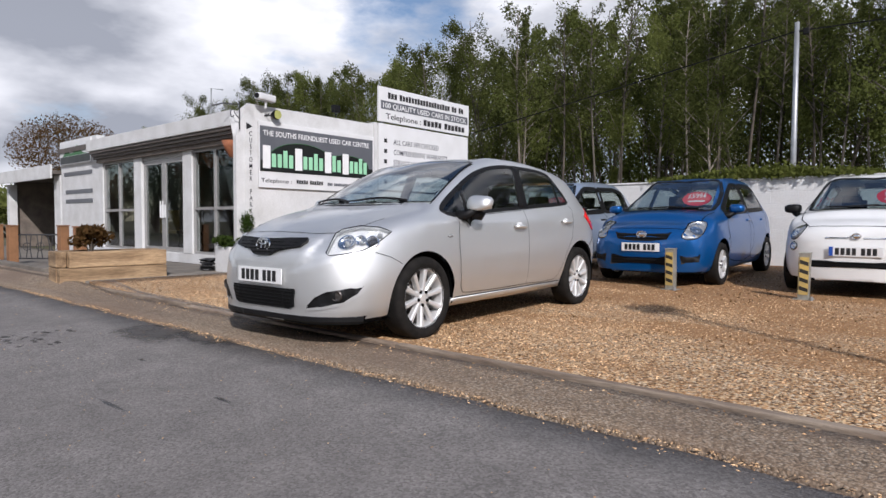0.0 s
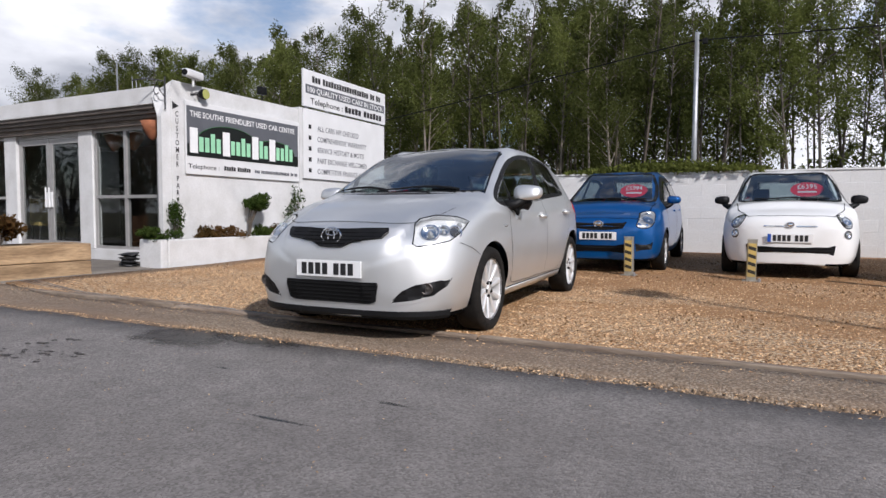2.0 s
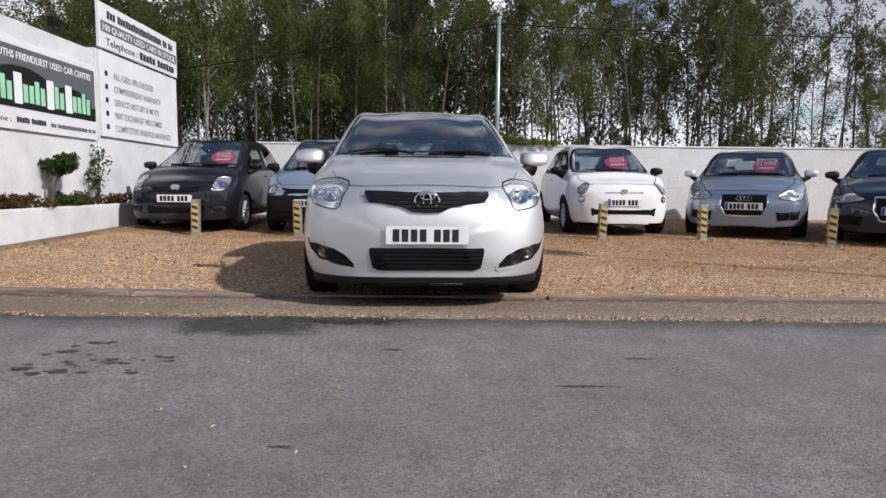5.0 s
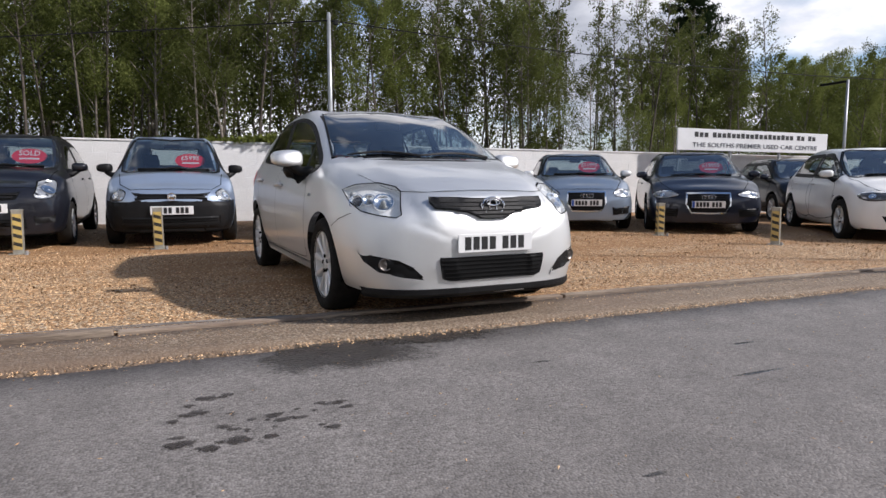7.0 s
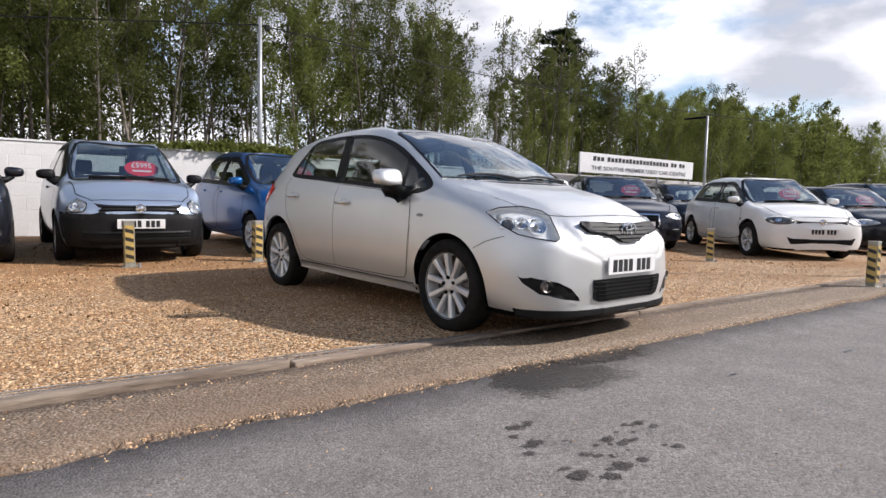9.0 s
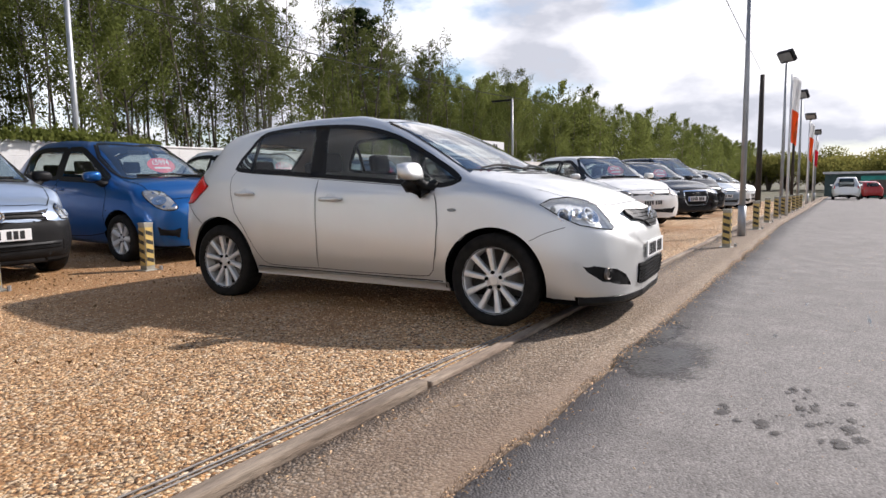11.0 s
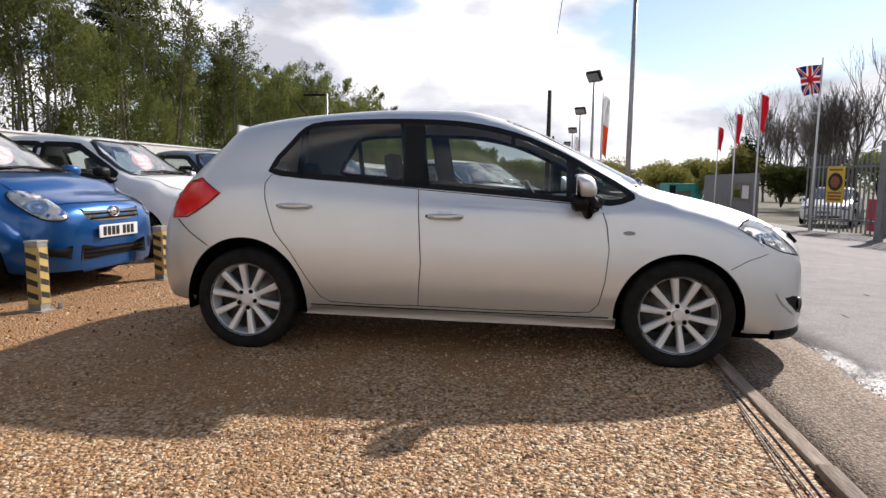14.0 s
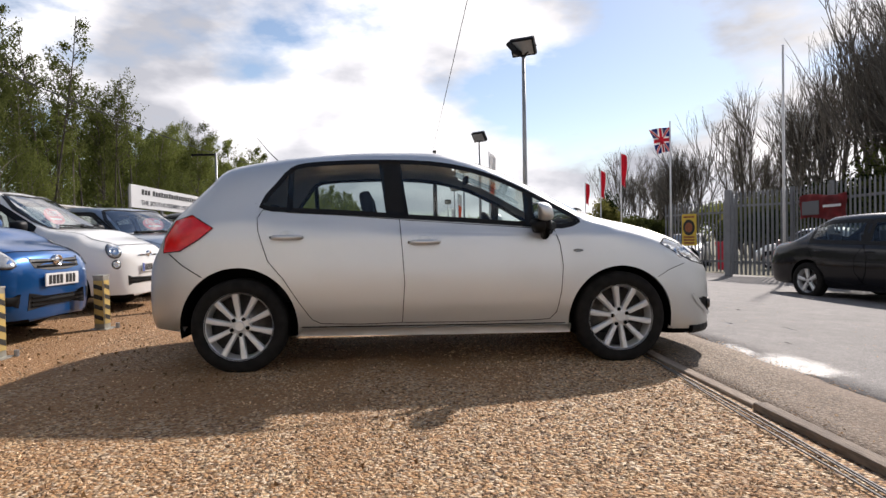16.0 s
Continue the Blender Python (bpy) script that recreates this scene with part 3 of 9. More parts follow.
def thing(name, m, label, category, group="", kind=""):
    ob = new(name)
    ob.empty_display_size = 0.2
    ob.matrix_world = m
    return tagged(ob, label, category, group, kind)


def solid(name, bm, material, label, category, group="", kind="", smooth=False, m=None):
    ob = new(name, mesh_of(name, bm, material, smooth))
    if m is not None:
        ob.matrix_world = m
    return tagged(ob, label, category, group, kind)


def box(bm, x0, x1, y0, y1, z0, z1, bevel=0.0, m=None, mi=0):
    r = bmesh.ops.create_cube(bm, size=1.0)["verts"]
    for v in r:
        v.co = Vector(((x0 + x1) / 2 + v.co.x * (x1 - x0), (y0 + y1) / 2 + v.co.y * (y1 - y0), (z0 + z1) / 2 + v.co.z * (z1 - z0)))
    if bevel:
        es = list({e for v in r for e in v.link_edges})
        r = bmesh.ops.bevel(bm, geom=es, offset=bevel, segments=2, profile=0.6, affect="EDGES")["verts"]
    if m is not None:
        for v in r:
            v.co = m @ v.co
    if mi:
        for f in {f for v in r for f in v.link_faces}:
            f.material_index = mi
    return bm


def boxes(*rows, bevel=0.0):
    bm = bmesh.new()
    for r in rows:
        box(bm, *r, bevel=bevel)
    return bm


def tube(bm, pts, radii, sides=8, cap=True):
    """A tapered round bar through the points."""
    rings = []
    n = len(pts)
    ps = [Vector(p) for p in pts]
    rs = radii if isinstance(radii, (list, tuple)) else [radii] * n
    for i, p in enumerate(ps):
        d = (ps[min(i + 1, n - 1)] - ps[max(i - 1, 0)]).normalized()
        a = d.orthogonal().normalized() if abs(d.z) < 0.9 else Vector((1, 0, 0)).cross(d).normalized()
        b = d.cross(a)
        rings.append([bm.verts.new(p + (a * math.cos(2 * math.pi * k / sides) + b * math.sin(2 * math.pi * k / sides)) * rs[i]) for k in range(sides)])
    for r0, r1 in zip(rings, rings[1:]):
        for k in range(sides):
            bm.faces.new((r0[k], r0[(k + 1) % sides], r1[(k + 1) % sides], r1[k]))
    if cap:
        bm.faces.new(rings[0][::-1])
        bm.faces.new(rings[-1])
    return bm


def lathe(bm, profile, axis="Y", seg=40, centre=(0, 0, 0), closed=False):
    """Turns (radius, along) pairs about an axis."""
    rings = []
    for r, h in profile:
        ring = []
        for k in range(seg):
            a = 2 * math.pi * k / seg
            c, s = math.cos(a) * r, math.sin(a) * r
            ring.append(bm.verts.new(Vector(centre) + Vector({"Y": (c, h, s), "Z": (c, s, h), "X": (h, c, s)}[axis])))
        rings.append(ring)
    pairs = list(zip(rings, rings[1:])) + ([(rings[-1], rings[0])] if closed else [])
    for r0, r1 in pairs:
        for k in range(seg):
            bm.faces.new((r0[k], r0[(k + 1) % seg], r1[(k + 1) % seg], r1[k]))
    bmesh.ops.recalc_face_normals(bm, faces=bm.faces)
    return bm


def disc(bm, r, centre, axis="Y", depth=0.01, seg=24):
    lathe(bm, [(0.0005, -depth / 2), (r, -depth / 2), (r, depth / 2), (0.0005, depth / 2)], axis, seg, centre)
    return bm


def smoothstep(a, b, x):
    t = min(1.0, max(0.0, (x - a) / (b - a)))
    return t * t * (3 - 2 * t)


def pchip(xs, ys, x):
    """Monotone cubic through the points."""
    xs, ys, x = np.asarray(xs, float), np.asarray(ys, float), np.asarray(x, float)
    h, d = np.diff(xs), np.diff(ys) / np.diff(xs)
    m = np.zeros(len(xs))
    m[0], m[-1] = d[0], d[-1]
    for i in range(1, len(xs) - 1):
        if d[i - 1] * d[i] > 0:
            w1, w2 = 2 * h[i] + h[i - 1], h[i] + 2 * h[i - 1]
            m[i] = (w1 + w2) / (w1 / d[i - 1] + w2 / d[i])
    k = np.clip(np.searchsorted(xs, x) - 1, 0, len(xs) - 2)
    t = (x - xs[k]) / h[k]
    return ys[k] * (1 + 2 * t) * (1 - t) ** 2 + m[k] * h[k] * t * (1 - t) ** 2 + ys[k + 1] * t * t * (3 - 2 * t) + m[k + 1] * h[k] * t * t * (t - 1)


def rounded(pts, n=5, closed=True):
    """A smooth line through the points."""
    out, k = [], len(pts)
    for i in range(k if closed else k - 1):
        p = [np.array(pts[(i + j) % k] if closed else pts[min(max(i + j, 0), k - 1)], float) for j in (-1, 0, 1, 2)]
        for s in range(n):
            t = s / n
            out.append(tuple(0.5 * (2 * p[1] + (p[2] - p[0]) * t + (2 * p[0] - 5 * p[1] + 4 * p[2] - p[3]) * t * t + (3 * p[1] - p[0] - 3 * p[2] + p[3]) * t**3)))
    if not closed:
        out.append(tuple(pts[-1]))
    return out


def inside(p, poly):
    c, j = False, len(poly) - 1
    for i in range(len(poly)):
        (xi, yi), (xj, yj) = poly[i], poly[j]
        if (yi > p[1]) != (yj > p[1]) and p[0] < (xj - xi) * (p[1] - yi) / (yj - yi) + xi:
            c = not c
        j = i
    return c


def letters(text, size, depth=0.002, squeeze=1.0, align="LEFT"):
    """Raised lettering as a mesh, in the x-y plane."""
    cu = bpy.data.curves.new("lettering", "FONT")
    cu.offset = size * 0.007
    cu.body, cu.size, cu.extrude, cu.align_x, cu.resolution_u = text, size, depth, align, 2
    ob = bpy.data.objects.new("lettering", cu)
    me = bpy.data.meshes.new_from_object(ob)
    bpy.data.objects.remove(ob)
    bpy.data.curves.remove(cu)
    for v in me.vertices:
        v.co.x *= squeeze
    return me


def write(name, text, size, material, parent, m, squeeze=1.0, align="LEFT", width=None):
    """Lettering placed by m on a thing, one mesh for each letter; width: stretch it to that length."""
    def ends(me):
        xs = [v.co.x for v in me.vertices]
        return min(xs), max(xs)

    whole = ends(letters(text, size, 0.0015, 1.0))
    k = width / (whole[1] - whole[0]) if width else squeeze
    x0 = whole[0] if width else (whole[0] + whole[1]) / 2 if align == "CENTER" else 0.0
    for i, ch in enumerate(text):
        if ch == " ":
            continue
        me = letters(ch, size, 0.0015, 1.0)
        dx = ends(letters(text[: i + 1], size, 0.0015, 1.0))[1] - ends(me)[1] - x0
        bm = bmesh.new()
        bm.from_mesh(me)
        bmesh.ops.remove_doubles(bm, verts=bm.verts, dist=size * 1e-4)
        for v in bm.verts:
            v.co.x = (v.co.x + dx) * k
        bmesh.ops.transform(bm, matrix=m, verts=bm.verts)
        ob = part("letter", bm, material, parent)
    return ob


def bars(name, words, x0, x1, z0, z1, material, parent, m):
    """Writing that stays unread: a row of plain bars, one for each character of words of these lengths."""
    n = sum(words) + 0.7 * (len(words) - 1)
    w, x = (x1 - x0) / n, x0
    for q in words:
        for k in range(q):
            bm = bmesh.new()
            box(bm, x + 0.12 * w, x + 0.88 * w, z0, z1 if k % 3 else z1 + 0.12 * (z1 - z0), 0, 0.005, 0, m)
            part(name, bm, material, parent)
            x += w
        x += 0.7 * w


def ground_z(x, y):
    z = 0.0
    if y < 2.53:
        z -= 0.03 * min(2.53 - y, 3.7) + 0.065 * min(max(0.0, -y - 0.3), 2.4)
    z += 0.02 * max(0.0, min(y, 14.0) - 6.0)
    if x > 6:
        z -= 0.02 * min(x - 6, 70)
    if y > 3.0:
        z += 0.075 * smoothstep(-7.6, -9.0, x)
    return z


def sheet(xs, ys, lift=0.0, bumps=0.0, fn=None):
    bm = bmesh.new()
    grid = [[bm.verts.new((x, y, ground_z(x, y) + lift + (bumps * noise.noise(Vector((x * 1.3, y * 1.3, 0))) if bumps else 0))) for x in xs] for y in ys]
    for r0, r1 in zip(grid, grid[1:]):
        for k in range(len(xs) - 1):
            bm.faces.new((r0[k], r0[k + 1], r1[k + 1], r1[k]))
    return bm


def steps(a, b, d):
    n = max(1, round((b - a) / d))
    return [a + (b - a) * i / n for i in range(n + 1)]

# ---- ground, road and lot ----
far = [-2500, -800, -300, -120, -60]
xs = far + steps(-40, -12, 4) + steps(-11, 6, 0.5)[0:] + steps(8, 76, 4) + [120, 300, 800, 2500]
ys_low = [-2500, -800, -300, -100, -40, -20, -10] + steps(-6, 2.0, 0.5) + [2.5]
ys_hi = [2.6] + steps(3.0, 14, 0.5) + [20, 40, 100, 300, 800, 2500]
solid("ground", sheet(xs, ys_low + ys_hi, -0.06), M_EARTH, "rough earth and grass running out to the horizon", "ground", kind="structure", smooth=True)


def ragged(x, k=0.0):
    return 0.045 * noise.noise(Vector((x * 1.7, k, 0))) + 0.02 * noise.noise(Vector((x * 7.0, k, 3)))


def strip(xs, edge0, edge1, n, lift0, lift1, thick):
    """A paved strip between two edge lines, with a skirt round it."""
    bm = bmesh.new()
    rows = []
    for k in range(n + 1):
        t = k / n
        rows.append([bm.verts.new((x, edge0(x) * (1 - t) + edge1(x) * t, ground_z(x, edge0(x) * (1 - t) + edge1(x) * t) + lift0 * (1 - t) + lift1 * t)) for x in xs])
    for r0, r1 in zip(rows, rows[1:]):
        for k in range(len(xs) - 1):
            bm.faces.new((r0[k], r0[k + 1], r1[k + 1], r1[k]))
    ex = bmesh.ops.extrude_edge_only(bm, edges=[e for e in bm.edges if e.is_boundary])
    for v in ex["geom"]:
        if isinstance(v, bmesh.types.BMVert):
            v.co.z -= thick
    return bm


road_x = steps(-60, -14, 4) + steps(-13.6, 9, 0.12) + steps(10, 78, 2)
solid("road", strip(road_x, lambda x: -4.6, lambda x: 2.53 + ragged(x), 22, 0.0, -0.012, 0.05), M_ROAD, "worn grey asphalt road with stains and loose grit", "road", kind="structure", smooth=True)
solid("pavement", strip(road_x, lambda x: 2.56 + ragged(x, 0), lambda x: 3.158 + 0.15 * ragged(x, 9), 4, 0.012, 0.004, 0.07), M_APRON, "brown concrete apron strip with embedded stones", "pavement", kind="structure", smooth=True)
lot_x = steps(-8.9, 34, 0.5)
solid("gravel_lot", strip(lot_x, lambda x: 3.240 + 0.1 * ragged(x, 5), lambda x: 12.6, 40, 0.004, 0.004, 0.05), M_GRAVEL, "yellow-brown gravel parking lot", "gravel", kind="structure", smooth=True)
solid("forecourt", strip(steps(-24, -8.8, 0.8), lambda x: 3.26, lambda x: 6.0, 8, 0.0, 0.0, 0.05), M_PAVING, "grey concrete forecourt before the office", "pavement", kind="structure", smooth=True)

# timber edging, beam by beam
edging = tagged(new("timber_edging"), "weathered timber beams edging the gravel along the road", "edging", kind="structure")
x, k = -16.0, 0
while x < 34:
    ln = (3.4, 2.6, 3.9, 3.0)[k % 4]
    bm = bmesh.new()
    bend = 0.012 * math.sin(k * 2.1)
    box(bm, -ln / 2 + 0.012, ln / 2 - 0.012, -0.036, 0.036, -0.09, 0.010, 0.010)
    bmesh.ops.subdivide_edges(bm, edges=[e for e in bm.edges if abs(e.verts[0].co.x - e.verts[1].co.x) > 1], cuts=5)
    for v in bm.verts:
        v.co.y += bend * math.cos(v.co.x * 1.4) + 0.004 * noise.noise(v.co * 5)
        v.co.z += 0.006 * noise.noise(v.co * 3 + Vector((k, 0, 0)))
    b = part("timber_beam", bm, M_KERBWOOD, edging)
    b.matrix_local = pose(x + ln / 2, 3.215 + 0.01 * math.cos(k * 1.3), ground_z(x + ln / 2, 3.3) + 0.012, 0, 0, 0.35 * math.sin(k * 2.7))
    x, k = x + ln, k + 1

# stains and worn patches on the road
def blot(name, cx, cy, rx, ry, seed, mat, label, n=40, rough=0.35, lift=-0.0085):
    bm = bmesh.new()
    rings = []
    for q in (0.0, 0.55, 1.0):
        ring = []
        for i in range(n):
            a = 2 * math.pi * i / n
            r = q * (1 + rough * noise.noise(Vector((math.cos(a) * 1.6 + seed, math.sin(a) * 1.6, seed))) + 0.5 * rough * noise.noise(Vector((math.cos(a) * 5, math.sin(a) * 5 + seed, 0))))
            px, py = cx + rx * r * math.cos(a), cy + ry * r * math.sin(a)
            ring.append(bm.verts.new((px, py, ground_z(px, py) + lift - 0.002 * (q > 0.9))))
        rings.append(ring)
    for r0, r1 in zip(rings, rings[1:]):
        for i in range(n):
            bm.faces.new((r0[i], r0[(i + 1) % n], r1[(i + 1) % n], r1[i]))
    bmesh.ops.remove_doubles(bm, verts=bm.verts, dist=1e-5)
    return solid(name, bm, mat, label, "stain", "stains on the road", kind="structure", smooth=True)


# ---- block wall behind the cars ----
WALL_Y, WALL_TOP = 12.55, 1.70
wall = tagged(new("wall_back", mesh_of("wall_back", boxes((-9.4, 34, WALL_Y + 0.007, WALL_Y + 0.20, -0.4, WALL_TOP - 0.01)), M_JOINT, False)), "white painted concrete block wall behind the parked cars", "wall", kind="structure")
bm_rest = bmesh.new()
block_me = {}
BW, BH = 0.45, 0.225
for r in range(7):
    z0 = WALL_TOP - BH * (r + 1)
    x = -9.4 - (BW / 2 if r % 2 else 0)
    while x < 30:
        x0, x1 = max(x, -9.4) + 0.005, x + BW - 0.005
        if x1 - x0 > 0.05:
            near = -8.2 < x < 8.6
            j = 0.004 * noise.noise(Vector((x * 3, r * 2.7, 0)))
            if near and len(wall.children) < 290:
                key = round(x1 - x0, 2)
                if key not in block_me:
                    block_me[key] = mesh_of("block", boxes((-key / 2, key / 2, 0.004, 0.03, 0.004, BH - 0.004), bevel=0.004), M_BLOCK, False)
                b = part("block", block_me[key], None, wall)
                b.matrix_local = pose((x0 + x1) / 2, WALL_Y + j, z0)
            else:
                box(bm_rest, x0, x1, WALL_Y + 0.004 + j, WALL_Y + 0.03, z0 + 0.005, z0 + BH - 0.005)
        x += BW
tagged(part("blocks", bm_rest, M_BLOCK, wall), kind="stuff")
solid("wall_coping", boxes((-9.4, 34, WALL_Y - 0.015, WALL_Y + 0.215, WALL_TOP, WALL_TOP + 0.035), bevel=0.008), M_BLOCK, "white painted coping on the block wall", "coping", kind="structure")

# ---- office building ----
OX, FY = -9.31, 5.97
office = thing("office_building", Matrix.Identity(4), "white single-storey flat-roofed sales office with large windows", "building", kind="structure")
bm = bmesh.new()
box(bm, OX - 0.22, OX, FY + 0.02, 11.75, 0.0, 2.86)
box(bm, OX - 0.22, OX + 0.03, 8.72, 8.80, 0.0, 2.9)
part("side_wall", bm, M_WHITE, office, "white rendered side wall")
part("back_wall", boxes((-18.4, OX - 0.22, 11.5, 11.75, 0, 2.8)), M_WHITE, office)
part("end_wall", boxes((-18.45, -18.2, FY, 11.5, 0, 2.9)), M_WHITE, office)
part("floor_slab", boxes((-18.2, OX - 0.22, FY + 0.2, 11.5, 0.0, 0.16)), M_PAVING, office)
part("flat_roof", boxes((-18.4, OX - 0.02, FY - 0.1, 11.74, 2.62, 2.74)), M_CANOPY, office)
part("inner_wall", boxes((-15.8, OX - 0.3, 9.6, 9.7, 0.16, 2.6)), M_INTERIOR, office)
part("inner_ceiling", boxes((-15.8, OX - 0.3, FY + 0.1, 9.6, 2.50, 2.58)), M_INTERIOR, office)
part("corner_pillar", boxes((OX - 0.46, OX - 0.22, FY - 0.02, FY + 0.16, 0.0, 2.62), (OX - 0.08, OX + 0.012, FY - 0.32, FY + 0.02, 0.0, 2.3)), M_WHITE, office)
bm = bmesh.new()
vs = [bm.verts.new(p) for p in ((OX - 0.08, FY - 0.32, 2.3), (OX + 0.012, FY - 0.32, 2.3), (OX + 0.012, FY + 0.02, 2.3), (OX - 0.08, FY + 0.02, 2.3), (OX - 0.22, FY - 0.30, 2.62), (OX + 0.012, FY - 0.12, 2.86), (OX + 0.012, FY + 0.02, 2.86), (OX - 0.22, FY + 0.02, 2.86))]
for f in ((0, 1, 5, 4), (1, 2, 6, 5), (3, 0, 4, 7), (4, 5, 6, 7), (2, 3, 7, 6)):
    bm.faces.new([vs[i] for i in f])
part("pillar_head", bm, M_WHITE, office)
part("fascia", boxes((-15.95, OX - 0.22, FY - 0.27, FY - 0.2, 2.50, 2.76), (-15.95, OX - 0.22, FY - 0.2, FY + 0.1, 2.70, 2.755), bevel=0.01), M_WHITE, office, "white painted fascia board")
bm = bmesh.new()
for k, (z, d) in enumerate(((2.44, 0.24), (2.38, 0.20), (2.32, 0.15))):
    box(bm, -15.85, OX - 0.28, FY - d, FY + 0.06, z - 0.002, z + 0.058, 0.008)
part("canopy", bm, M_CANOPY, office, "stepped brown-grey canopy under the fascia")
part("soffit_box", boxes((-15.8, OX - 0.3, FY - 0.10, FY + 0.06, 2.24, 2.318)), M_DARKBOX, office)
part("plinth", boxes((-15.9, OX - 0.46, FY - 0.02, FY + 0.12, 0.0, 0.26), bevel=0.01), M_WHITE, office)
for x0, x1 in ((-11.72, -11.36), (-13.92, -13.55), (-15.85, -15.62)):
    part("pillar", boxes((x0, x1, FY - 0.035, FY + 0.12, 0.26, 2.24), bevel=0.008), M_WHITE, office, "white pillar between the windows")
for x0, x1 in ((-11.36, -9.77), (-15.62, -13.92)):
    w = part("window", boxes((x0, x1, FY + 0.0, FY + 0.06, 0.26, 0.31), (x0, x1, FY + 0.0, FY + 0.06, 2.19, 2.24), (x0, x0 + 0.05, FY, FY + 0.06, 0.31, 2.19), (x1 - 0.05, x1, FY, FY + 0.06, 0.31, 2.19),
             ((x0 + x1) / 2 - 0.03, (x0 + x1) / 2 + 0.03, FY - 0.005, FY + 0.065, 0.31, 2.19), (x0 + 0.05, x1 - 0.05, FY + 0.002, FY + 0.058, 1.10, 1.15)), M_FRAME, office, "aluminium-framed shop window")
    for a, b in ((x0 + 0.05, (x0 + x1) / 2 - 0.03), ((x0 + x1) / 2 + 0.03, x1 - 0.05)):
        for z0, z1 in ((0.31, 1.10), (1.15, 2.19)):
            g = part("pane", boxes((a, b, FY + 0.026, FY + 0.034, z0, z1)), M_PANE, w)
            g.visible_shadow = False
for k, (x0, x1) in enumerate(((-13.55, -12.635), (-12.635, -11.72))):
    d = part("door_leaf", boxes((x0 + 0.005, x0 + 0.085, FY + 0.02, FY + 0.065, 0.19, 2.16), (x1 - 0.085, x1 - 0.005, FY + 0.02, FY + 0.065, 0.19, 2.16), (x0 + 0.085, x1 - 0.085, FY + 0.02, FY + 0.065, 0.19, 0.36), (x0 + 0.085, x1 - 0.085, FY + 0.02, FY + 0.065, 2.06, 2.16)), M_FRAME, office, "glazed double door with aluminium stiles")
    g = part("pane", boxes((x0 + 0.085, x1 - 0.085, FY + 0.038, FY + 0.046, 0.36, 2.06)), M_PANE, d)
    g.visible_shadow = False
    xh = x1 - 0.05 if k == 0 else x0 + 0.05
    bm = bmesh.new()
    tube(bm, [(xh, FY - 0.03, 0.95), (xh, FY - 0.03, 1.30)], 0.014, 8)
    box(bm, xh - 0.04, xh + 0.04, FY - 0.004, FY + 0.02, 0.95, 1.22, 0.01)
    part("handle", bm, M_BOARD, d)
part("door_frame", boxes((-13.55, -11.72, FY + 0.01, FY + 0.07, 2.165, 2.24)), M_FRAME, office)
# left end panel with its own signs
part("panel_wall", boxes((-18.4, -15.85, FY - 0.01, FY + 0.15, 0.0, 2.30), (-18.4, -15.95, FY - 0.04, FY + 0.15, 2.30, 2.93)), M_WHITE, office)
lp = part("entrance_sign", boxes((-18.3, -16.2, FY - 0.075, FY - 0.045, 2.32, 2.90), bevel=0.004), M_BOARD, office, "grey, green and black sign board by the entrance")
part("sign_band", boxes((-18.25, -16.25, FY - 0.082, FY - 0.074, 2.34, 2.52)), M_SIGNBLACK, lp)
bm = bmesh.new()
vs = [(-18.1 + 1.7 * i / 14, 2.53 + 0.26 * math.sin(math.pi * i / 14) * (0.6 + 0.4 * math.sin(i * 0.9))) for i in range(15)]
f = bm.faces.new([bm.verts.new((x, FY - 0.079, z)) for x, z in vs])
part("sign_hill", bm, M_HILLGREEN, lp)
for z in (2.08, 1.62, 1.38):
    part("notice_bar", boxes((-18.2 + (0.1 if z < 2 else 0), -16.3, FY - 0.022, FY - 0.012, z - 0.05, z + 0.05)), M_SLATE, office)

# garage at the left end
garage = thing("garage", Matrix.Identity(4), "low open-fronted white garage with a dark inside", "garage", kind="structure")
part("garage_wall", boxes((-23.4, -18.5, 10.0, 10.2, 0.05, 2.2), (-23.4, -23.2, FY + 0.2, 10.0, 0.05, 2.2)), M_DARKBOX, garage)
part("garage_post", boxes((-23.3, -23.05, FY - 0.02, FY + 0.2, 0.05, 2.0), (-18.98, -18.5, FY - 0.02, FY + 0.2, 0.05, 2.1), bevel=0.01), M_WHITE, garage)
part("garage_roof", boxes((-23.6, -18.46, FY - 0.2, 10.3, 2.12, 2.2)), M_CANOPY, garage)
part("garage_fascia", boxes((-23.6, -18.5, FY - 0.25, FY - 0.2, 2.0, 2.36), bevel=0.01), M_WHITE, garage)
for k in range(6):
    part("inner_board", boxes((-22.9 + 0.64 * k, -22.4 + 0.64 * k, 8.5, 8.55, 0.05, 1.9 - 0.1 * (k % 3))), M_CANOPY, garage)

# ---- signs on the side wall ----
def side_m(y, z):
    """Lettering on the side wall: reading direction +y, facing +x."""
    return Matrix(((0, 0, 1, OX), (1, 0, 0, y), (0, 1, 0, z), (0, 0, 0, 1)))


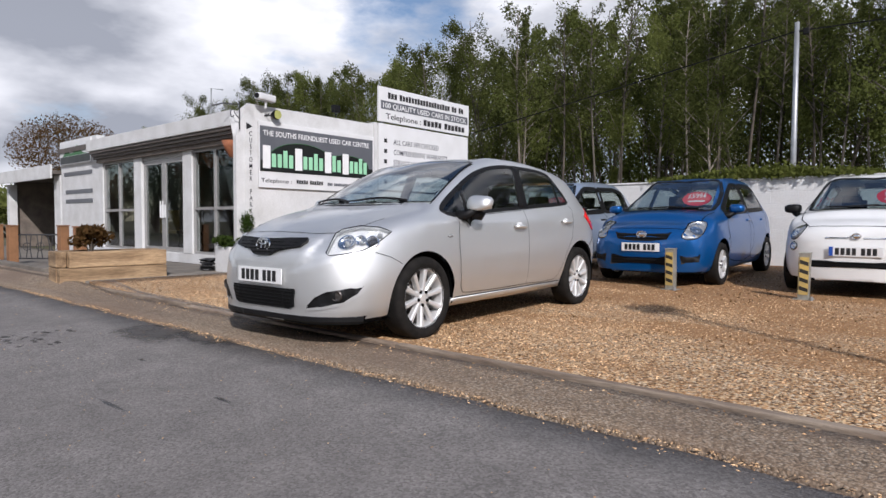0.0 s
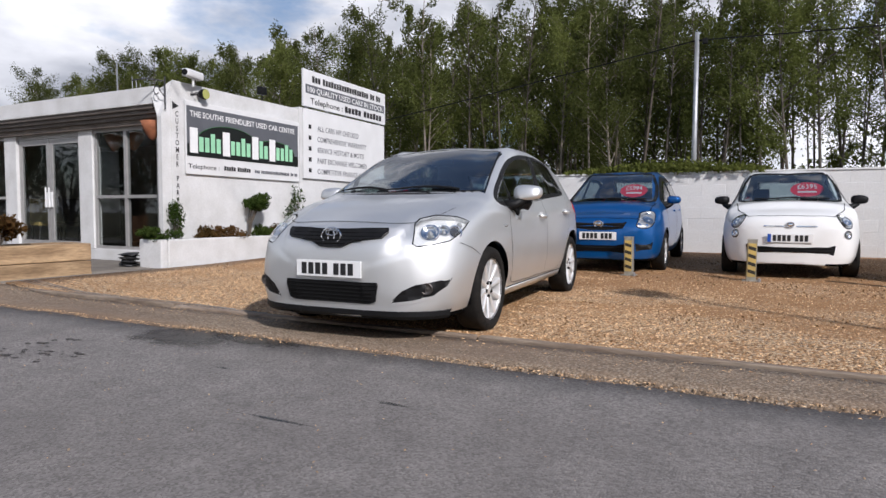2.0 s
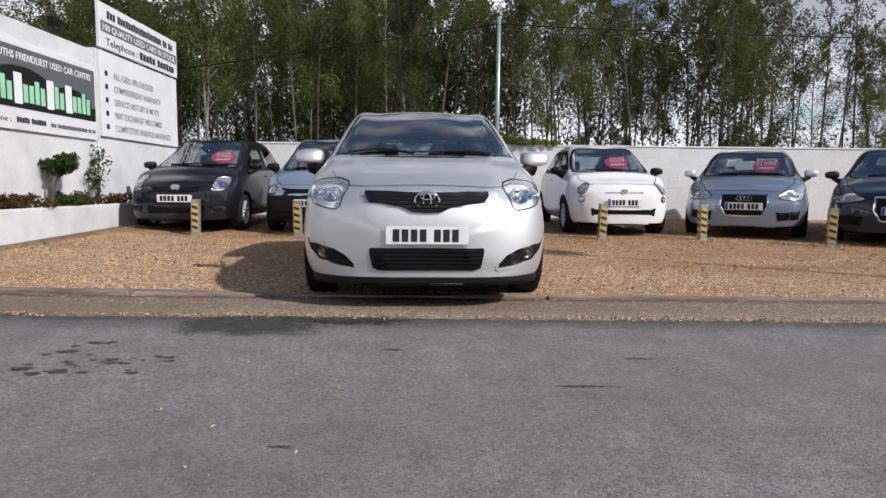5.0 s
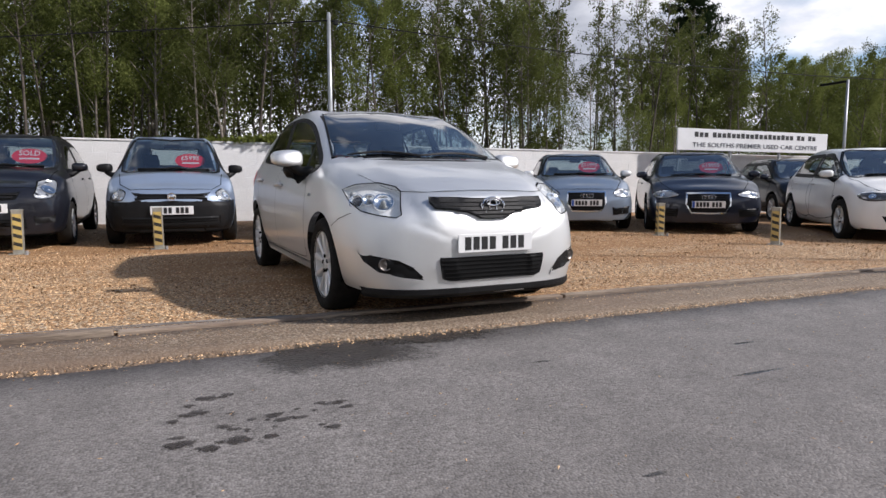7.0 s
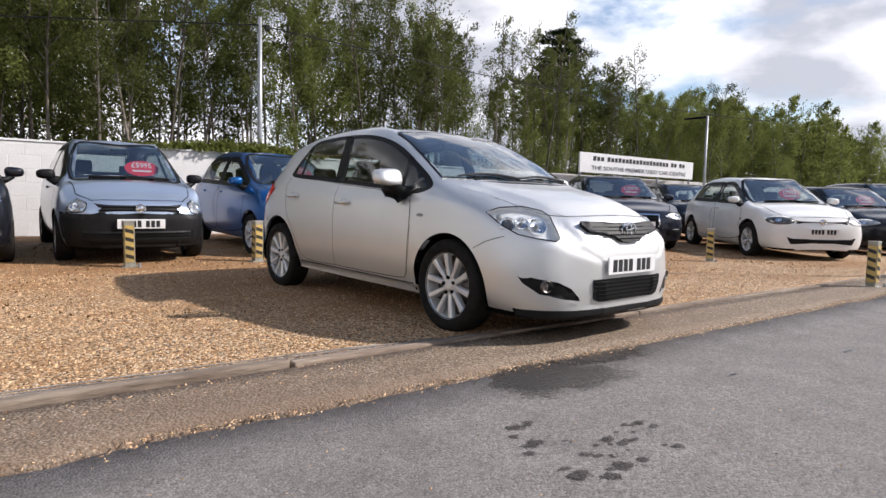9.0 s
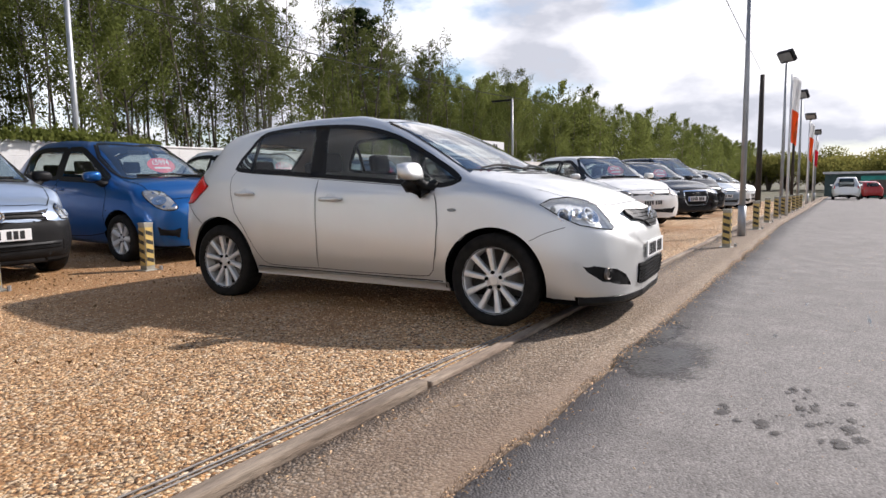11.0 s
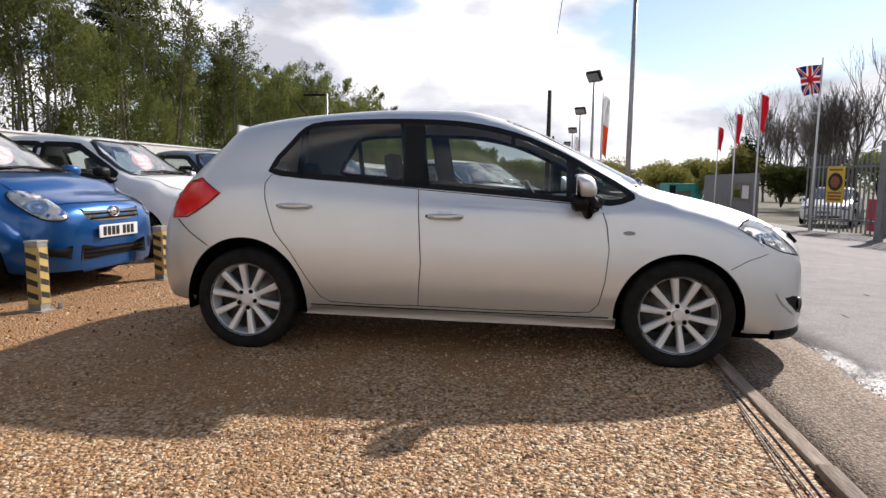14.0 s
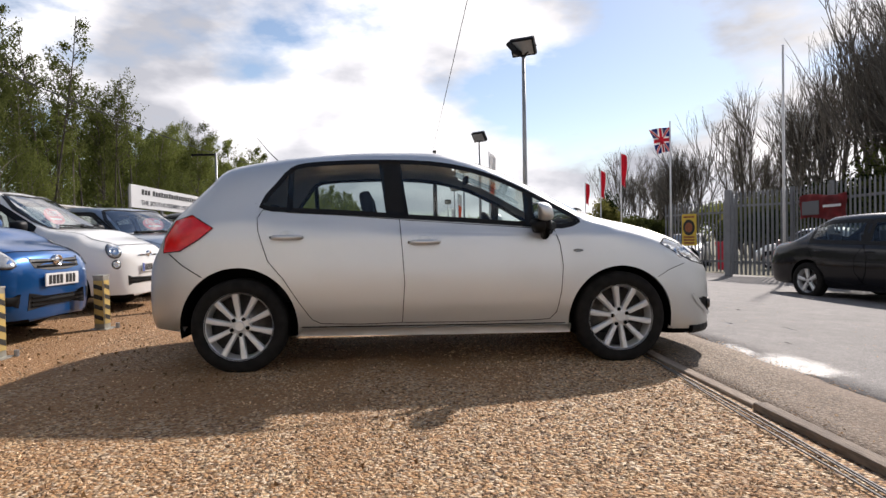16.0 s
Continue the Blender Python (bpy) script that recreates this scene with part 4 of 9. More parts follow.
sg = thing("main_sign", Matrix.Identity(4), "grey, black and white dealership sign board on the side wall", "sign")
part("board", boxes((OX + 0.002, OX + 0.04, 6.06, 8.70, 1.47, 2.60), bevel=0.004), M_BOARD, sg)
part("grey_field", boxes((OX + 0.036, OX + 0.044, 6.08, 8.66, 1.75, 2.52)), M_SLATE, sg)
part("black_field", boxes((OX + 0.038, OX + 0.047, 6.08, 8.66, 1.75, 1.94)), M_SIGNBLACK, sg)
for c, wd, hh in ((6.95, 0.72, 0.34), (8.0, 0.55, 0.22)):
    bm = bmesh.new()
    bm.faces.new([bm.verts.new((OX + 0.0480, c + wd * math.cos(a), 1.94 + hh * math.sin(a))) for a in np.linspace(0, math.pi, 22)])
    part("hill_shape", bm, M_SIGNBLACK, sg)
    bm = bmesh.new()
    tube(bm, [(OX + 0.049, c + wd * math.cos(a), 1.94 + hh * math.sin(a)) for a in np.linspace(0.1, math.pi - 0.1, 22)], 0.005, 4)
    part("hill_rim", bm, M_HILLGREEN, sg)
write("slogan", "THE SOUTHS FRIENDLIEST USED CAR CENTRE", 0.13, M_PLATE, sg, side_m(6.14, 2.36) @ pose(0, 0, 0.046), width=2.42)
y = 6.13
for n in (5, 5, 3, 5):
    part("brand_block", boxes((OX + 0.048, OX + 0.054, y, y + 0.15, 1.80, 2.19)), M_PLATE, sg)
    y += 0.17
    for k in range(n - 1):
        part("brand_block", boxes((OX + 0.048, OX + 0.053, y + 0.006, y + 0.092, 1.83, 2.06 + 0.07 * ((k * 2 + n) % 3 == 0))), M_SIGNGREEN, sg)
        y += 0.118
    y += 0.02
write("telephone", "Telephone :", 0.10, M_INK, sg, side_m(6.10, 1.56) @ pose(0, 0, 0.041), width=0.62)
bars("number_bar", (5, 6), 6.82, 7.42, 1.565, 1.63, M_INK, sg, side_m(0, 0) @ pose(0, 0, 0.040))
bars("address_bar", (3, 18, 2, 2), 7.52, 8.64, 1.565, 1.615, M_SLATE, sg, side_m(0, 0) @ pose(0, 0, 0.040))

ls = thing("services_sign", Matrix.Identity(4), "white sign board listing the dealer's services", "sign")
part("board", boxes((OX + 0.002, OX + 0.045, 8.83, 11.72, 1.55, 2.90), bevel=0.004), M_BOARD, ls)
for k, (txt, wd) in enumerate((("ALL CARS HPI CHECKED", 1.42), ("COMPREHENSIVE WARRANTY", 1.72), ("SERVICE HISTORY & MOT'S", 1.62), ("PART EXCHANGE WELCOMED", 1.74), ("COMPETITIVE FINANCE ARRANGED", 2.12))):
    z = 2.50 - 0.212 * k
    write("service_line", txt, 0.15, M_SLATE, ls, side_m(9.25, z) @ pose(0, 0, 0.046), width=wd)
    part("bullet", boxes((OX + 0.044, OX + 0.049, 8.98, 9.06, z + 0.02, z + 0.10)), M_INK, ls)
ts = thing("roof_sign", Matrix.Identity(4), "white sign board standing above the side wall", "sign")
part("board", boxes((OX + 0.03, OX + 0.075, 8.80, 11.71, 2.935, 3.64), bevel=0.004), M_BOARD, ts)
bars("web_bar", (3, 18, 2, 2), 9.05, 11.5, 3.42, 3.53, M_INK, ts, side_m(0, 0) @ pose(0, 0, 0.075))
part("grey_band", boxes((OX + 0.072, OX + 0.078, 8.86, 11.66, 3.19, 3.36)), M_SLATE, ts)
write("stock_line", "100 QUALITY USED CARS IN STOCK", 0.15, M_PLATE, ts, side_m(8.92, 3.22) @ pose(0, 0, 0.080), width=2.68)
write("telephone", "Telephone :", 0.17, M_INK, ts, side_m(9.0, 3.0) @ pose(0, 0, 0.077), width=1.05)
bars("number_bar", (5, 6), 10.12, 11.55, 2.995, 3.11, M_INK, ts, side_m(0, 0) @ pose(0, 0, 0.075))
for y in (8.95, 10.25, 11.55):
    part("bracket", boxes((OX - 0.02, OX + 0.03, y - 0.025, y + 0.025, 2.5, 3.62)), M_GALV, ts)
cp = thing("parking_sign", Matrix.Identity(4), "narrow white upright board lettered in grey capitals", "sign")
part("board", boxes((OX + 0.014, OX + 0.03, FY - 0.16, FY + 0.06, 0.66, 2.58), bevel=0.003), M_WHITE, cp)
for k, ch in enumerate("CUSTOMER PARKING"):
    if ch != " ":
        write("letter", ch, 0.115, M_INK, cp, side_m(FY - 0.06, 2.32 - 0.108 * k) @ pose(0, 0, 0.032), 0.75, "CENTER")
bm = bmesh.new()
bm.faces.new([bm.verts.new((OX + 0.032, FY - 0.08 + a, 2.48 + b)) for a, b in ((-0.06, -0.06), (0.06, 0.0), (-0.06, 0.06))])
part("arrow", bm, M_INK, cp)

# white planter along the side wall
pl = thing("planter_wall", Matrix.Identity(4), "low white rendered planter along the office wall", "planter", kind="structure")
bm = boxes((-9.40, -8.93, 5.31, 5.43, 0.0, 0.48), (-9.05, -8.93, 5.43, 10.6, 0.0, 0.48), (OX + 0.02, -9.05, 10.48, 10.6, 0.0, 0.48), (-9.40, -9.29, 5.43, 5.64, 0.0, 0.48), bevel=0.025)
part("planter_side", bm, M_WHITE, pl)
part("soil", boxes((-9.28, -9.05, 5.43, 10.48, 0.0, 0.42)), M_SOIL, pl)

# ---- cars ----
AX = {"L": ((1, 0, 0), (0, 0, 1), (0, -1, 0)), "R": ((1, 0, 0), (0, 0, 1), (0, 1, 0)), "F": ((0, 1, 0), (0, 0, 1), (-1, 0, 0)),
      "B": ((0, 1, 0), (0, 0, 1), (1, 0, 0)), "T": ((1, 0, 0), (0, 1, 0), (0, 0, -1)),
      "FL": ((-0.7071, 0.7071, 0), (0, 0, 1), (-0.7071, -0.7071, 0)), "FR": ((-0.7071, -0.7071, 0), (0, 0, 1), (-0.7071, 0.7071, 0)),
      "BL": ((0.7071, 0.7071, 0), (0, 0, 1), (0.7071, -0.7071, 0)), "BR": ((0.7071, -0.7071, 0), (0, 0, 1), (0.7071, 0.7071, 0)),
      "W": ((0, 1, 0), (-0.42, 0, 0.9075), (-0.9075, 0, -0.42))}


class Shell:
    """The outer skin of a car as a smooth loft, on which panels, panes and lamps are laid."""

    def __init__(self, rows, stations, fine, shape=None):
        rows = sorted(rows)
        us = [r[0] for r in rows]
        col = [np.array([r[k] for r in rows]) for k in range(1, 8)]
        t = np.linspace(0, 1, stations)
        u = us[0] + (us[-1] - us[0]) * (0.5 - 0.5 * np.cos(np.pi * t)) * 0.45 + (us[-1] - us[0]) * t * 0.55
        zb, w, y4, z4, y5, z5, zt = [pchip(us, c, u) for c in col]
        self.bm = bm = bmesh.new()
        grid = []
        for i in range(len(u)):
            h = z4[i] - zb[i]
            ctl = [(0.90 * w[i], zb[i]), (0.968 * w[i], zb[i] + 0.16 * h), (w[i], zb[i] + 0.5 * h), (y4[i] + 0.66 * (w[i] - y4[i]), zb[i] + 0.83 * h),
                   (y4[i], z4[i]), (y5[i], z5[i]), (y5[i] * 0.62, z5[i] + 0.68 * (zt[i] - z5[i])), (0, zt[i])]
            ctl = ctl + [(-ctl[-2][0], ctl[-2][1])]
            line = []
            for k, n in zip(range(7), fine):
                p = [np.array(ctl[max(k + j, 0)]) for j in (-1, 0, 1, 2)]
                for s in range(n):
                    q = s / n
                    c = 0.5 * (2 * p[1] + (p[2] - p[0]) * q + (2 * p[0] - 5 * p[1] + 4 * p[2] - p[3]) * q * q + (3 * p[1] - p[0] - 3 * p[2] + p[3]) * q**3)
                    line.append((max(c[0], 0.0), c[1]))
            line.append((0.0, zt[i]))
            full = [(y, z) for y, z in line] + [(-y, z) for y, z in line[-2::-1]]
            ring = []
            for y, z in full:
                p = Vector((u[i], y, z))
                if shape:
                    p = shape(p)
                ring.append(bm.verts.new(p))
            grid.append(ring)
        n = len(grid[0])
        for r0, r1 in zip(grid, grid[1:]):
            for k in range(n - 1):
                bm.faces.new((r0[k], r1[k], r1[k + 1], r0[k + 1]))
            bm.faces.new((r0[n - 1], r1[n - 1], r1[0], r0[0])).material_index = 1
        bm.faces.new(grid[0]), bm.faces.new(grid[-1][::-1])
        bmesh.ops.recalc_face_normals(bm, faces=bm.faces)
        bm.normal_update()
        bm.verts.ensure_lookup_table(), bm.faces.ensure_lookup_table()
        self.bvh = BVHTree.FromBMesh(bm)
        self.vn = [(v.co.copy(), v.normal.copy()) for v in bm.verts]
        self.fv = [[v.index for v in f.verts] for f in bm.faces]

    def hit(self, a, b, axis):
        """The skin's place and normal under plane coordinates a, b, seen along an axis."""
        H, V, D = (Vector(q) for q in AX[axis])
        o = H * a + V * b - D * 4
        p, nrm, i, _ = self.bvh.ray_cast(o, D)
        if p is None:
            p, nrm, i, _ = self.bvh.find_nearest(o + D * 4)
            p, nrm, i, _ = self.bvh.find_nearest(o + D * (4 - 0.0) - D * 0.9)
        ws = [(1 / ((self.vn[k][0] - p).length_squared + 1e-6), self.vn[k][1]) for k in self.fv[i]]
        s = Vector((0, 0, 0))
        for wt, q in ws:
            s += q * wt
        return p, s.normalized()

    def panel(self, pts, axis, off=0.003, step=0.05, rim=0.006, holes=()):
        """A sheet of the skin within an outline, lifted by off, with a turned-in rim."""
        xs, ys = [p[0] for p in pts], [p[1] for p in pts]
        vs = [Vector(p) for p in pts]
        k = len(vs)
        x = min(xs) + step / 2
        while x < max(xs):
            y = min(ys) + step / 2
            while y < max(ys):
                if inside((x, y), pts) and min((Vector((x, y)) - q).length for q in vs[:k]) > step * 0.35:
                    vs.append(Vector((x, y)))
                y += step
            x += step
        out = delaunay_2d_cdt(vs, [(i, (i + 1) % k) for i in range(k)], [], 1, 1e-5)
        bm, nv, ns = bmesh.new(), [], []
        for p in out[0]:
            q, nrm = self.hit(p[0], p[1], axis)
            nv.append(bm.verts.new(q + nrm * off))
            ns.append(nrm)
        D = Vector(AX[axis][2])
        for f in out[2]:
            try:
                fc = bm.faces.new([nv[i] for i in f])
                fc.normal_update()
                if fc.normal.dot(D) > 0:
                    fc.normal_flip()
            except ValueError:
                pass
        self.normals = {v: q for v, q in zip(nv, ns)}
        if rim:
            for e in [e for e in bm.edges if e.is_boundary]:
                a, b = e.verts
                ia, ib = nv.index(a), nv.index(b)
                c, d = bm.verts.new(a.co - ns[ia] * rim), bm.verts.new(b.co - ns[ib] * rim)
                bm.faces.new((a, b, d, c))
        return bm

    def band(self, pts, axis, width, off=0.002, closed=True, shift=0.0, rings=2, fall=0.0):
        """A strip of the skin along a line; fall: how far its lift drops across it."""
        fine = []
        for i in range(len(pts) if closed else len(pts) - 1):
            a, b = np.array(pts[i], float), np.array(pts[(i + 1) % len(pts)], float)
            m = max(1, int(np.linalg.norm(b - a) / 0.045))
            fine += [tuple(a + (b - a) * j / m) for j in range(m)]
        pts = fine if closed else fine + [tuple(pts[-1])]
        bm, n, rows = bmesh.new(), len(pts), []
        self.normals = {}
        for i in range(n):
            a = np.array(pts[(i - 1) % n] if closed or i else pts[0], float)
            b = np.array(pts[(i + 1) % n] if closed or i < n - 1 else pts[-1], float)
            t = b - a
            t = np.array((-t[1], t[0])) / (np.linalg.norm(t) + 1e-9)
            c = np.array(pts[i], float)
            row = []
            for k in range(rings):
                s = k / (rings - 1) - 0.5
                q, nrm = self.hit(*(c + t * (s * width + shift)), axis)
                row.append(bm.verts.new(q + nrm * (off - fall * (0.5 - s))))
                self.normals[row[-1]] = nrm
            rows.append(row)
        D = Vector(AX[axis][2])
        for i in range(n if closed else n - 1):
            r0, r1 = rows[i], rows[(i + 1) % n]
            for k in range(rings - 1):
                f = bm.faces.new((r0[k], r0[k + 1], r1[k + 1], r1[k]))
                f.normal_update()
                if f.normal.dot(D) > 0:
                    f.normal_flip()
        return bm

    def skin(self, name, bm, mat, parent, label=""):
        """Links a sheet or strip of the skin, shaded with the skin's own normals."""
        bm.verts.index_update()
        ns = [self.normals.get(v, Vector((0, 0, 0))) for v in bm.verts]
        ob = part(name, mesh_of(name, bm, mat), None, parent, label)
        ob.data.normals_split_custom_set_from_vertices(ns)
        return ob

    def cut(self, polys, arches, arch_depth=0.45):
        """Opens the panes and the wheel arches in the skin."""
        bm = self.bm
        kill = set()
        for f in bm.faces:
            c = f.calc_center_median()
            for u, z, r in arches:
                if abs(c.y) > arch_depth and any(math.hypot(v.co.x - u, v.co.z - z) < r + 0.004 for v in f.verts):
                    kill.add(f)
            for poly, axis, *wide in polys:
                H, V, D = (Vector(q) for q in AX[axis])
                spots = [v.co for v in f.verts] if wide else [c]
                if f.normal.dot(D) < -0.15 and any(inside((q.dot(H), q.dot(V)), poly) for q in spots):
                    kill.add(f)
        bmesh.ops.delete(bm, geom=list(kill), context="FACES")


def wheel_meshes(name, r, rim, width, spokes, double):
    """Tyre, rim and brake disc about the y axis, outer face towards +y."""
    h = width / 2
    bm = bmesh.new()
    lathe(bm, [(rim * 0.97, -h * 0.8), (rim + 0.012, -h * 0.95), (r * 0.86, -h * 1.03), (r * 0.965, -h * 0.9), (r, -h * 0.66), (r, h * 0.66), (r * 0.965, h * 0.9),
               (r * 0.86, h * 1.03), (rim + 0.012, h * 0.95), (rim * 0.97, h * 0.8)], "Y", 44)
    tyre = mesh_of(name + "_tyre", bm, M_TYRE)
    bm = bmesh.new()
    lathe(bm, [(rim * 0.90, -h * 0.8), (rim * 0.93, h * 0.3), (rim * 0.955, h * 0.74), (rim, h * 0.86), (rim + 0.004, h * 0.80), (rim * 0.985, h * 0.55), (rim * 0.95, -h * 0.8)], "Y", 44, closed=True)
    lathe(bm, [(0.0005, h * 0.72), (rim * 0.13, h * 0.72), (rim * 0.15, h * 0.66), (rim * 0.30, h * 0.60), (rim * 0.33, h * 0.40), (rim * 0.28, h * 0.1), (0.0005, h * 0.1)], "Y", 30)
    for s in range(spokes):
        for e in ((-1, 1) if double else (0,)):
            a0 = 2 * math.pi * s / spokes
            m = Matrix.Rotation(a0, 4, "Y")
            sec = []
            for q in range(6):
                t = q / 5
                rr = rim * (0.24 + 0.71 * t)
                off = e * (0.055 + 0.20 * t) * rim * (0.62 + 0.38 * t)
                hw = rim * ((0.075 if double else (0.060 if spokes > 8 else 0.12)) + (0.034 if spokes > 8 else 0.045) * t)
                y = h * (0.60 + 0.16 * t)
                sec.append([m @ Vector((rr, y + dy, off + dz)) for dy, dz in ((-0.035, -hw), (0.0, -hw), (0.008, -hw * 0.55), (0.008, hw * 0.55), (0.0, hw), (-0.035, hw))])
            rings = [[bm.verts.new(p) for p in q] for q in sec]
            for r0, r1 in zip(rings, rings[1:]):
                for k in range(6):
                    bm.faces.new((r0[k], r0[(k + 1) % 6], r1[(k + 1) % 6], r1[k]))
    bmesh.ops.recalc_face_normals(bm, faces=bm.faces)
    rim_me = mesh_of(name + "_rim", bm, M_ALLOY)
    rim_me.polygons.foreach_set("use_smooth", [False] * len(rim_me.polygons))
    bm = bmesh.new()
    lathe(bm, [(0.0005, h * 0.05), (rim * 0.62, h * 0.05), (rim * 0.62, -h * 0.1), (rim * 0.9, -h * 0.1), (rim * 0.9, -h * 0.2), (0.0005, -h * 0.2)], "Y", 30)
    brake = mesh_of(name + "_brake", bm, M_DISC)
    bm = bmesh.new()
    disc(bm, rim * 0.06, (0, 0, 0), "Y", 0.016, 8)
    nuts = mesh_of(name + "_nut", bm, M_SEAM)
    return tyre, rim_me, brake, nuts


def plate(parent, m, band=False, w=0.52):
    """A number plate whose characters are plain bars."""
    bm = bmesh.new()
    box(bm, -w / 2, w / 2, -0.006, 0.004, -0.0555, 0.0555, 0.003, m)
    p = part("number_plate", bm, M_PLATE, parent, "white number plate with black characters")
    x = -w / 2 + (0.065 if band else 0.045)
    step = (w - (0.11 if band else 0.09)) / 7.6
    for i in range(7):
        bm = bmesh.new()
        box(bm, x, x + step * 0.72, -0.0085, -0.005, -0.039, 0.039, 0, m)
        part("character_bar", bm, M_INK, p)
        x += step * (1.6 if i == 3 else 1.0)
    if band:
        bm = bmesh.new()
        box(bm, -w / 2 + 0.004, -w / 2 + 0.044, -0.008, -0.005, -0.052, 0.052, 0, m)
        part("blue_band", bm, M_EUBLUE, p)
    return p


def seat(parent, u, y, zf, top, name="seat", wide=0.25):
    bm = bmesh.new()
    box(bm, u - 0.25, u + 0.25, y - wide, y + wide, zf, zf + 0.16, 0.04)
    box(bm, -0.06, 0.06, -wide * 0.94, wide * 0.94, 0, top - zf - 0.32, 0.045, pose(u - 0.25, y, zf + 0.1, 0, -14, 0))
    n = 1 if wide < 0.4 else 2
    for k in range(n):
        yy = y + (0 if n == 1 else (-0.36 + 0.72 * k))
        box(bm, -0.045, 0.045, -0.12, 0.12, 0, 0.17, 0.04, pose(u - 0.25 - 0.25 * (top - zf - 0.1), yy, top - 0.17, 0, -10, 0))
    return part(name, bm, M_CLOTH, parent, smooth=True)


def interior(car, p):
    """Seats, dashboard, wheel and a dark floor inside the cabin."""
    w, b, H = p["W"] / 2, p["belt"], p["H"]
    bm = bmesh.new()
    box(bm, p["uR"] + 0.45, p["uF"] - 0.5, -w * 0.80, w * 0.80, 0.24, 0.40, 0.03)
    box(bm, p["uR"] + 0.30, p["u_rs"] - 0.25, -w * 0.78, w * 0.78, 0.3, b - 0.10, 0.03)
    part("cabin_floor", bm, M_UNDER, car)
    bm = bmesh.new()
    box(bm, p["u_dash"], p["u_cowl"] + 0.05, -w * 0.78, w * 0.78, b - 0.42, b - 0.03, 0.05)
    part("dashboard", bm, M_DASH, car, smooth=True)
    for s in (-1, 1):
        seat(car, p["u_fs"], s * w * 0.42, 0.42, H - 0.28)
    seat(car, p["u_rs"], 0, 0.44, H - 0.33, "rear_seat", w * 0.72)
    bm = bmesh.new()
    m = pose(p["u_dash"] - 0.12, -w * 0.42, b - 0.10, 0, 62, 0)
    pts = [m @ Vector((0.18 * math.cos(a), 0.18 * math.sin(a), 0)) for a in np.linspace(0, 2 * math.pi, 25)[:-1]]
    tube(bm, pts + pts[:2], 0.016, 7)
    tube(bm, [m @ Vector((-0.17, 0, 0)), m @ Vector((0.17, 0, 0))], 0.02, 6)
    tube(bm, [m @ Vector((0, 0, 0)), m @ Vector((0, 0, -0.22))], 0.03, 6)
    part("steering_wheel", bm, M_DASH, car, smooth=True)
    bm = bmesh.new()
    box(bm, p["u_ws_top"] + 0.07, p["u_ws_top"] + 0.10, -0.11, 0.11, H - 0.20, H - 0.14, 0.012)
    part("rear_view_mirror", bm, M_DASH, car)


def mirrors(car, u, y, z, mat, size=1.0, slim=False):
    for s in (-1, 1):
        bm = bmesh.new()
        bmesh.ops.create_uvsphere(bm, u_segments=18, v_segments=12, radius=1)
        for v in bm.verts:
            c = v.co
            k = 1 / (abs(c.x) ** 3.2 + abs(c.y) ** 3.2 + abs(c.z) ** 3.2) ** (1 / 3.2)
            c *= k
            c.x, c.y, c.z = max(c.x, -0.55) * 0.085 * size, c.y * 0.105 * size * (1 - 0.1 * c.x), c.z * 0.064 * size * (1 - 0.12 * c.y * s)
            if slim:
                c.x, c.y, c.z = c.x * 0.72 - 0.28 * c.z, c.y * 1.12, c.z * 0.98
            v.co = Vector((u, s * y, z)) + c
        mir = part("door_mirror", bm, mat, car, "door mirror in a rounded housing", True)
        bm = bmesh.new()
        tube(bm, [(u + 0.02, s * (y - 0.02), z - 0.05 * size), (u + 0.05, s * (y - 0.09), z - 0.10 * size), (u + 0.10, s * (y - 0.17), z - 0.10)], [0.035, 0.04, 0.045], 8)
        if slim:
            foot = [(u - 0.035, s * (y - 0.01), z - 0.060), (u - 0.015, s * (y - 0.035), z - 0.105), (u + 0.035, s * (y - 0.075), z - 0.150), (u + 0.075, s * (y - 0.115), z - 0.125)]
            tube(bm, foot, [0.050, 0.054, 0.040, 0.030], 10)
        part("stalk", bm, M_PLASTIC, mir, smooth=True)
        bm = bmesh.new()
        box(bm, u - 0.050 * size, u - 0.047 * size, s * y - 0.088 * size, s * y + 0.088 * size, z - 0.05 * size, z + 0.05 * size, 0.001)
        part("mirror_glass", bm, M_CHROME, mir)


def price_card(car, u, y, z, text, lean=58):
    """A red oval price card behind the windscreen."""
    m = pose(u, y, z, 0, 0, 90) @ pose(0, 0, 0, lean, 0, 0)
    bm = bmesh.new()
    lathe(bm, [(0.0005, 0), (0.17, 0), (0.17, 0.004), (0.0005, 0.004)], "Z", 28)
    for v in bm.verts:
        v.co.x *= 1.25
        v.co.y *= 0.72
        v.co = m @ v.co
    card = part("price_card", bm, M_PRICE, car, "red oval price card behind the windscreen")
    write("price", text, 0.115, M_PLATE, card, m @ pose(0, 0.01, 0.006), 0.9, "CENTER")
    bm = bmesh.new()
    box(bm, -0.12, 0.12, -0.055, -0.03, 0.004, 0.007, 0, m)
    part("small_print", bm, M_PLATE, card)


